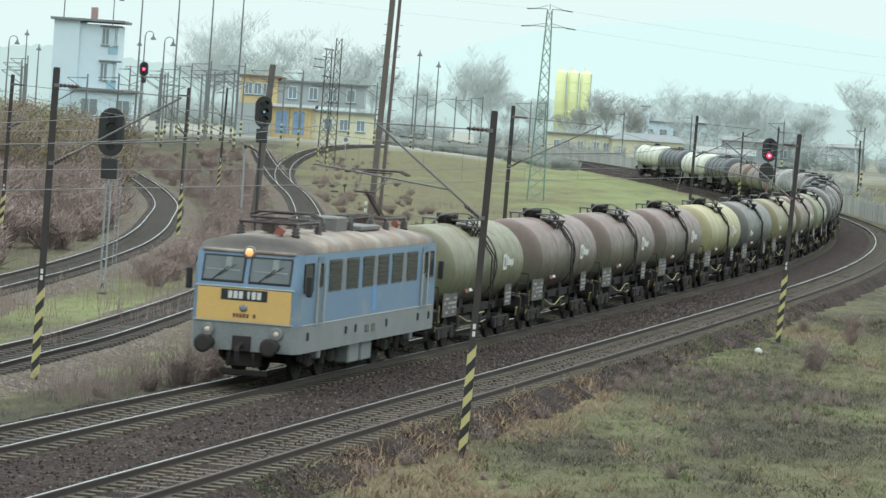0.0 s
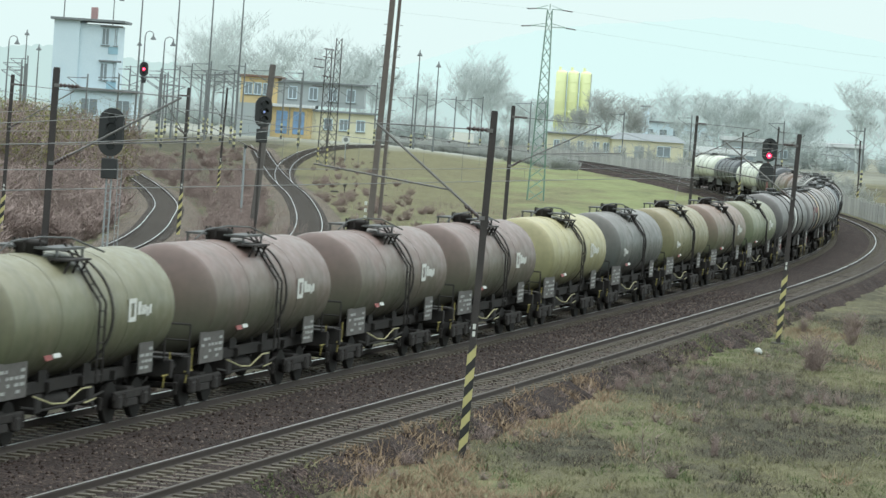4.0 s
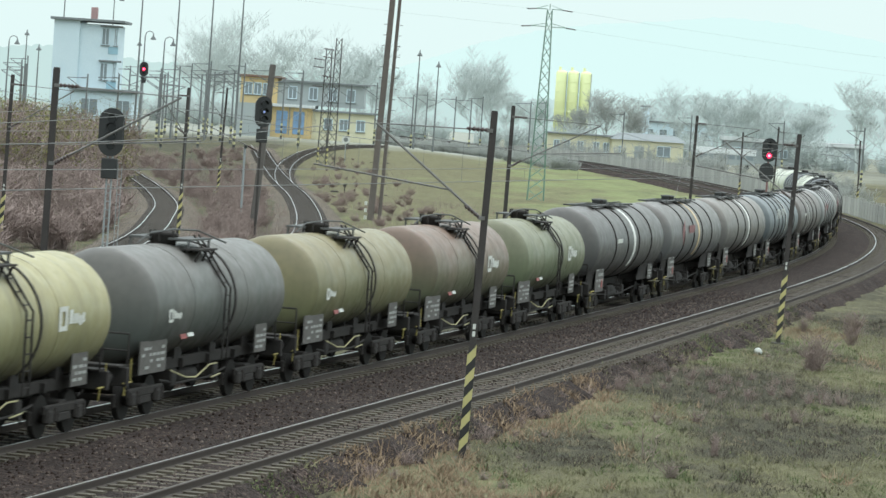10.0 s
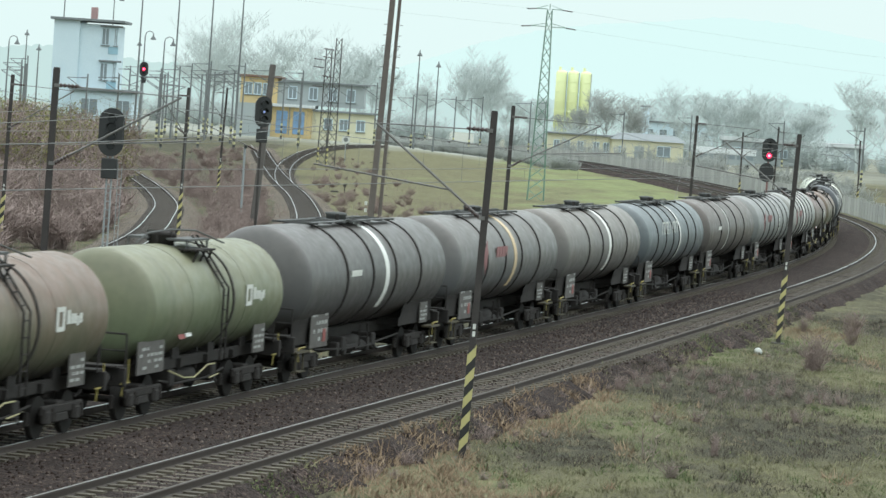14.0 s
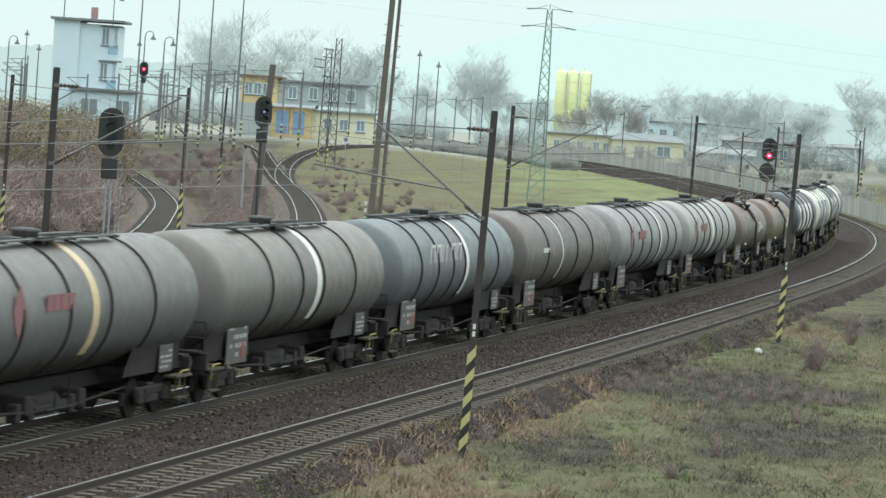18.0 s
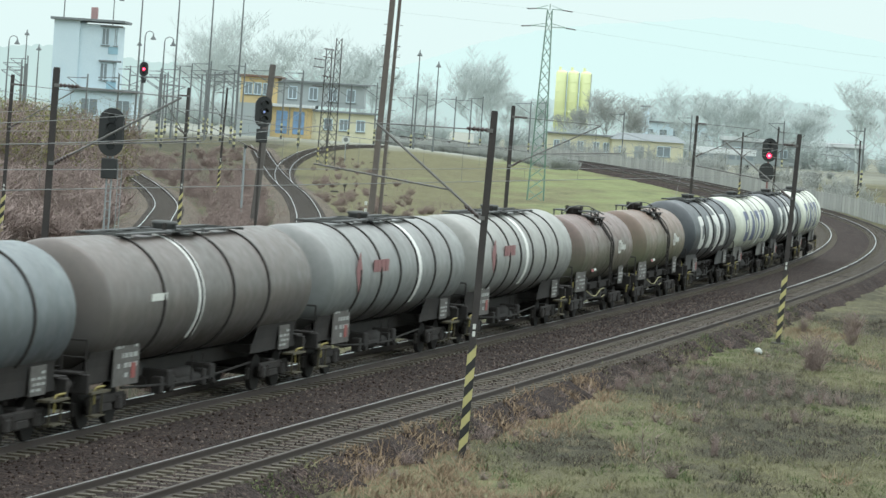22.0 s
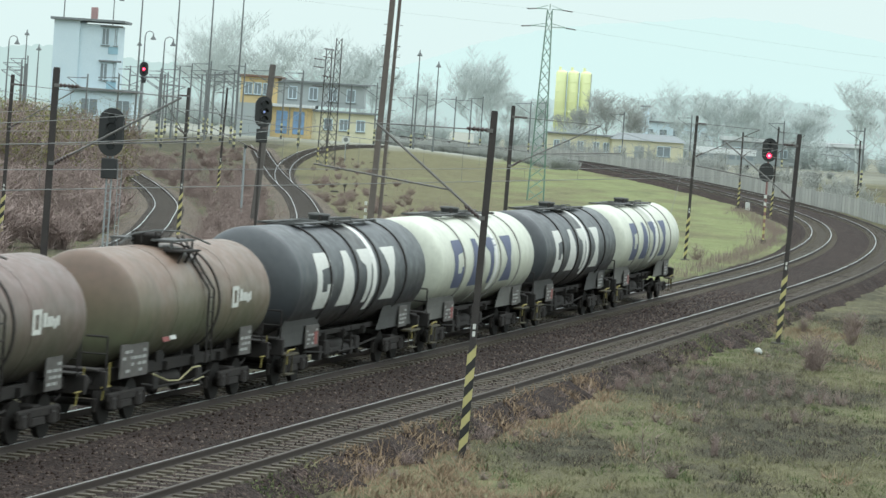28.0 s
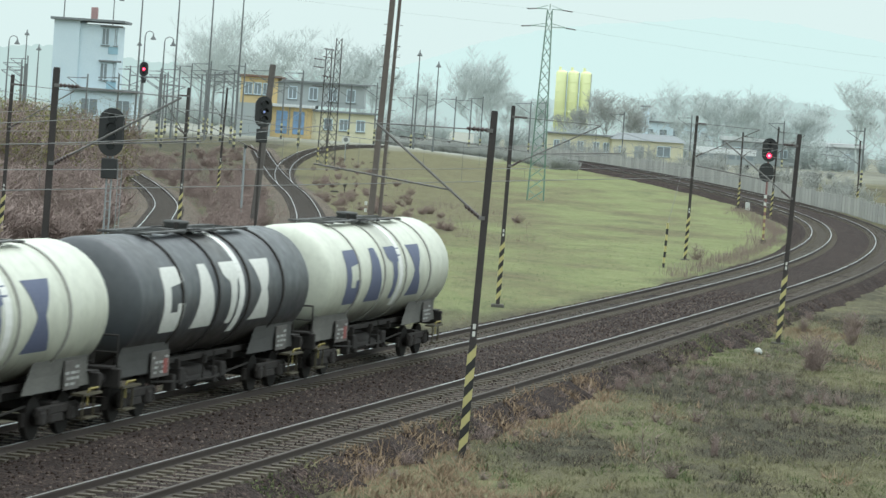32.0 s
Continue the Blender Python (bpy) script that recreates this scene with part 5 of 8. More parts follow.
    def wheels(bm):
        for s in (-1, 1):
            bmesh.ops.create_cone(bm, cap_ends=True, segments=24, radius1=0.58, radius2=0.58, depth=0.13, matrix=pose(0, s * 0.7525, 0, 90))
            for i in range(5):
                a = i * 2 * math.pi / 5
                box(bm, 0.09, 0.02, 0.42, pose(0, s * 0.825, 0, 0, math.degrees(a), 0))
        tube(bm, (0, -0.9, 0), (0, 0.9, 0), 0.1)
    for e in (-1, 1):
        bo = part("bogie", shared("lbogie", frame_l, M_BOGIE), None, w, at=pose(e * 4.1, 0, 0))
        for x in (-1.15, 1.15):
            SPIN.append((part("wheelset", shared("lwheels", wheels, M_WHEEL), None, bo, at=pose(x, 0, 0.585)), x, 0.585))

    # roof gear
    def post(bm):
        lathe(bm, [(0, 0.1), (0.07, 0.13), (0.09, 0.08), (0.16, 0.13), (0.18, 0.08), (0.25, 0.12), (0.27, 0.06), (0.4, 0.06)], 10, "z")
    for e in (1, -1):
        for x in (5.9, 3.7):
            for y in (-0.75, 0.75):
                part("insulator", shared("lpost", post, M_INSUL_L), None, w, at=pose(e * x, y, 3.78))

        def panto(bm):
            for y in (-0.75, 0.75):
                tube(bm, (-1.2, y, 0.36), (1.2, y, 0.36), 0.035)
            for x in (-1.15, 0.0, 1.15):
                tube(bm, (x, -0.78, 0.36), (x, 0.78, 0.36), 0.035)
            box(bm, 0.5, 0.3, 0.25, Matrix.Translation((0.9, 0, 0.12)), 0.03)
            tube(bm, (0.9, 0, 0.3), (0.9, 0, 0.37), 0.05)
            tube(bm, (0.9, 0, 0.36), (1.15, 0, 0.36), 0.04)
        pg = part("pantograph", shared("lpanto", panto, M_PANTO), None, w, "rust-brown pantograph", at=pose(e * 4.8, 0, 3.78))

        def parm(bm):
            pipe(bm, [(-1.1, 0.6, 0.40), (1.05, 0.48, 0.5), (-0.5, 0.33, 0.58)], 0.028)
            pipe(bm, [(-1.1, -0.6, 0.40), (1.05, -0.48, 0.5), (-0.5, -0.33, 0.58)], 0.028)
            tube(bm, (1.05, -0.5, 0.5), (1.05, 0.5, 0.5), 0.03)
            tube(bm, (-0.5, -0.34, 0.58), (-0.5, 0.34, 0.58), 0.03)

        def parm_up(bm):
            tube(bm, (-1.0, 0, 0.42), (0.75, 0, 1.12), 0.06, 8, 0.045)
            tube(bm, (-0.75, 0.2, 0.40), (0.62, 0.1, 1.04), 0.02)
            pipe(bm, [(0.8, 0.3, 1.1), (0.8, -0.3, 1.1)], 0.03)
            for s in (-1, 1):
                tube(bm, (0.8, s * 0.28, 1.1), (-0.45, s * 0.45, 1.66), 0.022)
            tube(bm, (-0.45, -0.46, 1.66), (-0.45, 0.46, 1.66), 0.022)
        part("arm", shared("lparm", parm, M_PANTO) if e > 0 else shared("lparmup", parm_up, M_PANTO), None, pg)
        lift_ = 0.0 if e > 0 else 1.12

        def shoe(bm):
            for x in (-0.68, -0.32):
                pipe(bm, [(x, -0.95, 0.5), (x, -0.7, 0.61), (x, 0.7, 0.61), (x, 0.95, 0.5)], 0.03)
            for y in (-0.3, 0.3):
                tube(bm, (-0.68, y, 0.61), (-0.32, y, 0.61), 0.02)
        part("contact_shoe", shared("lshoe", shoe, M_PANTO), None, pg, at=pose(0, 0, lift_))

        def visor(bm):
            box(bm, 0.10, 2.5, 0.10, None, 0.03)
        part("visor", shared("lvisor", visor, M_LROOF), None, w, at=pose(e * (half - 0.25), 0, 3.36))

        def horn(bm):
            tube(bm, (0, 0, 0), (0, 0, 0.2), 0.04)
            tube(bm, (-0.2, 0, 0.2), (0.25, 0, 0.2), 0.06, 8, 0.11)
        part("horn", shared("lhorn", horn, mat("red_brown_horn", (0.30, 0.09, 0.07), 0.5)), None, w, at=pose(e * 6.2, 0.45, 3.76))

    part("roof_box", shared("lrb", plank(1.2, 1.1, 0.42, 0.04), M_ROOFBOX), None, w, "pale blue roof box", at=pose(0.9, 0.1, 3.84))
    part("roof_box", shared("lrb2", plank(2.2, 1.2, 0.14, 0.03), M_ROOFBOX), None, w, at=pose(-1.6, 0.25, 3.86))
    for x, y in ((2.4, 0.5), (2.4, -0.4), (-0.2, 0.6), (-2.9, 0.5), (-0.6, -0.5), (2.0, 0.0)):
        part("insulator", shared("lpost", post, M_INSUL_L), None, w, at=pose(x, y, 3.84))

    def bus(bm):
        pipe(bm, [(5.9, 0.75, 4.14), (2.4, 0.5, 4.2), (-0.2, 0.6, 4.2), (-2.9, 0.5, 4.2), (-5.9, 0.75, 4.14)], 0.018)
        pipe(bm, [(2.4, -0.4, 4.2), (0.4, -0.2, 4.34), (-0.6, -0.5, 4.2), (-3.7, -0.75, 4.14)], 0.018)
        pipe(bm, [(2.0, 0, 4.2), (1.5, 0.1, 4.3)], 0.02)
    part("roof_line", bmesh_from(bus), M_PANTO, w)
    MOVERS.append((w, LOCO_S, base))


def buffer_l(bm):
    lathe(bm, [(0, 0.16), (0.28, 0.15), (0.28, 0.1), (0.5, 0.1), (0.52, 0.23), (0.58, 0.24), (0.6, 0.17)], 18)


def bmesh_from(build):
    bm = bmesh.new()
    build(bm)
    return bm


M_STRIPE_K_L = mat("black_board_paint", (0.02, 0.02, 0.022), 0.5)
M_LGREY2 = mat("grey_blue_door_paint", (0.15, 0.20, 0.24), 0.55, scale=2)
M_INSUL_L = mat("dark_roof_insulator", (0.045, 0.03, 0.028), 0.4)
locomotive()
# ---------------------------------------------------------------- signals, towers, fence
M_SIGNAL = mat("black_signal_paint", (0.018, 0.019, 0.02), 0.6, col2=(0.03, 0.03, 0.03), scale=4)
M_SIGPOST = mat("galvanised_post", (0.34, 0.36, 0.37), 0.6, 0.2, col2=(0.25, 0.27, 0.28), scale=4)
M_REDLIGHT = mat("red_signal_light", (0.9, 0.05, 0.1), 0.3, glow=((1.0, 0.03, 0.10), 3.5))
M_REDCORE = mat("red_signal_core", (1.0, 0.6, 0.6), 0.3, glow=((1.0, 0.45, 0.5), 3.0))
M_BLUELIGHT = mat("blue_signal_light", (0.5, 0.6, 1.0), 0.3, glow=((0.3, 0.4, 0.9), 0.35))
M_GLASSD = mat("dark_lens", (0.02, 0.022, 0.025), 0.2)


def oval(bm, wide, high, deep):
    """An upright plate with round ends."""
    r = wide / 2
    pts = [(r * math.cos(a), high - r + r * math.sin(a)) for a in np.linspace(0, math.pi, 13)] + [(r * math.cos(a), r + r * math.sin(a)) for a in np.linspace(math.pi, 2 * math.pi, 13)]
    f, b = [bm.verts.new((x, -deep / 2, z)) for x, z in pts], [bm.verts.new((x, deep / 2, z)) for x, z in pts]
    n = len(pts)
    bm.faces.new(f)
    bm.faces.new(b[::-1])
    for i in range(n):
        bm.faces.new((f[i], b[i], b[(i + 1) % n], f[(i + 1) % n]))


def lens(bm, r):
    tube(bm, (0, 0, 0), (0, -0.05, 0), r, 14)


def hood(bm, r):
    for i in range(9):
        a0, a1 = math.pi * i / 9, math.pi * (i + 1) / 9
        v = [bm.verts.new((r * math.cos(a), y, r * math.sin(a))) for a in (a0, a1) for y in (0, -0.22)]
        bm.faces.new((v[0], v[1], v[3], v[2]))


def signal(x, y, z0, high, label, head, lower=None, lit=(), turn=0.0, post="round", material=None, stripes=False):
    """A colour-light signal; head is (width, height, number of lamps)."""
    s = thing("railway_signal", pose(x, y, z0, 0, 0, turn), label, "signal", "railway signals")
    wide, tall, lamps = head
    bm = bmesh.new()
    if post == "frame":
        for d in (-0.09, 0.09):
            box(bm, 0.06, 0.1, high - tall * 0.5, Matrix.Translation((d, 0, 0)))
        for k in range(int((high - tall) / 0.32)):
            box(bm, 0.13, 0.03, 0.03, Matrix.Translation((0, 0, 0.5 + k * 0.32)))
        pipe(bm, [(0.32, 0.1, 0.3), (0.32, 0.1, high - tall - 0.3)], 0.015)
        pipe(bm, [(0.45, 0.2, 0.3), (0.45, 0.2, high - tall - 0.3)], 0.015)
        for k in range(int((high - tall) / 0.3)):
            tube(bm, (0.32, 0.1, 0.4 + k * 0.3), (0.45, 0.2, 0.4 + k * 0.3), 0.01, 5)
    else:
        tube(bm, (0, 0, 0), (0, 0, high - tall * 0.3), 0.075, 12)
    part("post", bm, material or M_SIGPOST, s)

    def foot(bm):
        box(bm, 0.4, 0.4, 0.28, None, 0.03)
        for a in (-1, 1):
            tube(bm, (a * 0.15, 0.1, 0.2), (0, 0, 0.62), 0.03)
    part("base", shared("sigfoot", foot, M_MAST), None, s, at=pose(0, 0, -0.05))
    bm = bmesh.new()
    oval(bm, wide, tall, 0.06)
    box(bm, wide * 0.62, 0.2, tall * 0.86, Matrix.Translation((0, 0.1, tall * 0.07)), 0.04)
    hd = part("signal_head", bm, M_SIGNAL, s, "black oval backing board", at=pose(0, -0.14, high - tall))
    for i in range(lamps):
        z = tall - wide * 0.42 - i * (tall - wide * 0.84) / max(1, lamps - 1)
        bm = bmesh.new()
        lens(bm, wide * 0.16)
        part("lens", bm, M_REDLIGHT if i < len(lit) and lit[i] is M_REDLIGHT else M_GLASSD, hd, at=pose(0, -0.03, z))
        bm = bmesh.new()
        hood(bm, wide * 0.2)
        part("hood", bm, M_SIGNAL, hd, at=pose(0, -0.03, z))
        if i < len(lit) and lit[i]:
            bm = bmesh.new()
            lens(bm, wide * 0.06)
            part("lamp_core", bm, M_REDCORE if lit[i] is M_REDLIGHT else M_BLUELIGHT, hd, at=pose(0, -0.06, z))
    if lower:
        bm = bmesh.new()
        if lower == "box":
            box(bm, 0.62, 0.25, 0.78, None, 0.03)
            part("lower_box", bm, M_SIGNAL, s, at=pose(0.0, -0.1, high - tall - 0.86))
        else:
            oval(bm, wide, wide * 1.3, 0.06)
            box(bm, wide * 0.5, 0.2, wide * 0.8, Matrix.Translation((0, 0.1, 0.1)), 0.03)
            part("lower_head", bm, M_SIGNAL, s, at=pose(-0.12, -0.14, high - tall - wide * 1.38))
    if stripes:
        for i in range(5):
            bm = bmesh.new()
            tube(bm, (0, 0, 0.1 + i * 0.55), (0, 0, 0.38 + i * 0.55), 0.085, 10)
            part("yellow_band", bm, M_STRIPE_Y, s)
        for z, c in ((2.75, M_WHITE), (3.3, M_WHITE)):
            bm = bmesh.new()
            box(bm, 0.2, 0.03, 0.26)
            part("plate", bm, c, s, at=pose(-0.05, -0.1, z))
    return s


signal(-12.95, 129.6, -0.6, 7.3, "tall signal with black oval board on a grey lattice post", (0.98, 1.85, 4), "box", turn=0, post="frame")
signal(-10.62, 190.0, -0.6, 8.25, "signal with black oval board and a pale blue light", (1.05, 1.75, 3), "box", lit=(None, M_BLUELIGHT), turn=30, material=M_MAST)
signal(23.5, 249.4, -0.6, 7.75, "signal showing red over a second dark head", (1.08, 1.75, 3), "disc", lit=(None, None, M_REDLIGHT), turn=4, material=mat("red_white_post", (0.25, 0.12, 0.11), 0.7), stripes=True)
signal(-40.3, 440.0, 1.6, 10.0, "distant signal showing red above the yard", (1.15, 1.9, 3), "box", lit=(None, M_REDLIGHT), material=M_SIGPOST)
signal(-13.4, 222.0, -0.6, 5.1, "small grey marker post beside the branch track", (0.2, 0.3, 1), None, turn=20)


def lattice(bm, h, w0, w1, bays, r, depth=None):
    """Four legs with cross braces."""
    d0, d1 = depth or (w0, w1)
    legs = []
    for a, b in ((-1, -1), (1, -1), (1, 1), (-1, 1)):
        legs.append((Vector((a * w0 / 2, b * d0 / 2, 0)), Vector((a * w1 / 2, b * d1 / 2, h))))
        tube(bm, legs[-1][0], legs[-1][1], r * 1.5, 4)
    for i in range(bays):
        f0, f1 = 1 - (1 - i / bays) ** 1.0, 1 - (1 - (i + 1) / bays) ** 1.0
        for k in range(4):
            p, q = legs[k], legs[(k + 1) % 4]
            a0, a1 = p[0].lerp(p[1], f0), q[0].lerp(q[1], f1)
            b0, b1 = q[0].lerp(q[1], f0), p[0].lerp(p[1], f1)
            tube(bm, a0, a1, r * 0.7, 3)
            tube(bm, b0, b1, r * 0.7, 3)


M_PYLON = mat("green_pylon_paint", (0.17, 0.27, 0.20), 0.7, col2=(0.13, 0.21, 0.17), scale=1, amount=0.6)


def pylon():
    p = thing("power_pylon", pose(8.6, 328.0, -0.55, 0, 0.6), "green lattice power pylon with two crossarms in the meadow", "pylon")
    bm = bmesh.new()
    lattice(bm, 18.6, 1.6, 0.45, 16, 0.05)
    part("tower", bm, M_PYLON, p)
    for z, half in ((17.0, 1.75), (18.7, 1.3)):
        bm = bmesh.new()
        for s in (-1, 1):
            pipe(bm, [(s * 0.2, 0.15, z), (s * half, 0, z), (s * 0.2, -0.15, z)], 0.035, 4)
            tube(bm, (s * 0.22, 0, z + 0.35), (s * half, 0, z), 0.025, 4)
        ca = part("crossarm", bm, M_PYLON, p)
        for s in (-1, 1):
            bm = bmesh.new()
            insulator(bm, (s * half, 0, z - 0.02), (s * (half + 0.9), -0.5, z - 0.12), 0.075)
            part("insulator", bm, M_INSUL, ca)
    bm = bmesh.new()
    tube(bm, (0, 0, 18.6), (0, 0, 19.2), 0.04)
    part("peak", bm, M_PYLON, p)


pylon()


def rung_pole():
    """The tall twin pole with climbing rungs."""
    p = thing("twin_pole", pose(-5.25, 238.0, -0.6), "tall brown concrete twin pole with climbing rungs", "pole")
    m = mat("brown_concrete_pole", (0.15, 0.125, 0.11), 0.85, col2=(0.10, 0.085, 0.08), scale=2, amount=0.8, fine=0.15)
    bm = bmesh.new()
    box(bm, 0.45, 0.45, 18, pose(0, 0, 0, 0, 2.1, 0), 0.03, 0.85)
    part("main_pole", bm, m, p)
    bm = bmesh.new()
    box(bm, 0.26, 0.32, 18, pose(0.62, 0.25, 0, 0, 1.7, 0), 0.03, 0.85)
    part("side_pole", bm, m, p)
    for i in range(18):
        z = 1.2 + i * 0.75
        bm = bmesh.new()
        tube(bm, (-0.42 + z * 0.037, 0, z), (-0.18 + z * 0.037, 0, z), 0.02, 5)
        tube(bm, (0.72 + z * 0.030, 0.25, z), (0.98 + z * 0.030, 0.25, z), 0.02, 5)
        part("rung", bm, M_MAST, p)
    for i in range(3):
        bm = bmesh.new()
        tube(bm, (-0.36, -0.1, 0.2 + i * 0.5), (-0.36, -0.1, 0.45 + i * 0.5), 0.1, 8)
        part("white_band", bm, M_WHITE, p)


rung_pole()


def big_mast():
    """The heavy concrete mast beside the branch track."""
    m = mat("grey_concrete_mast", (0.13, 0.115, 0.105), 0.85, col2=(0.085, 0.075, 0.07), scale=2, amount=0.8, fine=0.2)
    p = thing("concrete_mast", pose(-11.35, 200.0, -0.6, 0, 3.5, 0), "heavy grey concrete catenary mast leaning slightly", "mast")
    bm = bmesh.new()
    box(bm, 0.42, 0.45, 10.2, None, 0.03, 0.82)
    part("shaft", bm, m, p)
    br = part("bracket", bracket_bm(5.6, 0.4), M_TUBE, p, at=pose(0, 0, -0.1, 0, 0, 172))
    bm = bmesh.new()
    insulator(bm, (0.3, 0, 5.1), (0.9, 0, 5.35), 0.09)
    part("insulator", bm, M_INSUL, br)


big_mast()


def lattice_mast(x, y, z0, h, label):
    p = thing("lattice_mast", pose(x, y, z0, 0, 0.6), label, "mast", "lattice masts")
    bm = bmesh.new()
    lattice(bm, h, 1.0, 0.62, 14, 0.045, (0.8, 0.5))
    part("tower", bm, mat("lattice_steel", (0.085, 0.078, 0.075), 0.75, scale=2), p)
    for z in (h - 1.4, h - 2.3, h - 4.5):
        bm = bmesh.new()
        insulator(bm, (-0.5, 0, z), (-1.7, 0, z + 0.1), 0.08)
        part("insulator", bm, M_INSUL, p)
    for i in range(4):
        bm = bmesh.new()
        box(bm, 0.2, 0.2, 0.3, pose(-0.42, -0.4, 0.3 + i * 0.6))
        part("yellow_band", bm, M_STRIPE_Y, p)


lattice_mast(-14.8, 393.0, 0.2, 13.9, "dark lattice steel mast with insulators")
lattice_mast(-13.5, 386.0, 0.2, 15.0, "tall dark lattice steel mast")


def banded_post():
    p = thing("guy_post", pose(12.66, 193.7, -0.7), "yellow and black banded guy wire guard in the meadow", "post")
    for i in range(8):
        bm = bmesh.new()
        tube(bm, (0.012 * i, 0, i * 0.33), (0.012 * (i + 1), 0, (i + 1) * 0.33), 0.07, 8)
        part("band", bm, M_STRIPE_Y if i % 2 else M_STRIPE_K, p)
    bm = bmesh.new()
    tube(bm, (0.1, 0, 2.6), (2.2, 12.4, 8.6), 0.012, 4)
    part("guy_wire", bm, M_WIRE, p)


banded_post()


def fence():
    """Concrete panel fence along the outer side of the curve."""
    # concrete tone lifted to stand in for haze along the curve
    m = mat("pale_concrete_fence", (0.40, 0.40, 0.37), 0.9, col2=(0.31, 0.31, 0.285), scale=1.2, amount=0.8, fine=0.15, per_piece=0.25)
    f = thing("concrete_fence", Matrix.Identity(4), "pale weathered concrete panel fence along the curve", "fence")
    post = shared("fpost", lambda bm: box(bm, 0.16, 0.16, 2.1, None, 0.02), m)
    panel = shared("fpanel", lambda bm: box(bm, 1.84, 0.06, 1.75, None, 0.01), m)
    for k, s in enumerate(np.arange(150, 500, 2.0)):
        x, y, h = line_b(s, SPACING + 4.6 + 0.6 * math.sin(s * 0.02))
        z = ground_z(x, y) - 0.1
        part("post", post, None, f, at=pose(x, y, z, 0, 0, -math.degrees(h)))
        x, y, h = line_b(s + 1.0, SPACING + 4.6 + 0.6 * math.sin((s + 1) * 0.02))
        part("panel", panel, None, f, at=pose(x, y, z + 0.12 + 0.05 * math.sin(k * 1.7), 0, random.uniform(-0.6, 0.6), 90 - math.degrees(h)))


fence()


def small_things():
    stone = bmesh.new()
    bmesh.ops.create_icosphere(stone, subdivisions=2, radius=0.14)
    for v in stone.verts:
        v.co = Vector((v.co.x * 1.1, v.co.y * 0.8, v.co.z * 0.95)) * (1 + 0.25 * noise.noise(v.co * 6))
    single("white_stone", stone, mat("white_marker_stone", (0.62, 0.63, 0.58), 0.9, scale=8, fine=0.1), "white painted marker stone in the grass", "stone", at=pose(11.6, 122.0, -0.5))
    t = thing("point_machine", pose(-10.2, 308, -0.6), "small dark point machine with a round marker", "point machine")
    bm = bmesh.new()
    box(bm, 0.7, 0.5, 0.35, None, 0.04)
    part("case", bm, M_MAST, t)
    bm = bmesh.new()
    tube(bm, (0.9, 0, 0), (0.9, 0, 0.8), 0.05)
    box(bm, 0.3, 0.1, 0.3, pose(0.9, 0, 0.75), 0.03)
    part("marker", bm, M_MAST, t)
    d = thing("round_sign", pose(-12.3, 400, 2.0), "white round ring sign on a short post", "sign")
    bm = bmesh.new()
    lathe(bm, [(-0.02, 0.5), (0.02, 0.5)], 20, "y")
    part("disc", bm, M_WHITE, d, at=pose(0, 0, 1.6))
    bm = bmesh.new()
    lathe(bm, [(-0.03, 0.26), (0.03, 0.26)], 16, "y")
    part("centre", bm, M_LGREY, d, at=pose(0, 0, 1.6))
    bm = bmesh.new()
    tube(bm, (0, 0.05, -1), (0, 0.05, 1.2), 0.05)
    part("post", bm, M_SIGPOST, d)
    c = thing("concrete_slab", pose(-13.1, 139.5, -0.62, 0, 0, 8), "flat weathered concrete cable cover in the grass", "slab")
    bm = bmesh.new()
    box(bm, 1.1, 0.5, 0.14, None, 0.02)
    part("slab", bm, mat("weathered_concrete", (0.22, 0.21, 0.19), 0.9), c)
    for x, y in ((30.7, 345.0),):
        k = thing("kilometre_stone", pose(x, y, ground_z(x, y) - 0.1), "small white post beside the track", "marker")
        bm = bmesh.new()
        box(bm, 0.45, 0.3, 0.9, None, 0.05)
        part("stone", bm, mat("white_marker_stone", (0.62, 0.63, 0.58), 0.9), k)


small_things()


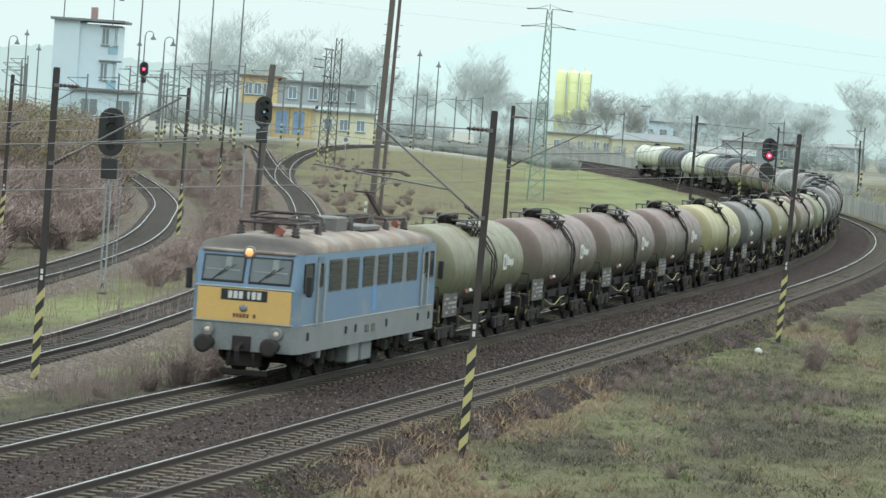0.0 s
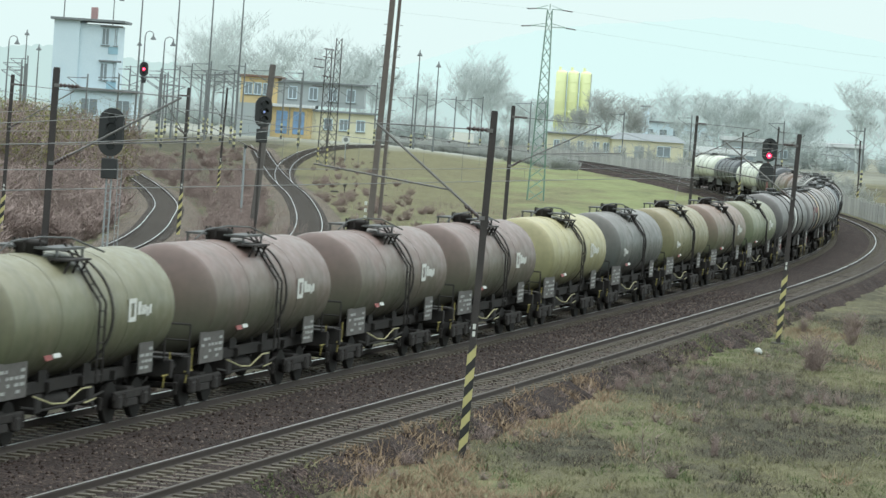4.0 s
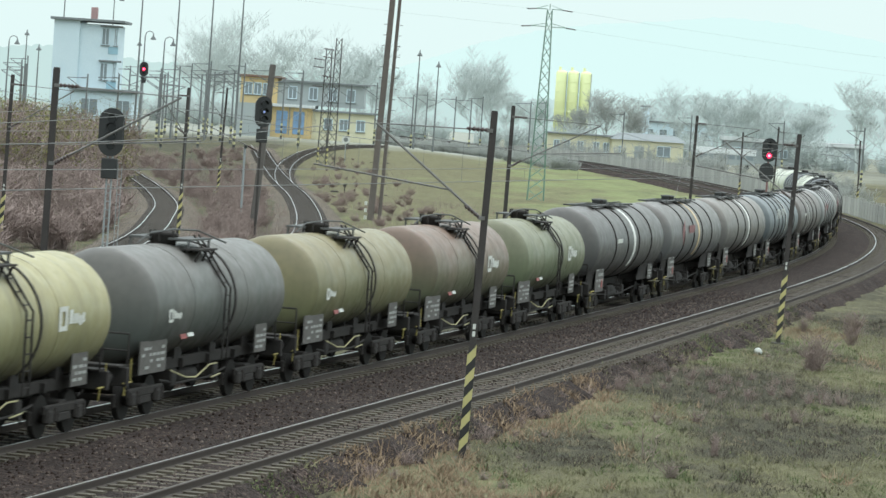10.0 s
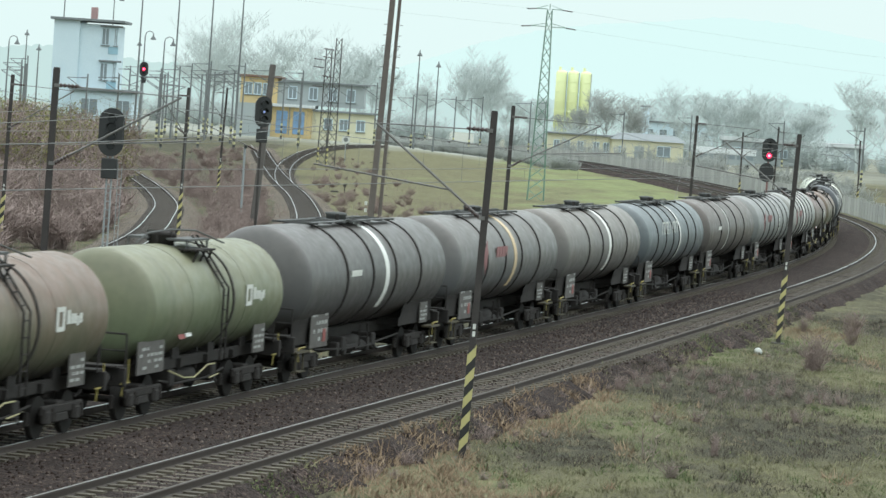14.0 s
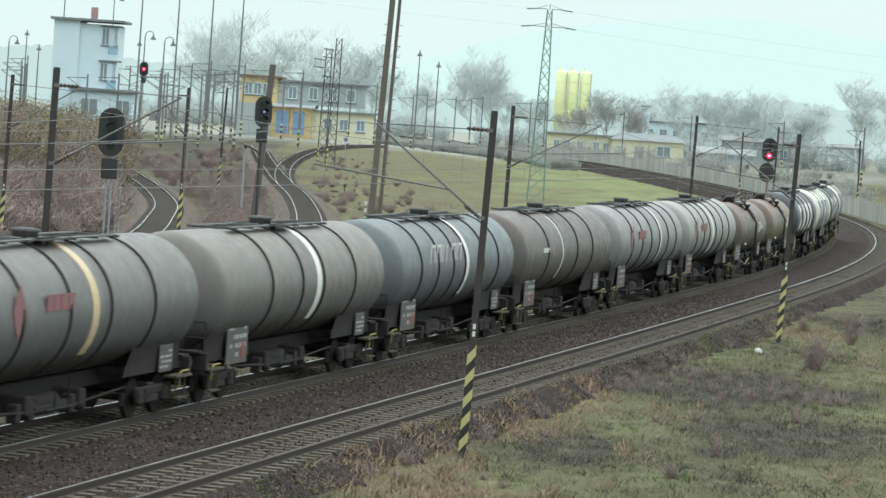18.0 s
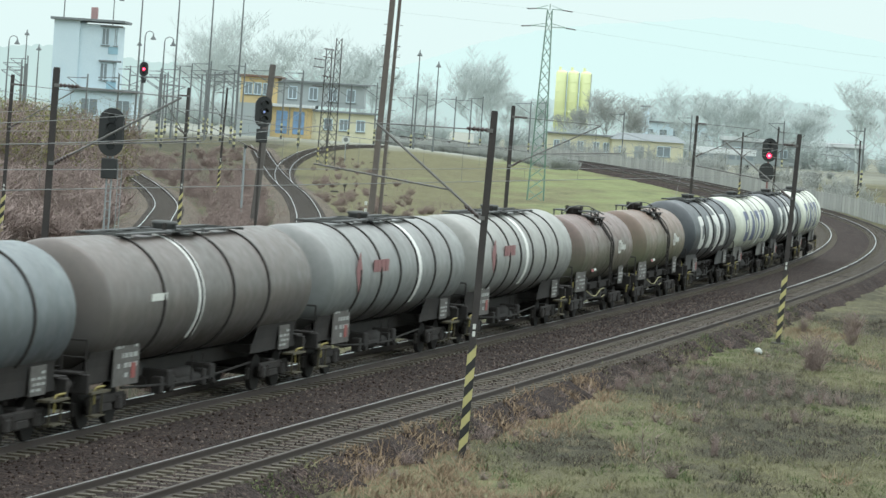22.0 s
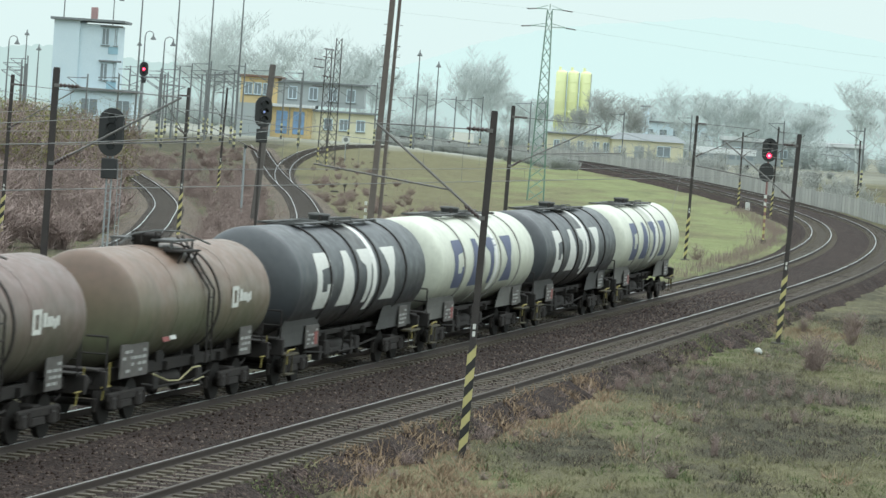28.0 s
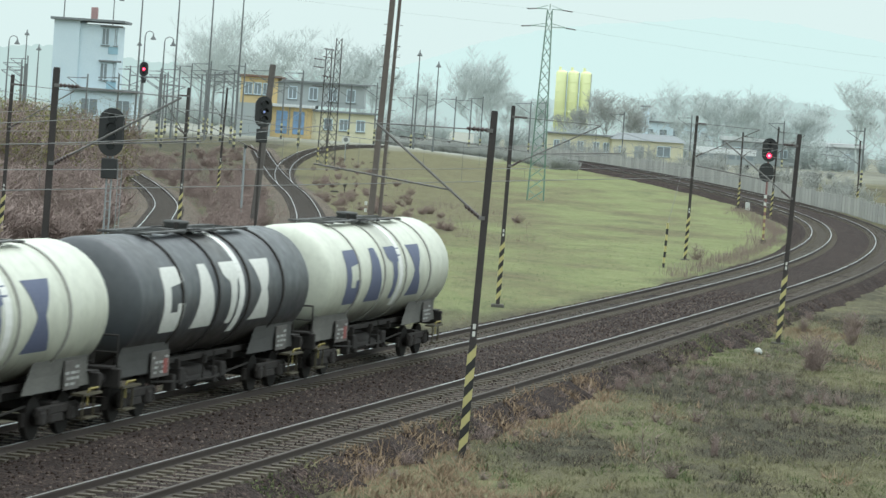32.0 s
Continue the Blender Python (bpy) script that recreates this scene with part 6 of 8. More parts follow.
def wires():
    """Contact and carrier wires with droppers over the main, branch and side tracks."""
    def run_wire(name, line, off, z, sag, label, posts, r=0.009):
        bm = bmesh.new()
        pts = []
        for i, (x, y, h) in enumerate(line):
            f = min(abs(y - p) for p in posts)
            span = 62.0
            u = (f / (span / 2))
            zz = z - sag * (1 - (1 - min(1, u)) ** 2)
            pts.append((x + off * math.cos(h), y - off * math.sin(h), zz + left_rise(y) * (1.0 if x < 5 else TRACK_RISE)))
        for a, b in zip(pts, pts[1:]):
            tube(bm, a, b, r, 4)
        me = mesh_of(bm, M_WIRE)
        tagged(new(name, me), label, "wire", "overhead wires")
        return pts
    for nm, line, z, posts in (("near", LINE_A, 5.55, (16, 78, 130, 190, 250, 310, 364, 420)), ("train", LINE_B, 5.55, (20, 82, 140, 206, 262, 326, 377, 430)),
                               ("branch", LINE_C, 5.7, (30, 90, 176, 240, 300, 340)), ("side", LINE_D, 5.6, (90, 151, 168, 228, 290))):
        seg = [p for p in line if 10 < p[1] < 430]
        low = run_wire("contact_wire", seg, 0.0, z, 0.0, "thin grey contact wire above a track", posts)
        high = run_wire("carrier_wire", seg, 0.0, z + 1.45, 0.75, "thin grey sagging carrier wire above a track", posts)
        bm = bmesh.new()
        for a, b in list(zip(low, high))[::4]:
            tube(bm, a, b, 0.005, 3)
        tagged(new("droppers", mesh_of(bm, M_WIRE)), "thin vertical dropper wires between the overhead wires", "wire", "overhead wires", "stuff")
    bm = bmesh.new()
    for z, s in ((16.6, 1), (16.6, -1), (18.3, 1), (18.3, -1)):
        a = Vector((8.6 + s * 1.9 + 0.2, 328, z - 0.2))
        for far in (Vector((70 + s * 2, 330, z - 4.0)),) if s > 0 else (Vector((-60, 260, z + 2.5)),):
            prev = a
            for i in range(1, 13):
                f = i / 12
                p = a.lerp(far, f) - Vector((0, 0, 2.4 * f * (1 - f)))
                tube(bm, prev, p, 0.007, 3)
                prev = p
    tagged(new("power_lines", mesh_of(bm, M_WIRE)), "thin sagging power lines from the green pylon", "wire", "overhead wires")


wires()
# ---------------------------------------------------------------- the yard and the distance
# yard masts, yellow plaster and silos: haze is put into the pale colours
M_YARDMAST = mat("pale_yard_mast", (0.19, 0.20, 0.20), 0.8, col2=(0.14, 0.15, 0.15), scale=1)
M_WALLWHITE = mat("pale_blue_white_plaster", (0.66, 0.77, 0.82), 0.85, col2=(0.60, 0.72, 0.78), scale=0.5, amount=0.6, fine=0.05)
M_WALLBLUE = mat("sky_blue_plaster", (0.38, 0.58, 0.68), 0.85, scale=0.8, amount=0.5)
M_ROOFEDGE = mat("grey_roof_edge", (0.24, 0.26, 0.265), 0.8, scale=1)
M_FARGLASS = mat("grey_window_glass", (0.25, 0.29, 0.31), 0.3, scale=1)
M_WALLYELLOW = mat("pale_yellow_plaster", (0.66, 0.62, 0.43), 0.85, col2=(0.62, 0.59, 0.44), scale=0.4, amount=0.6)
M_WALLGREY = mat("grey_concrete_wall", (0.38, 0.41, 0.41), 0.9, col2=(0.32, 0.35, 0.35), scale=0.4, amount=0.6)
M_DOORBLUE = mat("blue_gate_paint", (0.22, 0.36, 0.56), 0.6, scale=1)
M_BRICKRED = mat("faded_brick_red", (0.42, 0.27, 0.26), 0.9, scale=1)
M_SILO = mat("pale_yellow_silo_paint", (0.80, 0.83, 0.42), 0.6, col2=(0.77, 0.81, 0.45), scale=0.15, amount=0.6)


def block(bm, x0, x1, y0, y1, z0, z1):
    box(bm, x1 - x0, y1 - y0, z1 - z0, Matrix.Translation(((x0 + x1) / 2, (y0 + y1) / 2, z0)), 0.03)


def window(parent, x0, x1, z0, z1, y, frame_mat=None):
    bm = bmesh.new()
    for a, b, c, d in ((x0, x1, z0, z0 + 0.12), (x0, x1, z1 - 0.12, z1), (x0, x0 + 0.12, z0, z1), (x1 - 0.12, x1, z0, z1), ((x0 + x1) / 2 - 0.05, (x0 + x1) / 2 + 0.05, z0, z1)):
        block(bm, a, b, y - 0.08, y + 0.02, c, d)
    w = part("window", bm, frame_mat or M_WALLWHITE, parent)
    bm = bmesh.new()
    block(bm, x0 + 0.1, x1 - 0.1, y - 0.03, y + 0.02, z0 + 0.1, z1 - 0.1)
    part("pane", bm, M_FARGLASS, w)
    bm = bmesh.new()
    block(bm, x0 - 0.1, x1 + 0.1, y - 0.2, y + 0.02, z0 - 0.12, z0)
    part("sill", bm, M_ROOFEDGE, w)


def signal_box():
    b = thing("signal_box", pose(-51.2, 470, 3.0, 0, 0, 0), "tall pale blue signal box with flat roof and chimney", "building")
    bm = bmesh.new()
    block(bm, -4.3, -0.7, -3.0, 6, -1, 14.0)
    part("stair_tower", bm, M_WALLWHITE, b, "white stair tower wall")
    bm = bmesh.new()
    block(bm, -0.7, 4.6, -2.6, 6, -1, 13.6)
    part("wall", bm, M_WALLWHITE, b)
    bm = bmesh.new()
    block(bm, -4.8, 5.5, -3.6, 6.5, 13.95, 14.3)
    part("roof", bm, M_ROOFEDGE, b)
    bm = bmesh.new()
    block(bm, 0.3, 1.2, 0.5, 1.5, 14.3, 16.0)
    part("chimney", bm, M_BRICKRED, b)
    for z, lab in ((11.0, "upper"), (6.2, "lower")):
        bm = bmesh.new()
        block(bm, 2.1, 5.2, -3.0, -2.4, z + 2.3, z + 2.55)
        part("canopy", bm, M_ROOFEDGE, b)
        window(b, 2.3, 3.4, z - 0.2, z + 2.2, -2.65)
        window(b, 4.0, 4.55, z - 0.2, z + 2.2, -2.65)
        bm = bmesh.new()
        block(bm, 3.3, 4.65, -2.68, -2.5, z - 1.4, z - 0.4)
        part("blue_panel", bm, M_WALLBLUE, b)
    bm = bmesh.new()
    block(bm, -0.9, 7.2, -5.2, 5, -1, 4.4)
    part("annex", bm, M_WALLWHITE, b)
    bm = bmesh.new()
    block(bm, -1.4, 7.8, -5.9, 5.5, 4.4, 4.8)
    part("annex_roof", bm, M_ROOFEDGE, b)
    window(b, 0.2, 2.6, 1.0, 3.4, -5.25)
    window(b, 5.0, 7.0, 1.0, 3.4, -5.25)


def depot():
    b = thing("depot_building", pose(-22.8, 520, 2.6), "yellow and grey depot with two blue gates", "building")

    def slab(name, x0, x1, y0, y1, z0, z1, m, label=""):
        bm = bmesh.new()
        block(bm, x0, x1, y0, y1, z0, z1)
        return part(name, bm, m, b, label)
    ochre = mat("ochre_plaster", (0.62, 0.46, 0.22), 0.85, col2=(0.55, 0.43, 0.24), scale=0.5, amount=0.6)
    rust = mat("brown_roof_edge", (0.24, 0.15, 0.11), 0.8, scale=1)
    slab("wall", -4.9, 1.4, 0, 12, -1, 4.3, ochre, "ochre ground floor wall")
    slab("grey_wing", -10.4, -4.9, -0.6, 10, -1, 4.6, M_WALLGREY, "windowless pale grey wing")
    slab("eave", -5.2, 1.8, -0.9, 12.2, 4.3, 4.75, mat("white_eaves", (0.68, 0.7, 0.7), 0.8))
    slab("upper_storey", -9.9, -4.2, 1, 12, 4.6, 8.6, ochre, "ochre upper storey")
    slab("upper_wing", -4.2, 9.2, 1.6, 12, 4.75, 8.2, M_WALLGREY, "pale grey upper wing")
    slab("roof", -10.4, -3.6, 0.4, 12.5, 8.6, 8.95, rust, "brown flat roof edge")
    slab("wing_roof", -3.6, 9.7, 1.0, 12.5, 8.2, 8.5, M_ROOFEDGE)
    slab("long_wing", 1.4, 11.0, 0.8, 11, -1, 3.9, M_WALLYELLOW, "pale yellow low wing")
    slab("long_roof", 1.2, 11.5, 0.2, 11.5, 3.9, 4.2, M_ROOFEDGE)
    for x in (-9.3, -7.9, -6.5):
        window(b, x, x + 1.25, 5.9, 7.8, 0.95)
    for x in (-2.6, 0.6, 3.6, 6.4):
        window(b, x, x + 1.4, 5.6, 7.6, 1.55)
    for x in (-4.1, -1.5):
        g = slab("gate", x, x + 1.75, -0.1, 0.1, 0.2, 3.7, M_DOORBLUE, "blue steel gate")
        for z in (1.1, 2.3):
            bm = bmesh.new()
            block(bm, x + 0.1, x + 1.65, -0.14, -0.08, z, z + 0.1)
            part("gate_rail", bm, M_FARGLASS, g)
    slab("downpipe", -2.15, -2.0, -0.12, 0.0, 0, 4.3, M_FARGLASS)
    for x in (3.2, 5.6, 8.2):
        window(b, x, x + 1.4, 1.2, 3.0, 0.75)


def sheds():
    b = thing("low_building", pose(31.5, 640, 0.9), "long pale yellow single-storey building with flat grey roof", "building")
    bm = bmesh.new()
    block(bm, -13, -1, 0, 9, -1, 4.3)
    part("wall", bm, M_WALLYELLOW, b)
    bm = bmesh.new()
    block(bm, -1, 12.4, -3, 8, -1, 4.0)
    part("front_wing", bm, M_WALLYELLOW, b)
    bm = bmesh.new()
    block(bm, -13.6, -0.5, -0.7, 9.5, 4.3, 4.6)
    part("roof", bm, M_ROOFEDGE, b)
    bm = bmesh.new()
    v = [bm.verts.new(p) for p in ((-1.5, -3.6, 4.0), (13, -3.6, 4.0), (13, 8.5, 4.0), (-1.5, 8.5, 4.0), (0.5, 2.4, 5.3), (11, 2.4, 5.3))]
    for q in ((0, 1, 5, 4), (1, 2, 5), (2, 3, 4, 5), (3, 0, 4), (3, 2, 1, 0)):
        bm.faces.new([v[i] for i in q])
    part("hip_roof", bm, M_ROOFEDGE, b, "grey hipped roof")
    for x in (-12, -10, -7.5, -4.5, -2.6):
        window(b, x, x + 1.2, 1.3, 3.2, -0.05)
    window(b, 0.2, 1.0, 1.6, 2.8, -3.05)
    window(b, 7.4, 10.0, 1.2, 3.2, -3.05)
    bm = bmesh.new()
    block(bm, 3.2, 5.0, -3.1, -2.9, 0, 2.9)
    part("door", bm, M_WALLGREY, b)
    c = thing("white_coach", pose(49.0, 600, 1.3), "parked white and grey coach behind the fence", "coach")
    bm = bmesh.new()
    block(bm, -5.2, 5.2, 0, 2.8, 0.5, 2.3)
    part("body", bm, M_WALLGREY, c)
    bm = bmesh.new()
    block(bm, -5.3, 5.3, -0.1, 2.9, 2.3, 3.4)
    part("roof", bm, mat("white_roof_paint", (0.78, 0.8, 0.8), 0.6), c)
    for i in range(6):
        bm = bmesh.new()
        block(bm, -4.7 + i * 1.65, -3.4 + i * 1.65, -0.06, 0.05, 1.5, 2.2)
        part("window", bm, M_FARGLASS, c)
    for x in (-3.8, 3.8):
        bm = bmesh.new()
        tube(bm, (x, 0, 0.3), (x, 0.4, 0.3), 0.45, 12)
        part("wheel", bm, M_RUBBER, c)
    h = thing("far_hall", pose(70, 690, 1.5), "long low grey hall with pale roof among trees", "building")
    bm = bmesh.new()
    block(bm, -14, 14, 0, 10, 0, 4.5)
    part("wall", bm, M_WALLGREY, h)
    bm = bmesh.new()
    block(bm, -14.5, 14.5, -0.5, 10.5, 4.5, 5.3)
    part("roof", bm, mat("white_roof_paint", (0.78, 0.8, 0.8), 0.6), h)
    for i in range(8):
        window(h, -12.5 + i * 3.2, -10.8 + i * 3.2, 1.4, 3.2, -0.05)
    t = thing("tower_stub", pose(42.8, 750, 3), "pale grey concrete tower with flat top", "building")
    bm = bmesh.new()
    block(bm, -0.9, 0.9, 0, 2, -2, 9.0)
    part("wall", bm, M_WALLWHITE, t)
    bm = bmesh.new()
    block(bm, -1.1, 1.1, -0.2, 2.2, 9.0, 9.3)
    part("roof", bm, M_ROOFEDGE, t)
    b2 = thing("back_building", pose(51, 770, 2.5), "wide pale building behind the yellow one", "building")
    bm = bmesh.new()
    block(bm, -8, 9, 0, 10, -1, 6.2)
    part("wall", bm, M_WALLWHITE, b2)
    bm = bmesh.new()
    block(bm, -8.4, 9.4, -0.4, 10.4, 6.2, 6.6)
    part("roof", bm, M_ROOFEDGE, b2)
    for i in range(5):
        window(b2, -6.8 + i * 3.1, -5.0 + i * 3.1, 2.5, 4.8, -0.05)


def silos():
    for i, x in enumerate((26.9, 29.9, 33.0)):
        s = thing("silo", pose(x, 850, 3.0), "tall pale yellow cement silo with ribbed wall", "silo", "yellow silos")
        bm = bmesh.new()
        lathe(bm, [(-1, 1.42), (16.8, 1.42), (17.3, 1.1), (17.5, 0.3)], 24, "z")
        part("shell", bm, M_SILO, s)
        for z in np.arange(2, 17, 2.5):
            bm = bmesh.new()
            lathe(bm, [(z, 1.44), (z + 0.12, 1.47), (z + 0.24, 1.44)], 24, "z")
            part("rib", bm, M_SILO, s)
        bm = bmesh.new()
        tube(bm, (-0.5, 0, 17.2), (-0.5, 0, 18.3), 0.35, 10)
        part("filter", bm, M_SILO, s)
        bm = bmesh.new()
        for d in (-0.2, 0.2):
            tube(bm, (1.3 + d * 0.3, -1.0 + d, 0), (1.3 + d * 0.3, -1.0 + d, 17), 0.05, 4)
        part("ladder", bm, M_WALLGREY, s)


signal_box()
depot()
sheds()
silos()


M_YARDSTRIPE = mat("pale_yellow_stripe", (0.62, 0.58, 0.32), 0.7, scale=2)
M_YARDBLACK = mat("dull_black_stripe", (0.07, 0.07, 0.07), 0.8, scale=2)


def yard_band(bm):
    box(bm, 0.3, 0.3, 0.36)


def yard_mast(x, y, z0, h, arm, label="pale steel yard mast with banded foot"):
    m = thing("yard_mast", pose(x, y, z0, 0, random.uniform(-0.3, 0.7)), label, "mast", "yard masts")
    bm = bmesh.new()
    box(bm, 0.26, 0.26, h, None, 0.0, 0.7)
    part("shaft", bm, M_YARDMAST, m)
    for i in range(6):
        part("band", shared(("yardband", i % 2), yard_band, M_YARDSTRIPE if i % 2 else M_YARDBLACK), None, m, at=pose(0, 0, 0.3 + i * 0.36))

    for k in range(arm):
        bm = bmesh.new()
        s = 1 if k % 2 else -1
        pipe(bm, [(0, 0, h - 0.5 - k * 0.8), (s * 2.6, 0, h - 0.6 - k * 0.8), (0, 0, h - 2.2 - k * 0.5)], 0.05, 5)
        insulator(bm, (s * 0.2, 0, h - 0.5 - k * 0.8), (s * 0.9, 0, h - 0.52 - k * 0.8), 0.1)
        part("bracket", bm, M_YARDMAST, m)


def lamp_pole(x, y, z0, h, kind, label):
    m = thing("yard_lamp", pose(x, y, z0, 0, 0.4), label, "lamp", "yard lamps")
    bm = bmesh.new()
    tube(bm, (0, 0, -0.5), (0, 0, h), 0.16, 8, 0.08)
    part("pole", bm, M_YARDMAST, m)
    if kind == "bow":
        bm = bmesh.new()
        pipe(bm, [(0, 0, h), (0.15, 0, h + 0.5), (0.6, 0, h + 0.75), (1.1, 0, h + 0.6), (1.2, 0, h + 0.2)], 0.06, 6)
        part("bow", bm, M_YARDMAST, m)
        at = (1.2, 0, h - 0.5)
    else:
        at = (0, 0, h)
    bm = bmesh.new()
    lathe(bm, [(0, 0.42), (0.12, 0.4), (0.5, 0.15), (0.95, 0.06)], 12, "z")
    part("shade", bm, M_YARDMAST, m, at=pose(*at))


rnd = random.Random(11)
for px, y, h, arms in ((-38.2, 440, 9.0, 2), (-36.6, 452, 10.0, 1), (-34.0, 470, 10.0, 2), (-32.6, 462, 9.5, 2), (-30.9, 455, 9.6, 2), (-29.2, 450, 9.8, 2), (-27.4, 430, 10.2, 1), (-21.0, 470, 10.5, 1),
                       (-40.5, 480, 9.0, 1), (-43.2, 500, 9.5, 2), (-46.5, 430, 8.5, 1), (-53.5, 420, 9.0, 1), (-60.0, 470, 9.5, 1), (-63.0, 500, 10.0, 1), (-57.5, 455, 9.0, 1), (-38.0, 520, 9.5, 2), (-33.8, 530, 10.5, 2),
                       (-14.5, 480, 9.0, 1), (-11.5, 510, 9.5, 1), (-6.5, 560, 9.0, 1), (-4.5, 600, 10.0, 2), (0.5, 580, 9.5, 1), (3.0, 540, 9.2, 1), (5.2, 590, 10.0, 1), (13.0, 560, 9.5, 1), (16.5, 600, 10, 1), (31.0, 610, 9.0, 1), (42.5, 600, 9.0, 1),
                       (-35.4, 415, 9.2, 2), (-31.6, 425, 9.4, 1), (-24.0, 440, 9.6, 2), (-36.0, 500, 11, 2), (-31.0, 500, 11, 1), (-26.2, 480, 10.5, 2), (-20.4, 455, 9.4, 1), (-42.0, 425, 8.8, 2), (-45.0, 470, 9.5, 2), (-39.2, 505, 10.5, 1), (-66.0, 440, 9.5, 2), (-56.0, 510, 10.0, 1), (-48.0, 520, 10.0, 1), (-25.0, 500, 9.0, 1), (55.0, 560, 9.0, 1), (58.5, 480, 8.5, 1)):
    yard_mast(px, y, ground_z(px, y) - 0.1, h, arms)
for x, y, h in ((-43.0, 460, 21.0), (-38.0, 460, 21.5), (-33.4, 460, 21.5), (-29.3, 460, 21.5), (-60.5, 520, 20.0)):
    lamp_pole(x, y, ground_z(x, y), h, "top", "very tall pale yard light pole")
for x, y, h in ((-57.0, 560, 21.0), (-40.5, 470, 13.0), (-46.0, 500, 14.0), (-66.0, 500, 12.0)):
    lamp_pole(x, y, ground_z(x, y), h, "bow", "pale yard lamp with a curved neck")
for x, y, h in ((-5.6, 520, 14.3), (-2.6, 520, 13.0), (-50.5, 540, 13.0), (-68.5, 540, 13.5), (-64.0, 520, 11.0)):
    lamp_pole(x, y, ground_z(x, y), h, "top", "pale yard lamp with a pointed shade")


# ---------------------------------------------------------------- trees, scrub, grass
def twig_mesh(name, segs, material):
    """Thin three-sided limbs from rows of (start, end, radius at start, radius at end)."""
    n = len(segs)
    a = np.array([s[0] for s in segs], float)
    b = np.array([s[1] for s in segs], float)
    r0 = np.array([s[2] for s in segs])[:, None]
    r1 = np.array([s[3] for s in segs])[:, None]
    d = b - a
    d /= np.linalg.norm(d, axis=1)[:, None] + 1e-9
    ref = np.where(np.abs(d[:, 2:3]) > 0.9, [[1.0, 0, 0]], [[0, 0, 1.0]])
    u = np.cross(d, ref)
    u /= np.linalg.norm(u, axis=1)[:, None] + 1e-9
    v = np.cross(d, u)
    vs = np.empty((n, 6, 3))
    for k in range(3):
        c, s = math.cos(k * 2.0944), math.sin(k * 2.0944)
        vs[:, k] = a + r0 * (c * u + s * v)
        vs[:, 3 + k] = b + r1 * (c * u + s * v)
    idx = (np.arange(n) * 6)[:, None, None]
    faces = (idx + np.array([[0, 1, 4, 3], [1, 2, 5, 4], [2, 0, 3, 5]])[None]).reshape(-1, 4)
    me = bpy.data.meshes.new(name)
    me.from_pydata(vs.reshape(-1, 3).tolist(), [], faces.tolist())
    me.materials.append(material)
    return me


def grow(rng, h, spread, levels, kids, trunk_r, up=0.6):
    """Limbs of a bare tree: trunk rows and branch rows."""
    trunk, out = [], []

    def limb(p, d, length, r, lev):
        steps = 3 if lev else 5
        q = p
        pts = []
        for i in range(steps):
            d = (d + Vector((rng.gauss(0, 0.12), rng.gauss(0, 0.12), rng.gauss(0, 0.06) + 0.09))).normalized()
            e = q + d * (length / steps)
            (trunk if lev == 0 else out).append((q[:], e[:], r * (1 - 0.6 * i / steps), r * (1 - 0.6 * (i + 1) / steps)))
            pts.append((e, d))
            q = e
        if lev < levels:
            for k in range(kids[lev]):
                e, dd = pts[rng.randrange(1 if lev else 1, steps)]
                a = rng.uniform(0, 2 * math.pi)
                side = Vector((math.cos(a), math.sin(a), rng.uniform(0.1, 0.9)))
                nd = (dd * up + side * spread).normalized()
                limb(e, nd, length * rng.uniform(0.45, 0.75), r * rng.uniform(0.3, 0.5), lev + 1)
    limb(Vector((0, 0, 0)), Vector((0, 0, 1)), h * 0.56, trunk_r, 0)
    return trunk, out


# far and mid bark are paled: haze put into the base colour
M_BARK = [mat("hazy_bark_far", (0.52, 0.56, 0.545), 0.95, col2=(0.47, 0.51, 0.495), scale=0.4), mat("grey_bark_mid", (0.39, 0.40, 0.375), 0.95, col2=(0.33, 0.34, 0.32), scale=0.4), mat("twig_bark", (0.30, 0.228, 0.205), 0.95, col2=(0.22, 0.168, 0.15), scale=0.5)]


def tree(x, y, h, seed, tone, spread=0.9, label="bare hazy deciduous tree", kids=(12, 7, 5, 5), r=0.30):
    rng = random.Random(seed)
    t = thing("tree", pose(x, y, ground_z(x, y) - 0.3), label, "tree", "bare trees")
    tr, br = grow(rng, h * 0.78, spread * 1.15, 4, kids, r, 0.5)
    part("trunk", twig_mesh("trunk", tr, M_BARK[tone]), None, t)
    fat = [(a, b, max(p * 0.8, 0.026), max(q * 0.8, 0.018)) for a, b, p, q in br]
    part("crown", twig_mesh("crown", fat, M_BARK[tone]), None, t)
    return t


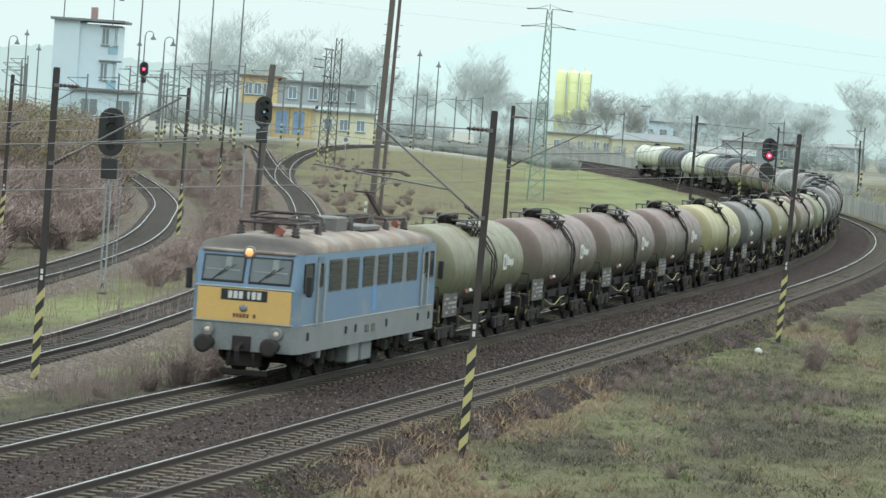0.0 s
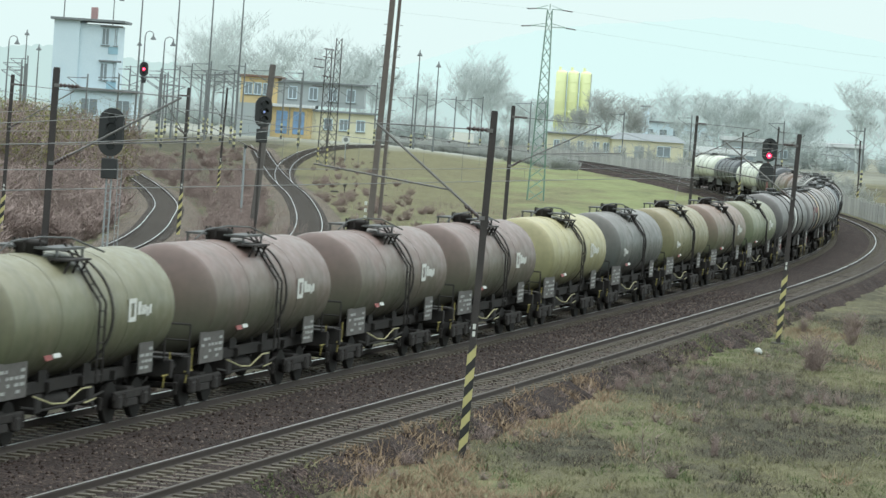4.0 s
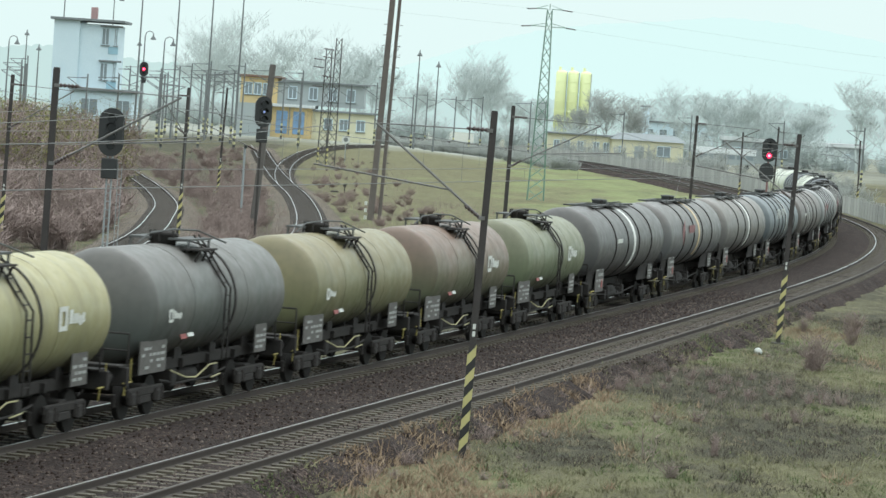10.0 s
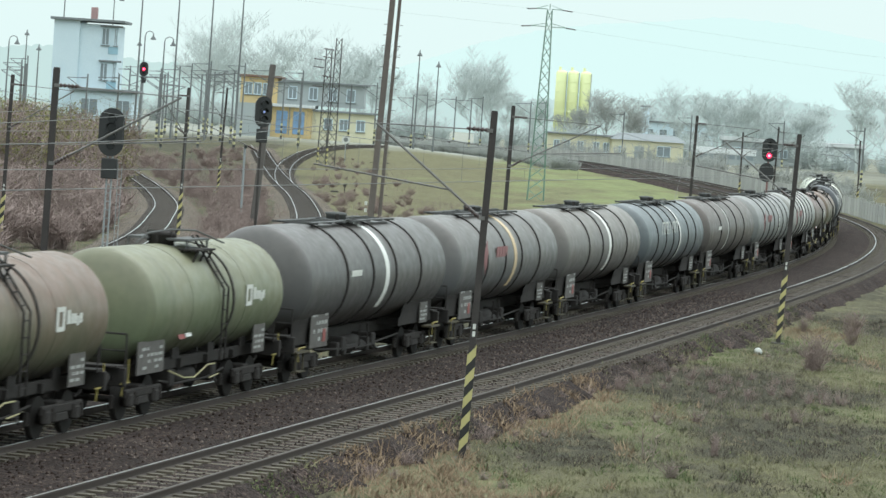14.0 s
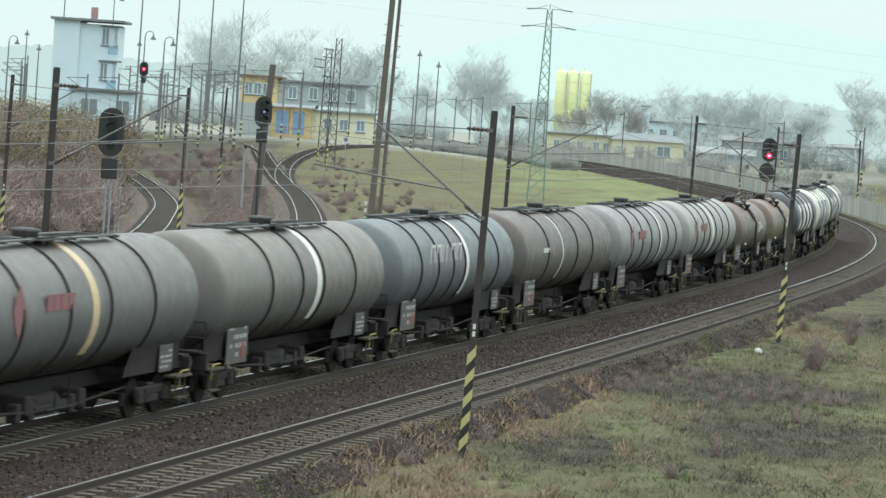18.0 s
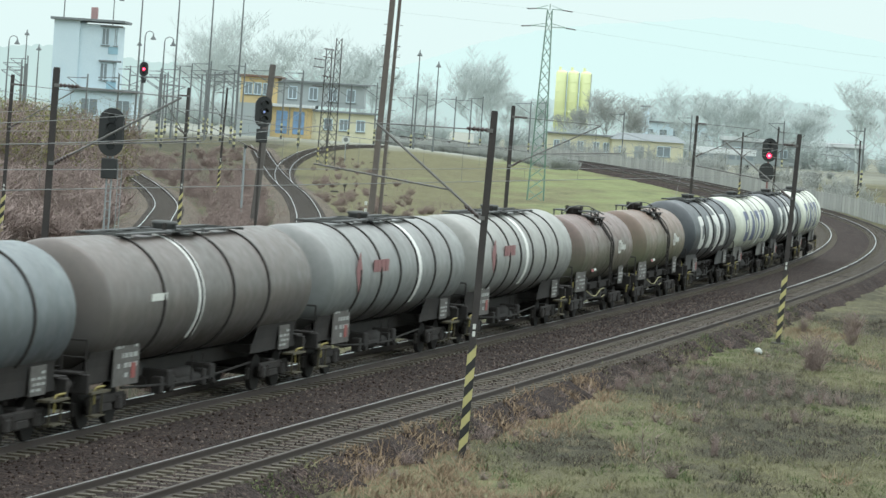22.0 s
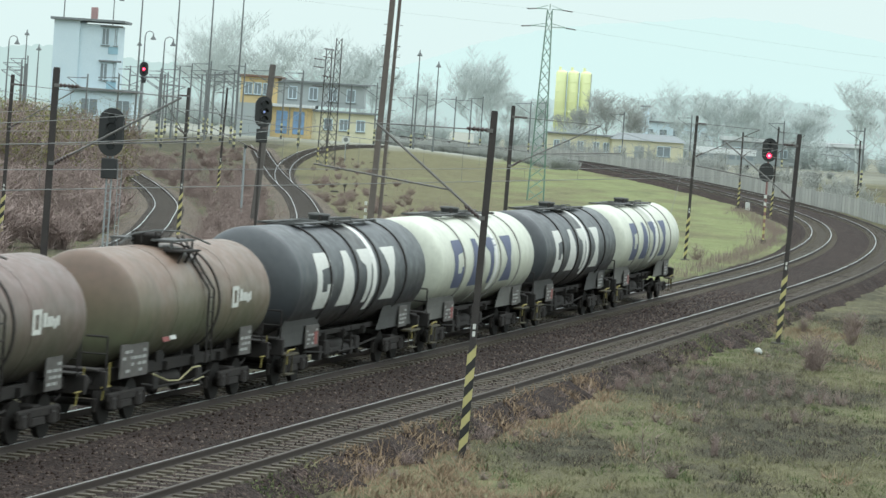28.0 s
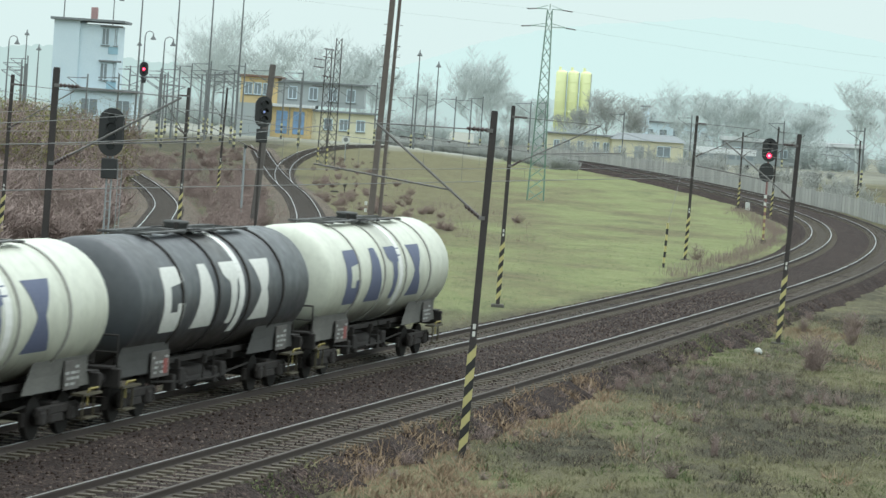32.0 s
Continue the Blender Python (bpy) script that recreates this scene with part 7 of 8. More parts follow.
k = 0
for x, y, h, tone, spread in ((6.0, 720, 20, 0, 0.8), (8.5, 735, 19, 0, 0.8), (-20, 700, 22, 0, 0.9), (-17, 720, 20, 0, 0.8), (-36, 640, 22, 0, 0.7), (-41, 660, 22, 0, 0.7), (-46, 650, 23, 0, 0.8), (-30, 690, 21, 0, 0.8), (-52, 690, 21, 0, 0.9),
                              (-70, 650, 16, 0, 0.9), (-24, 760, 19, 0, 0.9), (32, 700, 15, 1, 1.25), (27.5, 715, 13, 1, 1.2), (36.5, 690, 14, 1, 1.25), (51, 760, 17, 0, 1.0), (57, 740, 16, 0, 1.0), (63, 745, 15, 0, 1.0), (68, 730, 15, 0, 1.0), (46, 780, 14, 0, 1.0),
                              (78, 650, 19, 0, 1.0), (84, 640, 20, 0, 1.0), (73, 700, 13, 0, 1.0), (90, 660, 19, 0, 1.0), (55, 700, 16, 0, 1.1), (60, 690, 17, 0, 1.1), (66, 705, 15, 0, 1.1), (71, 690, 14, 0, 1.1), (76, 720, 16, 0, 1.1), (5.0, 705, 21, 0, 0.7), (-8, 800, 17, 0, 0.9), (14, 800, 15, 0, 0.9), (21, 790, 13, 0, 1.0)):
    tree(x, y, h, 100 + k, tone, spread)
    k += 1


def backdrop_ridge(name, y, pts, colour, label, wob, foot, crowns=0.0):
    """A far ridge or wood as a low relief that ends the view."""
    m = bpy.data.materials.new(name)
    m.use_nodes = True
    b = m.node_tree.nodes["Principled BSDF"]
    # nearly black base; the haze tone is given off as an even glow
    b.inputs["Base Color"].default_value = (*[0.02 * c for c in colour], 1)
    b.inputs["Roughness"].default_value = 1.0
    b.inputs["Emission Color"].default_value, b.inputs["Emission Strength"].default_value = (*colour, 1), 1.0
    xs = np.linspace(pts[0][0], pts[-1][0], 1200)
    zs = np.interp(xs, [p[0] for p in pts], [p[1] for p in pts])
    vs, fs = [], []
    for i, (x, z) in enumerate(zip(xs, zs)):
        zz = z + wob * (noise.noise((x * 0.09 / max(1, wob * 0.3), y, 0)) + 0.6 * noise.noise((x * 0.3, y, 3)))
        if crowns:
            u = (x / crowns + 0.8 * noise.noise((x * 0.02, y, 5))) % 1.0 * 2 - 1
            zz = z + wob * noise.noise((x * 0.03, y, 0)) + 0.4 * crowns * math.sqrt(max(0.0, 1 - u * u)) * (0.7 + 0.6 * noise.noise((x // crowns * 3.7, 1, 1))) + 0.5 * noise.noise((x * 0.9, y, 3))
        vs += [(x, y, foot), (x, y, zz), (x, y + 60, zz * 0.8), (x, y + 60, foot)]
    for i in range(len(xs) - 1):
        for q in range(4):
            fs.append((4 * i + q, 4 * i + (q + 1) % 4, 4 * i + 4 + (q + 1) % 4, 4 * i + 4 + q))
    me = bpy.data.meshes.new(name)
    me.from_pydata(vs, [], fs)
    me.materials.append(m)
    tagged(new(name, me), label, "backdrop", kind="structure")


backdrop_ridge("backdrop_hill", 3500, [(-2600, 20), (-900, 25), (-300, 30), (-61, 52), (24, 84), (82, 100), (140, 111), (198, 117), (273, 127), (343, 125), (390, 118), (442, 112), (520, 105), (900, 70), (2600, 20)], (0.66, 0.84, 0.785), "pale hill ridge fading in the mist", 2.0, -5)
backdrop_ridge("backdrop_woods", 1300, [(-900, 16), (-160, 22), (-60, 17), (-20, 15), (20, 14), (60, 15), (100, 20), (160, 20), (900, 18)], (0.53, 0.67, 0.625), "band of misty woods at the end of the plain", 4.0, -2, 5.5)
# ---------------------------------------------------------------- grass, weeds and scrub
def leaf_material(name, a, b, c):
    """Blades or leaves in three tones, varied blade by blade."""
    m = bpy.data.materials.new(name)
    m.use_nodes = True
    n, l = m.node_tree.nodes, m.node_tree.links
    g = n.new("ShaderNodeNewGeometry")
    r = n.new("ShaderNodeValToRGB")
    r.color_ramp.elements[0].color, r.color_ramp.elements[1].color = (*a, 1), (*c, 1)
    e = r.color_ramp.elements.new(0.5)
    e.color = (*b, 1)
    l.new(g.outputs["Random Per Island"], r.inputs[0])
    p = n["Principled BSDF"]
    l.new(r.outputs[0], p.inputs["Base Color"])
    p.inputs["Roughness"].default_value = 0.9
    p.inputs["Specular IOR Level"].default_value = 0.15
    return m


def shoulder_z(x, y):
    """Height of the gravel shoulder of the near track, or far below where there is none."""
    off = (x - x_at(LINE_B, y)) * 0.97 - SPACING
    return -0.2 - max(0.0, off - 1.3) * 0.6 if 0.9 < off < 2.1 else -9.0


def blades(name, pts, hmin, hmax, wide, lean, material, label, category="grass"):
    """Many thin upright blades on the ground, one mesh."""
    rng = np.random.default_rng(len(pts))
    n = len(pts)
    base = np.array([(x, y, max(ground_z(x, y), shoulder_z(x, y)) - 0.02) for x, y in pts])
    # tufts and hollows
    clump = np.array([0.55 + 0.9 * max(-0.3, noise.noise((x * 1.3, y * 0.8, 61.0)) + 0.5 * noise.noise((x * 3.1, y * 2.0, 63.0))) for x, y in pts])
    h = rng.uniform(hmin, hmax, n) * rng.uniform(0.6, 1.0, n) * clump * 1.5
    a = rng.uniform(0, 2 * math.pi, n)
    w = wide * rng.uniform(0.6, 1.4, n)
    side = np.stack([np.cos(a), np.sin(a), np.zeros(n)], 1) * w[:, None] / 2
    la = rng.uniform(0, 2 * math.pi, n)
    tip = base + np.stack([np.cos(la) * lean * h * rng.uniform(0, 1, n), np.sin(la) * lean * h * rng.uniform(0, 1, n), h], 1)
    # every blade shows its front to the railway, and is shaded as the lie of the grass
    nrm = np.cross(2 * side, tip - base + side)
    side = np.where(nrm[:, 1:2] > 0, -side, side)
    vs = np.stack([base - side, base + side, tip], 1).reshape(-1, 3)
    me = bpy.data.meshes.new(name)
    me.vertices.add(3 * n)
    me.vertices.foreach_set("co", vs.ravel())
    me.loops.add(3 * n)
    me.loops.foreach_set("vertex_index", np.arange(3 * n, dtype=np.int32))
    me.polygons.add(n)
    me.polygons.foreach_set("loop_start", np.arange(0, 3 * n, 3, dtype=np.int32))
    me.update(calc_edges=True)
    up = np.stack([rng.normal(0, 0.3, n), rng.normal(-0.25, 0.2, n), np.ones(n)], 1)
    up /= np.linalg.norm(up, axis=1)[:, None]
    me.normals_split_custom_set_from_vertices(np.repeat(up, 3, 0).tolist())
    me.materials.append(material)
    return tagged(new(name, me), label, category, kind="stuff")


M_DRY = leaf_material("dry_grass_blades", (0.085, 0.081, 0.043), (0.135, 0.128, 0.068), (0.19, 0.18, 0.102))
M_GREENB = leaf_material("green_grass_blades", (0.042, 0.058, 0.021), (0.076, 0.098, 0.038), (0.12, 0.142, 0.06))
M_WEED = leaf_material("dark_weed_stalks", (0.034, 0.029, 0.021), (0.054, 0.046, 0.034), (0.088, 0.075, 0.054))
M_RUST = leaf_material("rust_grass_blades", (0.13, 0.086, 0.053), (0.20, 0.14, 0.088), (0.28, 0.21, 0.138))
M_LEAFY = leaf_material("yellow_green_leaves", (0.12, 0.125, 0.045), (0.185, 0.19, 0.075), (0.27, 0.245, 0.09))
M_FRESH = leaf_material("fresh_green_leaves", (0.055, 0.10, 0.035), (0.095, 0.155, 0.06), (0.17, 0.235, 0.115))

rr = random.Random(3)
dry_pts, green_pts, weed_pts, rust_pts = [], [], [], []


def tan_place(x, y):
    """Stands of rust-coloured grass beside the mast and the gravel."""
    return sum(0.8 * math.exp(-((x - cx) / rx) ** 2 - ((y - cy) / ry) ** 2) for cx, cy, rx, ry in ((2.3, 89, 1.5, 6), (-0.6, 77.5, 1.6, 6), (4.2, 97.5, 1.3, 5), (-0.2, 71.5, 1.9, 4), (15.0, 137, 1.4, 4)))


def scatter(count, x0, x1, y0, y1, left=False):
    """Sorts random places into dry, green and weedy ones by what grows there."""
    for _ in range(count):
        y = y0 + (y1 - y0) * rr.random() ** 1.25
        x = rr.uniform(x0, x1)
        xb = x_at(LINE_B, y)
        if left:
            xc, xd = x_at(LINE_C, y), x_at(LINE_D, y)
            if x > xb - 3.2 or abs(x - xc) < 2.5 or abs(x - xd) < 2.5:
                continue
        elif x < xb + SPACING + 1.3 + 1.1 * noise.noise((x * 0.7, y * 0.5, 9.0)) + 0.9 * noise.noise((x * 0.25, y * 0.12, 19.0)) - 0.5 * rr.random() ** 3:
            continue
        dark, green, _b = growth(x, y)
        dark += 0.5 * noise.noise((x * 1.1, y * 0.35, 31.0)) + 0.3 * noise.noise((x * 2.7, y * 0.9, 33.0))
        green += 0.5 * noise.noise((x * 1.2, y * 0.35, 41.0)) + 0.3 * noise.noise((x * 2.9, y * 0.9, 43.0))
        if not left:
            dark, green = smooth(0.35, 0.85, dark), smooth(0.08, 0.30, green)
        u = rr.random()
        if tan_place(x, y) > 0.2 + 0.4 * rr.random():
            rust_pts.append((x, y))
        elif dark > u + 0.05:
            weed_pts.append((x, y))
        elif green > rr.random():
            green_pts.append((x, y))
        elif tan_place(x, y) + noise.noise((x * 0.35, y * 0.12, 55.0)) + 0.5 * noise.noise((x * 1.2, y * 0.4, 57.0)) > 0.42:
            rust_pts.append((x, y))
        else:
            dry_pts.append((x, y))


scatter(215000, -4, 24, 66, 150)
scatter(24000, -30, 0, 76, 135, True)
scatter(14000, -26, 26, 130, 240, True)
scatter(20000, -45, -8, 200, 420, True)
blades("dry_grass", dry_pts, 0.06, 0.2, 0.03, 2.0, M_DRY, "dry tan and rust autumn grass beside the tracks")
blades("rust_grass", rust_pts, 0.08, 0.3, 0.032, 1.8, M_RUST, "rust-brown withered grass beside the tracks")
blades("green_grass", green_pts, 0.05, 0.16, 0.032, 1.7, M_GREENB, "short green autumn grass in patches")
blades("dark_weeds", weed_pts, 0.06, 0.24, 0.024, 1.7, M_WEED, "dark brown withered weeds beside the tracks")


def stalk_clump(x, y, n, spread, h0, h1, rng, segs):
    for _ in range(n):
        a, d = rng.uniform(0, 6.283), spread * rng.random() ** 0.7
        px, py = x + d * math.cos(a), y + d * math.sin(a)
        p = Vector((px, py, ground_z(px, py) - 0.03))
        h = rng.uniform(h0, h1)
        q = p + Vector((rng.gauss(0, 0.14) * h, rng.gauss(0, 0.14) * h, h))
        segs.append((p[:], q[:], 0.008, 0.004))
        for _k in range(3):
            f = rng.uniform(0.4, 0.95)
            e = p.lerp(q, f)
            segs.append((e[:], (e + Vector((rng.gauss(0, 0.12), rng.gauss(0, 0.12), rng.uniform(0.08, 0.25))) * min(1.5, h))[:], 0.005, 0.003))


BUSHES = {}


def bush_meshes(seed, n, wide, tone, leaves, thick, leaf):
    """Stems and leaves of a bush one metre high."""
    key = (seed, n, wide, tone, leaves, thick, leaf)
    if key in BUSHES:
        return BUSHES[key]
    rng = random.Random(seed)
    segs, tips = [], []
    for _ in range(n):
        a = rng.uniform(0, 6.283)
        p = Vector((rng.gauss(0, 0.10), rng.gauss(0, 0.10), 0))
        k0 = wide * rng.random()
        d = Vector((math.cos(a) * k0, math.sin(a) * k0, 1)).normalized()
        L = rng.uniform(0.5, 1.0)
        r = thick * rng.uniform(0.7, 1.6)
        for k in range(3):
            q = p + (d + Vector((rng.gauss(0, 0.15), rng.gauss(0, 0.15), 0))) * L / 3
            segs.append((p[:], q[:], r * (1 - k * 0.25), r * (0.75 - k * 0.2)))
            for _t in range(5):
                e = p.lerp(q, rng.random())
                f = e + Vector((rng.gauss(0, 0.13), rng.gauss(0, 0.13), rng.uniform(0.02, 0.2)))
                segs.append((e[:], f[:], r * 0.45, r * 0.25))
                tips.append(f)
            p = q
    stems = twig_mesh("crown", segs, M_BARK[tone])
    lm = None
    if leaves:
        vs, fs = [], []
        for _ in range(leaves):
            t = tips[rng.randrange(len(tips))] + Vector((rng.gauss(0, 0.05), rng.gauss(0, 0.05), rng.gauss(0, 0.05)))
            k = len(vs)
            sz = rng.uniform(0.011, 0.028)
            vs += [(t + Vector((rng.gauss(0, 1), rng.gauss(0, 1), rng.gauss(0, 1))).normalized() * sz)[:] for _v in range(3)]
            fs.append((k, k + 1, k + 2))
        lm = bpy.data.meshes.new("foliage")
        lm.from_pydata(vs, [], fs)
        lm.materials.append(M_FRESH if leaf else M_LEAFY)
    BUSHES[key] = (stems, lm)
    return BUSHES[key]


def bush(name, x, y, h, n, label, tone=2, leaves=0, wide=0.7, thick=0.011, seed=None, leaf=0):
    """A bush: many stems from one foot with side twigs, some with leaves."""
    sd = int(x * 31 + y * 17) if seed is None else seed
    b = thing(name, pose(x, y, ground_z(x, y) - 0.05, 0, 0, (x * 77 + y * 31) % 360), label, "bush", "bushes")
    stems, lm = bush_meshes(sd, n, wide, tone, leaves, thick, leaf)
    big = Matrix.Diagonal((h, h, h, 1))
    part("crown", stems, None, b, at=big)
    if lm:
        part("foliage", lm, None, b, "fresh green leaves" if leaf else "sparse yellow-green leaves", at=big)
    return b


bush("bare_bush", 12.9, 115.5, 1.35, 46, "grey-brown bare bush in the meadow")
bush("leafy_bush", 16.3, 132.5, 0.95, 30, "low bush with yellowing leaves near the track", leaves=260)
bush("leafy_bush", 15.0, 139.0, 0.7, 24, "low bush with yellowing leaves near the track", leaves=160)
bush("bare_bush", 20.4, 146.0, 1.9, 50, "grey-brown bare bush at the edge of the curve")
bush("bare_bush", 22.3, 150.0, 2.3, 50, "grey-brown bare bush at the edge of the curve")
bush("weed_clump", 6.95, 82.9, 0.75, 14, "clump of stiff withered stalks with dark foot", wide=0.5)
bush("thin_sapling", 5.1, 80.4, 0.95, 4, "thin leafless sapling in the grass", wide=0.3)
bush("thin_sapling", 11.6, 100.8, 1.25, 3, "thin leafless sapling in the grass", wide=0.2)
bush("green_tuft", 5.5, 76.6, 0.5, 40, "round green tuft in the grass", leaves=900, wide=1.0, leaf=1)
for x, y, h in ((1.2, 73.8, 0.3), (1.7, 74.6, 0.25), (0.8, 72.6, 0.25), (1.6, 72.4, 0.3), (2.2, 76.0, 0.2), (2.1, 79.2, 0.18)):
    bush("green_tuft", x, y, h, 26, "low fresh green weeds beside the mast foot", leaves=700, wide=1.6, seed=70, leaf=1)
for x, y, h in ((4.6, 88.2, 0.28), (5.2, 89.4, 0.25), (4.1, 87.0, 0.2), (2.9, 85.5, 0.3), (8.4, 118.0, 0.4), (9.4, 119.5, 0.35), (7.4, 116.0, 0.3), (11.9, 121.0, 0.3)):
    bush("green_tuft", x, y, h, 26, "low pale green weeds beside the gravel", leaves=600, wide=1.7, seed=71, leaf=1)
bush("bare_bush", 16.9, 138.0, 1.1, 50, "small rust-brown leafy bush near the curve", leaves=500, wide=0.9)
rw = random.Random(21)
for i in range(90):
    # dark withered weeds that hem the gravel and the weedy hollows
    y = rw.uniform(70, 150)
    x = x_at(LINE_B, y) + SPACING + 1.7 + abs(rw.gauss(0, 0.5)) if i < 45 else rw.uniform(5.5, 13)
    if i >= 45:
        y = rw.uniform(100, 111) if rw.random() < 0.7 else rw.uniform(82, 94)
        if x > 0.35 * y - 22:
            continue
    bush("weed_clump", x, y, rw.uniform(0.25, 0.55), 16, "clump of dark withered weeds in the meadow", wide=1.0, seed=80 + i % 4, thick=0.012)
bush("bare_bush", -6.9, 92.4, 1.3, 60, "dense brown weed bush between the tracks", wide=1.1)
bush("bare_bush", -6.2, 95.0, 1.4, 60, "dense brown weed bush between the tracks", wide=1.1)
bush("bare_bush", -7.6, 90.4, 0.9, 50, "dense brown weed bush between the tracks", wide=1.1)
bush("bare_bush", -8.6, 87.4, 0.6, 50, "low tan weed bush between the tracks", wide=1.2)
bush("green_tuft", -7.7, 89.0, 0.3, 30, "low green weeds between the tracks", leaves=420, wide=1.6)
bush("weed_clump", 15.6, 208.5, 1.1, 26, "thin withered weeds at a mast foot in the meadow", wide=1.2)
rb = random.Random(8)
for i in range(210):
    y = 125 + 230 * rb.random()
    x = x_at(LINE_D, y) - 3.0 - 13 * rb.random() ** 1.3
    k = rb.randrange(6)
    bush("scrub_bush", x, y, rb.uniform(1.1, 2.9), 44, "red-brown leafless scrub beside the side track", leaves=(0, 0, 60, 0, 120, 260)[k], seed=k, wide=1.0, thick=0.016)
for i in range(170):
    y = rb.uniform(135, 400)
    xc, xd = x_at(LINE_C, y), x_at(LINE_D, y)
    if xc - xd > 6.2:
        k = rb.randrange(6)
        bush("weed_bush", rb.uniform(xd + 2.9, xc - 2.9), y, rb.uniform(0.7, 1.5), 34, "red-brown leafless scrub between the tracks", leaves=(0, 0, 0, 0, 40, 120)[k], seed=k, wide=1.0, thick=0.016)
for i in range(110):
    y = rb.uniform(255, 400)
    x = -0.112 * y - rb.uniform(-5.5, 13) + (y - 280) * 0.01
    if x < x_at(LINE_D, y) - 3 or y > 372:
        k = rb.randrange(5)
        bush("thicket_bush", x, y, rb.uniform(3.2, 6.6) * (1.0 if x / y < -0.105 else 0.85), 34, "tall brown thicket with yellow-green autumn leaves", leaves=(900, 2200, 2800, 1600, 3200)[k], seed=20 + k, wide=0.8, thick=0.012)
for i in range(260):
    y = rb.uniform(225, 425)
    x = x_at(LINE_C, y) + rb.choice((2.3 + abs(rb.gauss(0, 4.5)), -2.3 - abs(rb.gauss(0, 3.5))))
    if (abs(x - x_at(LINE_D, y)) > 3 or y > 372) and abs(x - x_at(LINE_E, max(y, 309))) > 2.8:
        k = rb.randrange(4)
        bush("low_scrub", x, y, rb.uniform(0.3, 0.95), 34, "low brown and green scrub beside the branch track", leaves=(60, 500, 800, 0)[k], seed=60 + k, wide=1.9, thick=0.016)
# hedge and farther bushes use the haze-paled bark tones
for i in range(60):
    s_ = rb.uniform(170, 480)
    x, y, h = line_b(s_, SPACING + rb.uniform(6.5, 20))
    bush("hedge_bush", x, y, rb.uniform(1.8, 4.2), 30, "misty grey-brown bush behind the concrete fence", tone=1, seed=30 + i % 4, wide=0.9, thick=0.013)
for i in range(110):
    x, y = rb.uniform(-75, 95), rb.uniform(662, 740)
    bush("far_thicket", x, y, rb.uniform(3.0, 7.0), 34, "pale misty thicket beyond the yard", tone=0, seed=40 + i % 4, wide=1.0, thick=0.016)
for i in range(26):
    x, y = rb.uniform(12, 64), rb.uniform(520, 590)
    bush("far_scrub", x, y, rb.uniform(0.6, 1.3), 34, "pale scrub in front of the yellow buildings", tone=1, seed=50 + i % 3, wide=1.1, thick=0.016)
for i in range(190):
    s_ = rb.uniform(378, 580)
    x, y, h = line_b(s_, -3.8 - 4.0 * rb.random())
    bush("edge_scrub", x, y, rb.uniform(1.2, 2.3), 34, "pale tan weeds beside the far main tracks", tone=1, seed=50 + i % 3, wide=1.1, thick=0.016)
segs = []
for i in range(260):
    s_ = rb.uniform(95, 260)
    x, y, h = line_b(s_, -3.3 - abs(rb.gauss(0, 0.9)))
    stalk_clump(x, y, 12, 0.7, 0.15, 0.55, rb, segs)
for i in range(420):
    y = rb.uniform(95, 400)
    x = x_at(LINE_D, y) + rb.choice((-1, 1)) * rb.uniform(2.3, 8)
    stalk_clump(x, y, 16, 0.9, 0.4, 1.1, rb, segs)
for i in range(150):
    y = rb.uniform(82, 210)
    xc = x_at(LINE_C, y)
    stalk_clump(xc + rb.uniform(2.9, min(6.0, max(3.2, x_at(LINE_B, y) - xc - 3.4))), y, 14, 0.7, 0.3, 0.8, rb, segs)
for i in range(24):
    y = rb.uniform(92, 150)
    stalk_clump(x_at(LINE_B, y) + SPACING + rb.uniform(4.0, 9.5), y, 10, 1.1, 0.1, 0.3, rb, segs)
for i in range(200):
    y = rb.uniform(215, 400)
    stalk_clump(x_at(LINE_C, y) + rb.uniform(2.8, 16), y, 10, 1.6, 0.12, 0.4, rb, segs)
tagged(new("withered_stalks", twig_mesh("withered_stalks", segs, M_BARK[2])), "withered brown stalks along the track edges", "weeds", kind="stuff")


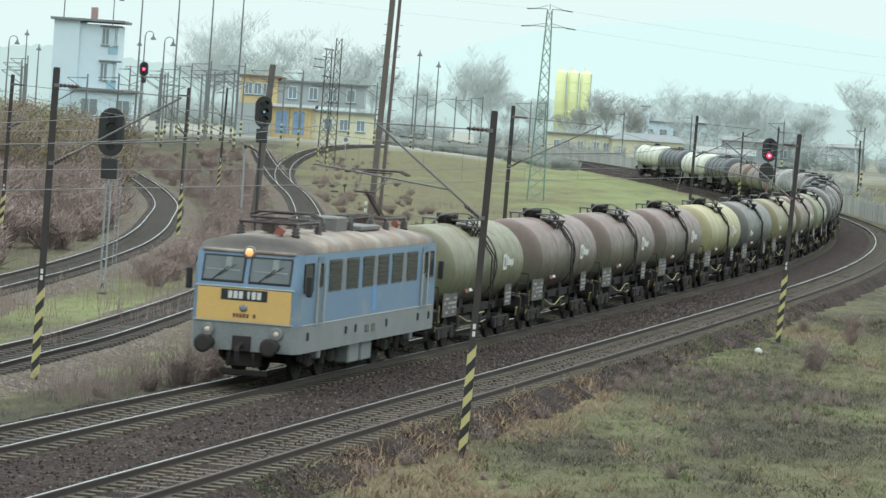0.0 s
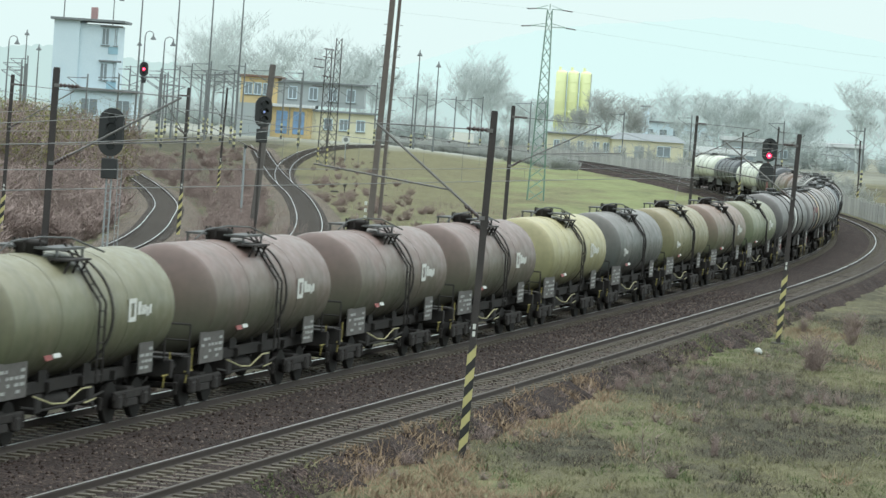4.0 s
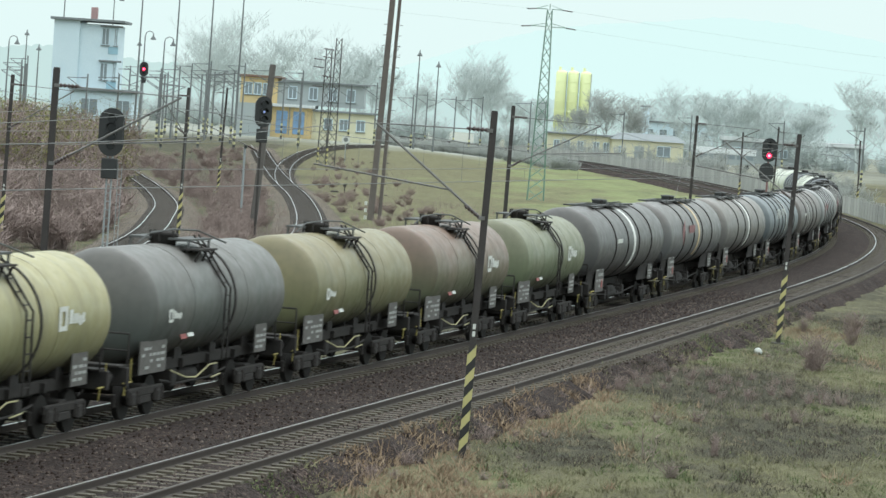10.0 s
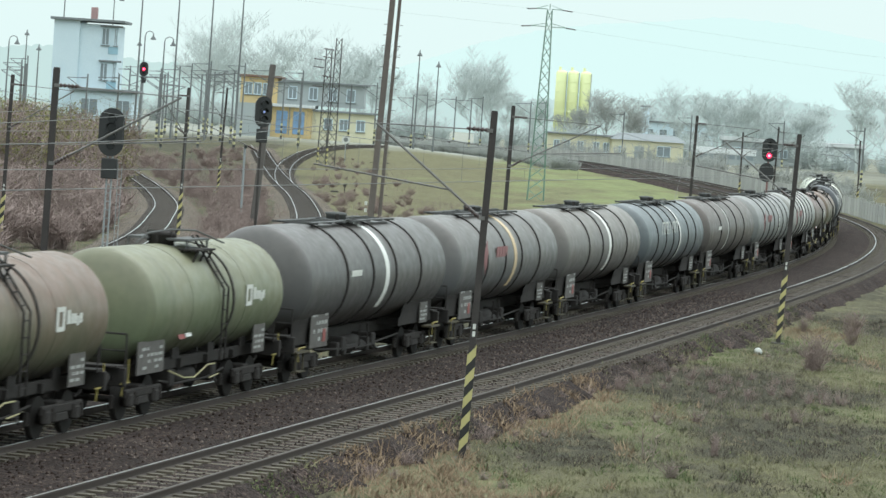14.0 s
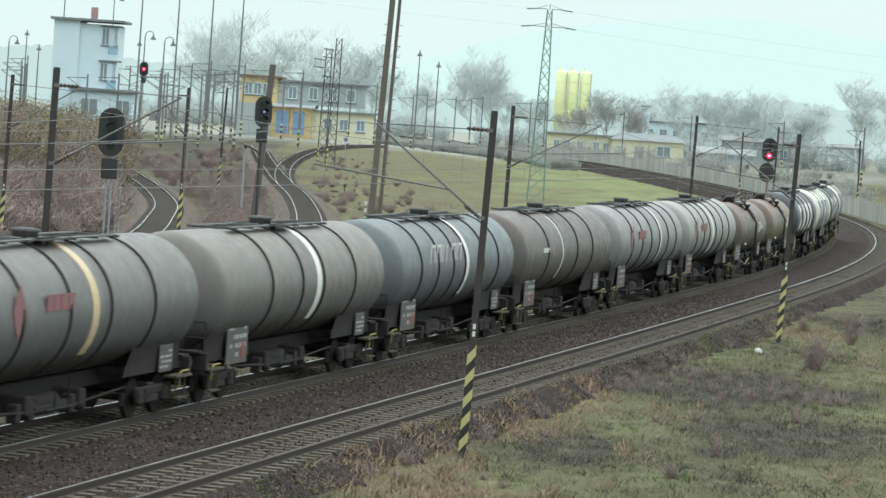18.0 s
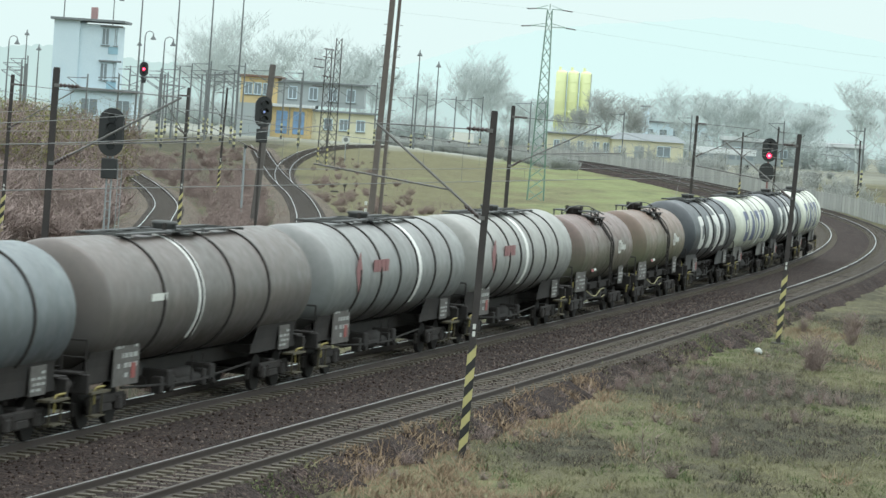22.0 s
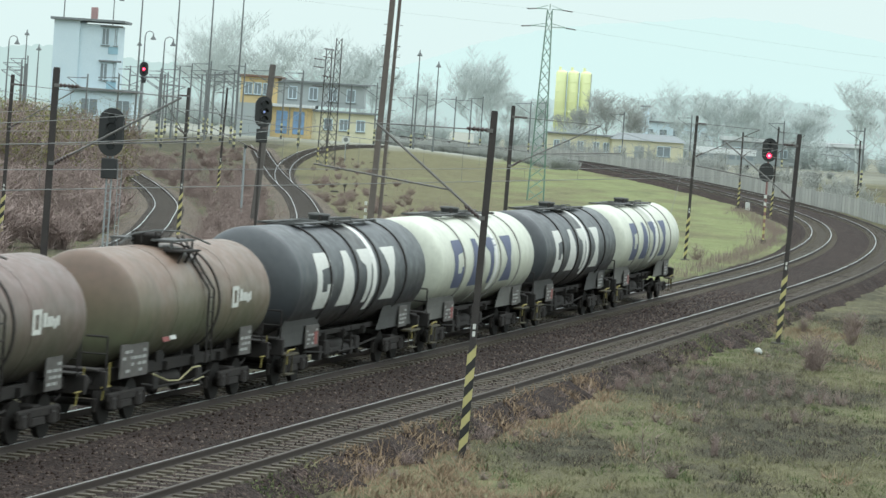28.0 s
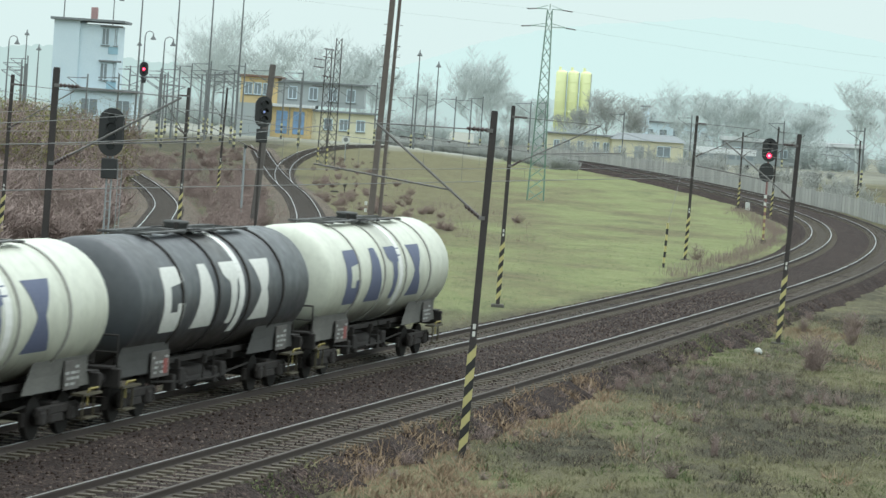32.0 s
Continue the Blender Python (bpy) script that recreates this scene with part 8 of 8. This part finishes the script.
def ballast_stones():
    """Loose stones on the near gravel bed."""
    rng = np.random.default_rng(4)
    n = 15000
    s = rng.uniform(-35, 75, n)
    off = rng.uniform(-1.6, SPACING + 1.9, n)
    keep = (np.abs(np.abs(off) - 0.7525) > 0.12) & (np.abs(np.abs(off - SPACING) - 0.7525) > 0.12)
    s, off = s[keep], off[keep]
    n = len(s)
    x, y, h = np.interp(s, _s, _x), np.interp(s, _s, _y), np.interp(s, _s, _h)
    z = np.where(off > SPACING + 1.3, -0.2 - (off - SPACING - 1.3) * 0.6, -0.19)
    c = np.stack([x + off * np.cos(h), y - off * np.sin(h), z], 1)
    shape = np.array([(1, 0, 0), (-1, 0.2, 0), (0, 1, 0.1), (0.1, -1, 0), (0, 0, 1), (0, 0, -1)], float)
    tri = np.array([(0, 2, 4), (2, 1, 4), (1, 3, 4), (3, 0, 4), (2, 0, 5), (1, 2, 5), (3, 1, 5), (0, 3, 5)])
    v = shape[None] * rng.uniform(0.018, 0.045, (n, 1, 3)) * rng.uniform(0.7, 1.3, (n, 6, 1)) + c[:, None]
    f = (np.arange(n)[:, None, None] * 6 + tri[None]).reshape(-1, 3)
    me = bpy.data.meshes.new("loose_stones")
    me.from_pydata(v.reshape(-1, 3).tolist(), [], f.tolist())
    me.materials.append(leaf_material("crushed_stone", (0.020, 0.0135, 0.011), (0.046, 0.031, 0.026), (0.20, 0.16, 0.14)))
    tagged(new("loose_stones", me), "loose brown crushed stones on the track bed", "gravel", kind="stuff")


ballast_stones()
# ---------------------------------------------------------------- tracks
track("train_track", LINE_B, 0.0, "main track with shiny rails under the train", (60, 150), (-20, 460), M_SLEEPER)
track("near_track", LINE_A, 0.0, "main track with polished rails and concrete sleepers", (60, 190), (-20, 460), M_SLEEPER, heads=(M_RAILTOP, M_RAILDULL))
track("branch_track", LINE_C, 0.0, "weedy branch track with wooden sleepers", (74, 130), (20, 420), M_WOOD_SLEEPER, 0.65, gauge=0.8)
track("yard_track", LINE_E, -0.06, "yard track that leaves the branch track at a turnout", (0, 1), (300, 520), M_WOOD_SLEEPER, 0.65)
track("side_track", LINE_D, 0.0, "curved side track with dark sleepers", (120, 200), (60, 330), M_WOOD_SLEEPER, 0.65)


# ---------------------------------------------------------------- what moves
def motions():
    for w, s_mid, base in MOVERS:
        walk(w, [(t, train_pose(s_mid, base, t)) for t in np.arange(0, 32.01, 0.5)])
    # wheels roll without slip; a key at each 86 degrees of turn or less
    for r in (0.46, 0.585):
        step = 1.5 * r / 11.2
        times = [float(t) for t in np.arange(0, 32.0, step)] + [32.0]
        turns = [math.degrees(run(t) / r) for t in times]
        for wheel, x, radius in SPIN:
            if radius == r:
                walk(wheel, [(t, pose(x, 0, r, 0, a, 0)) for t, a in zip(times, turns)])


motions()
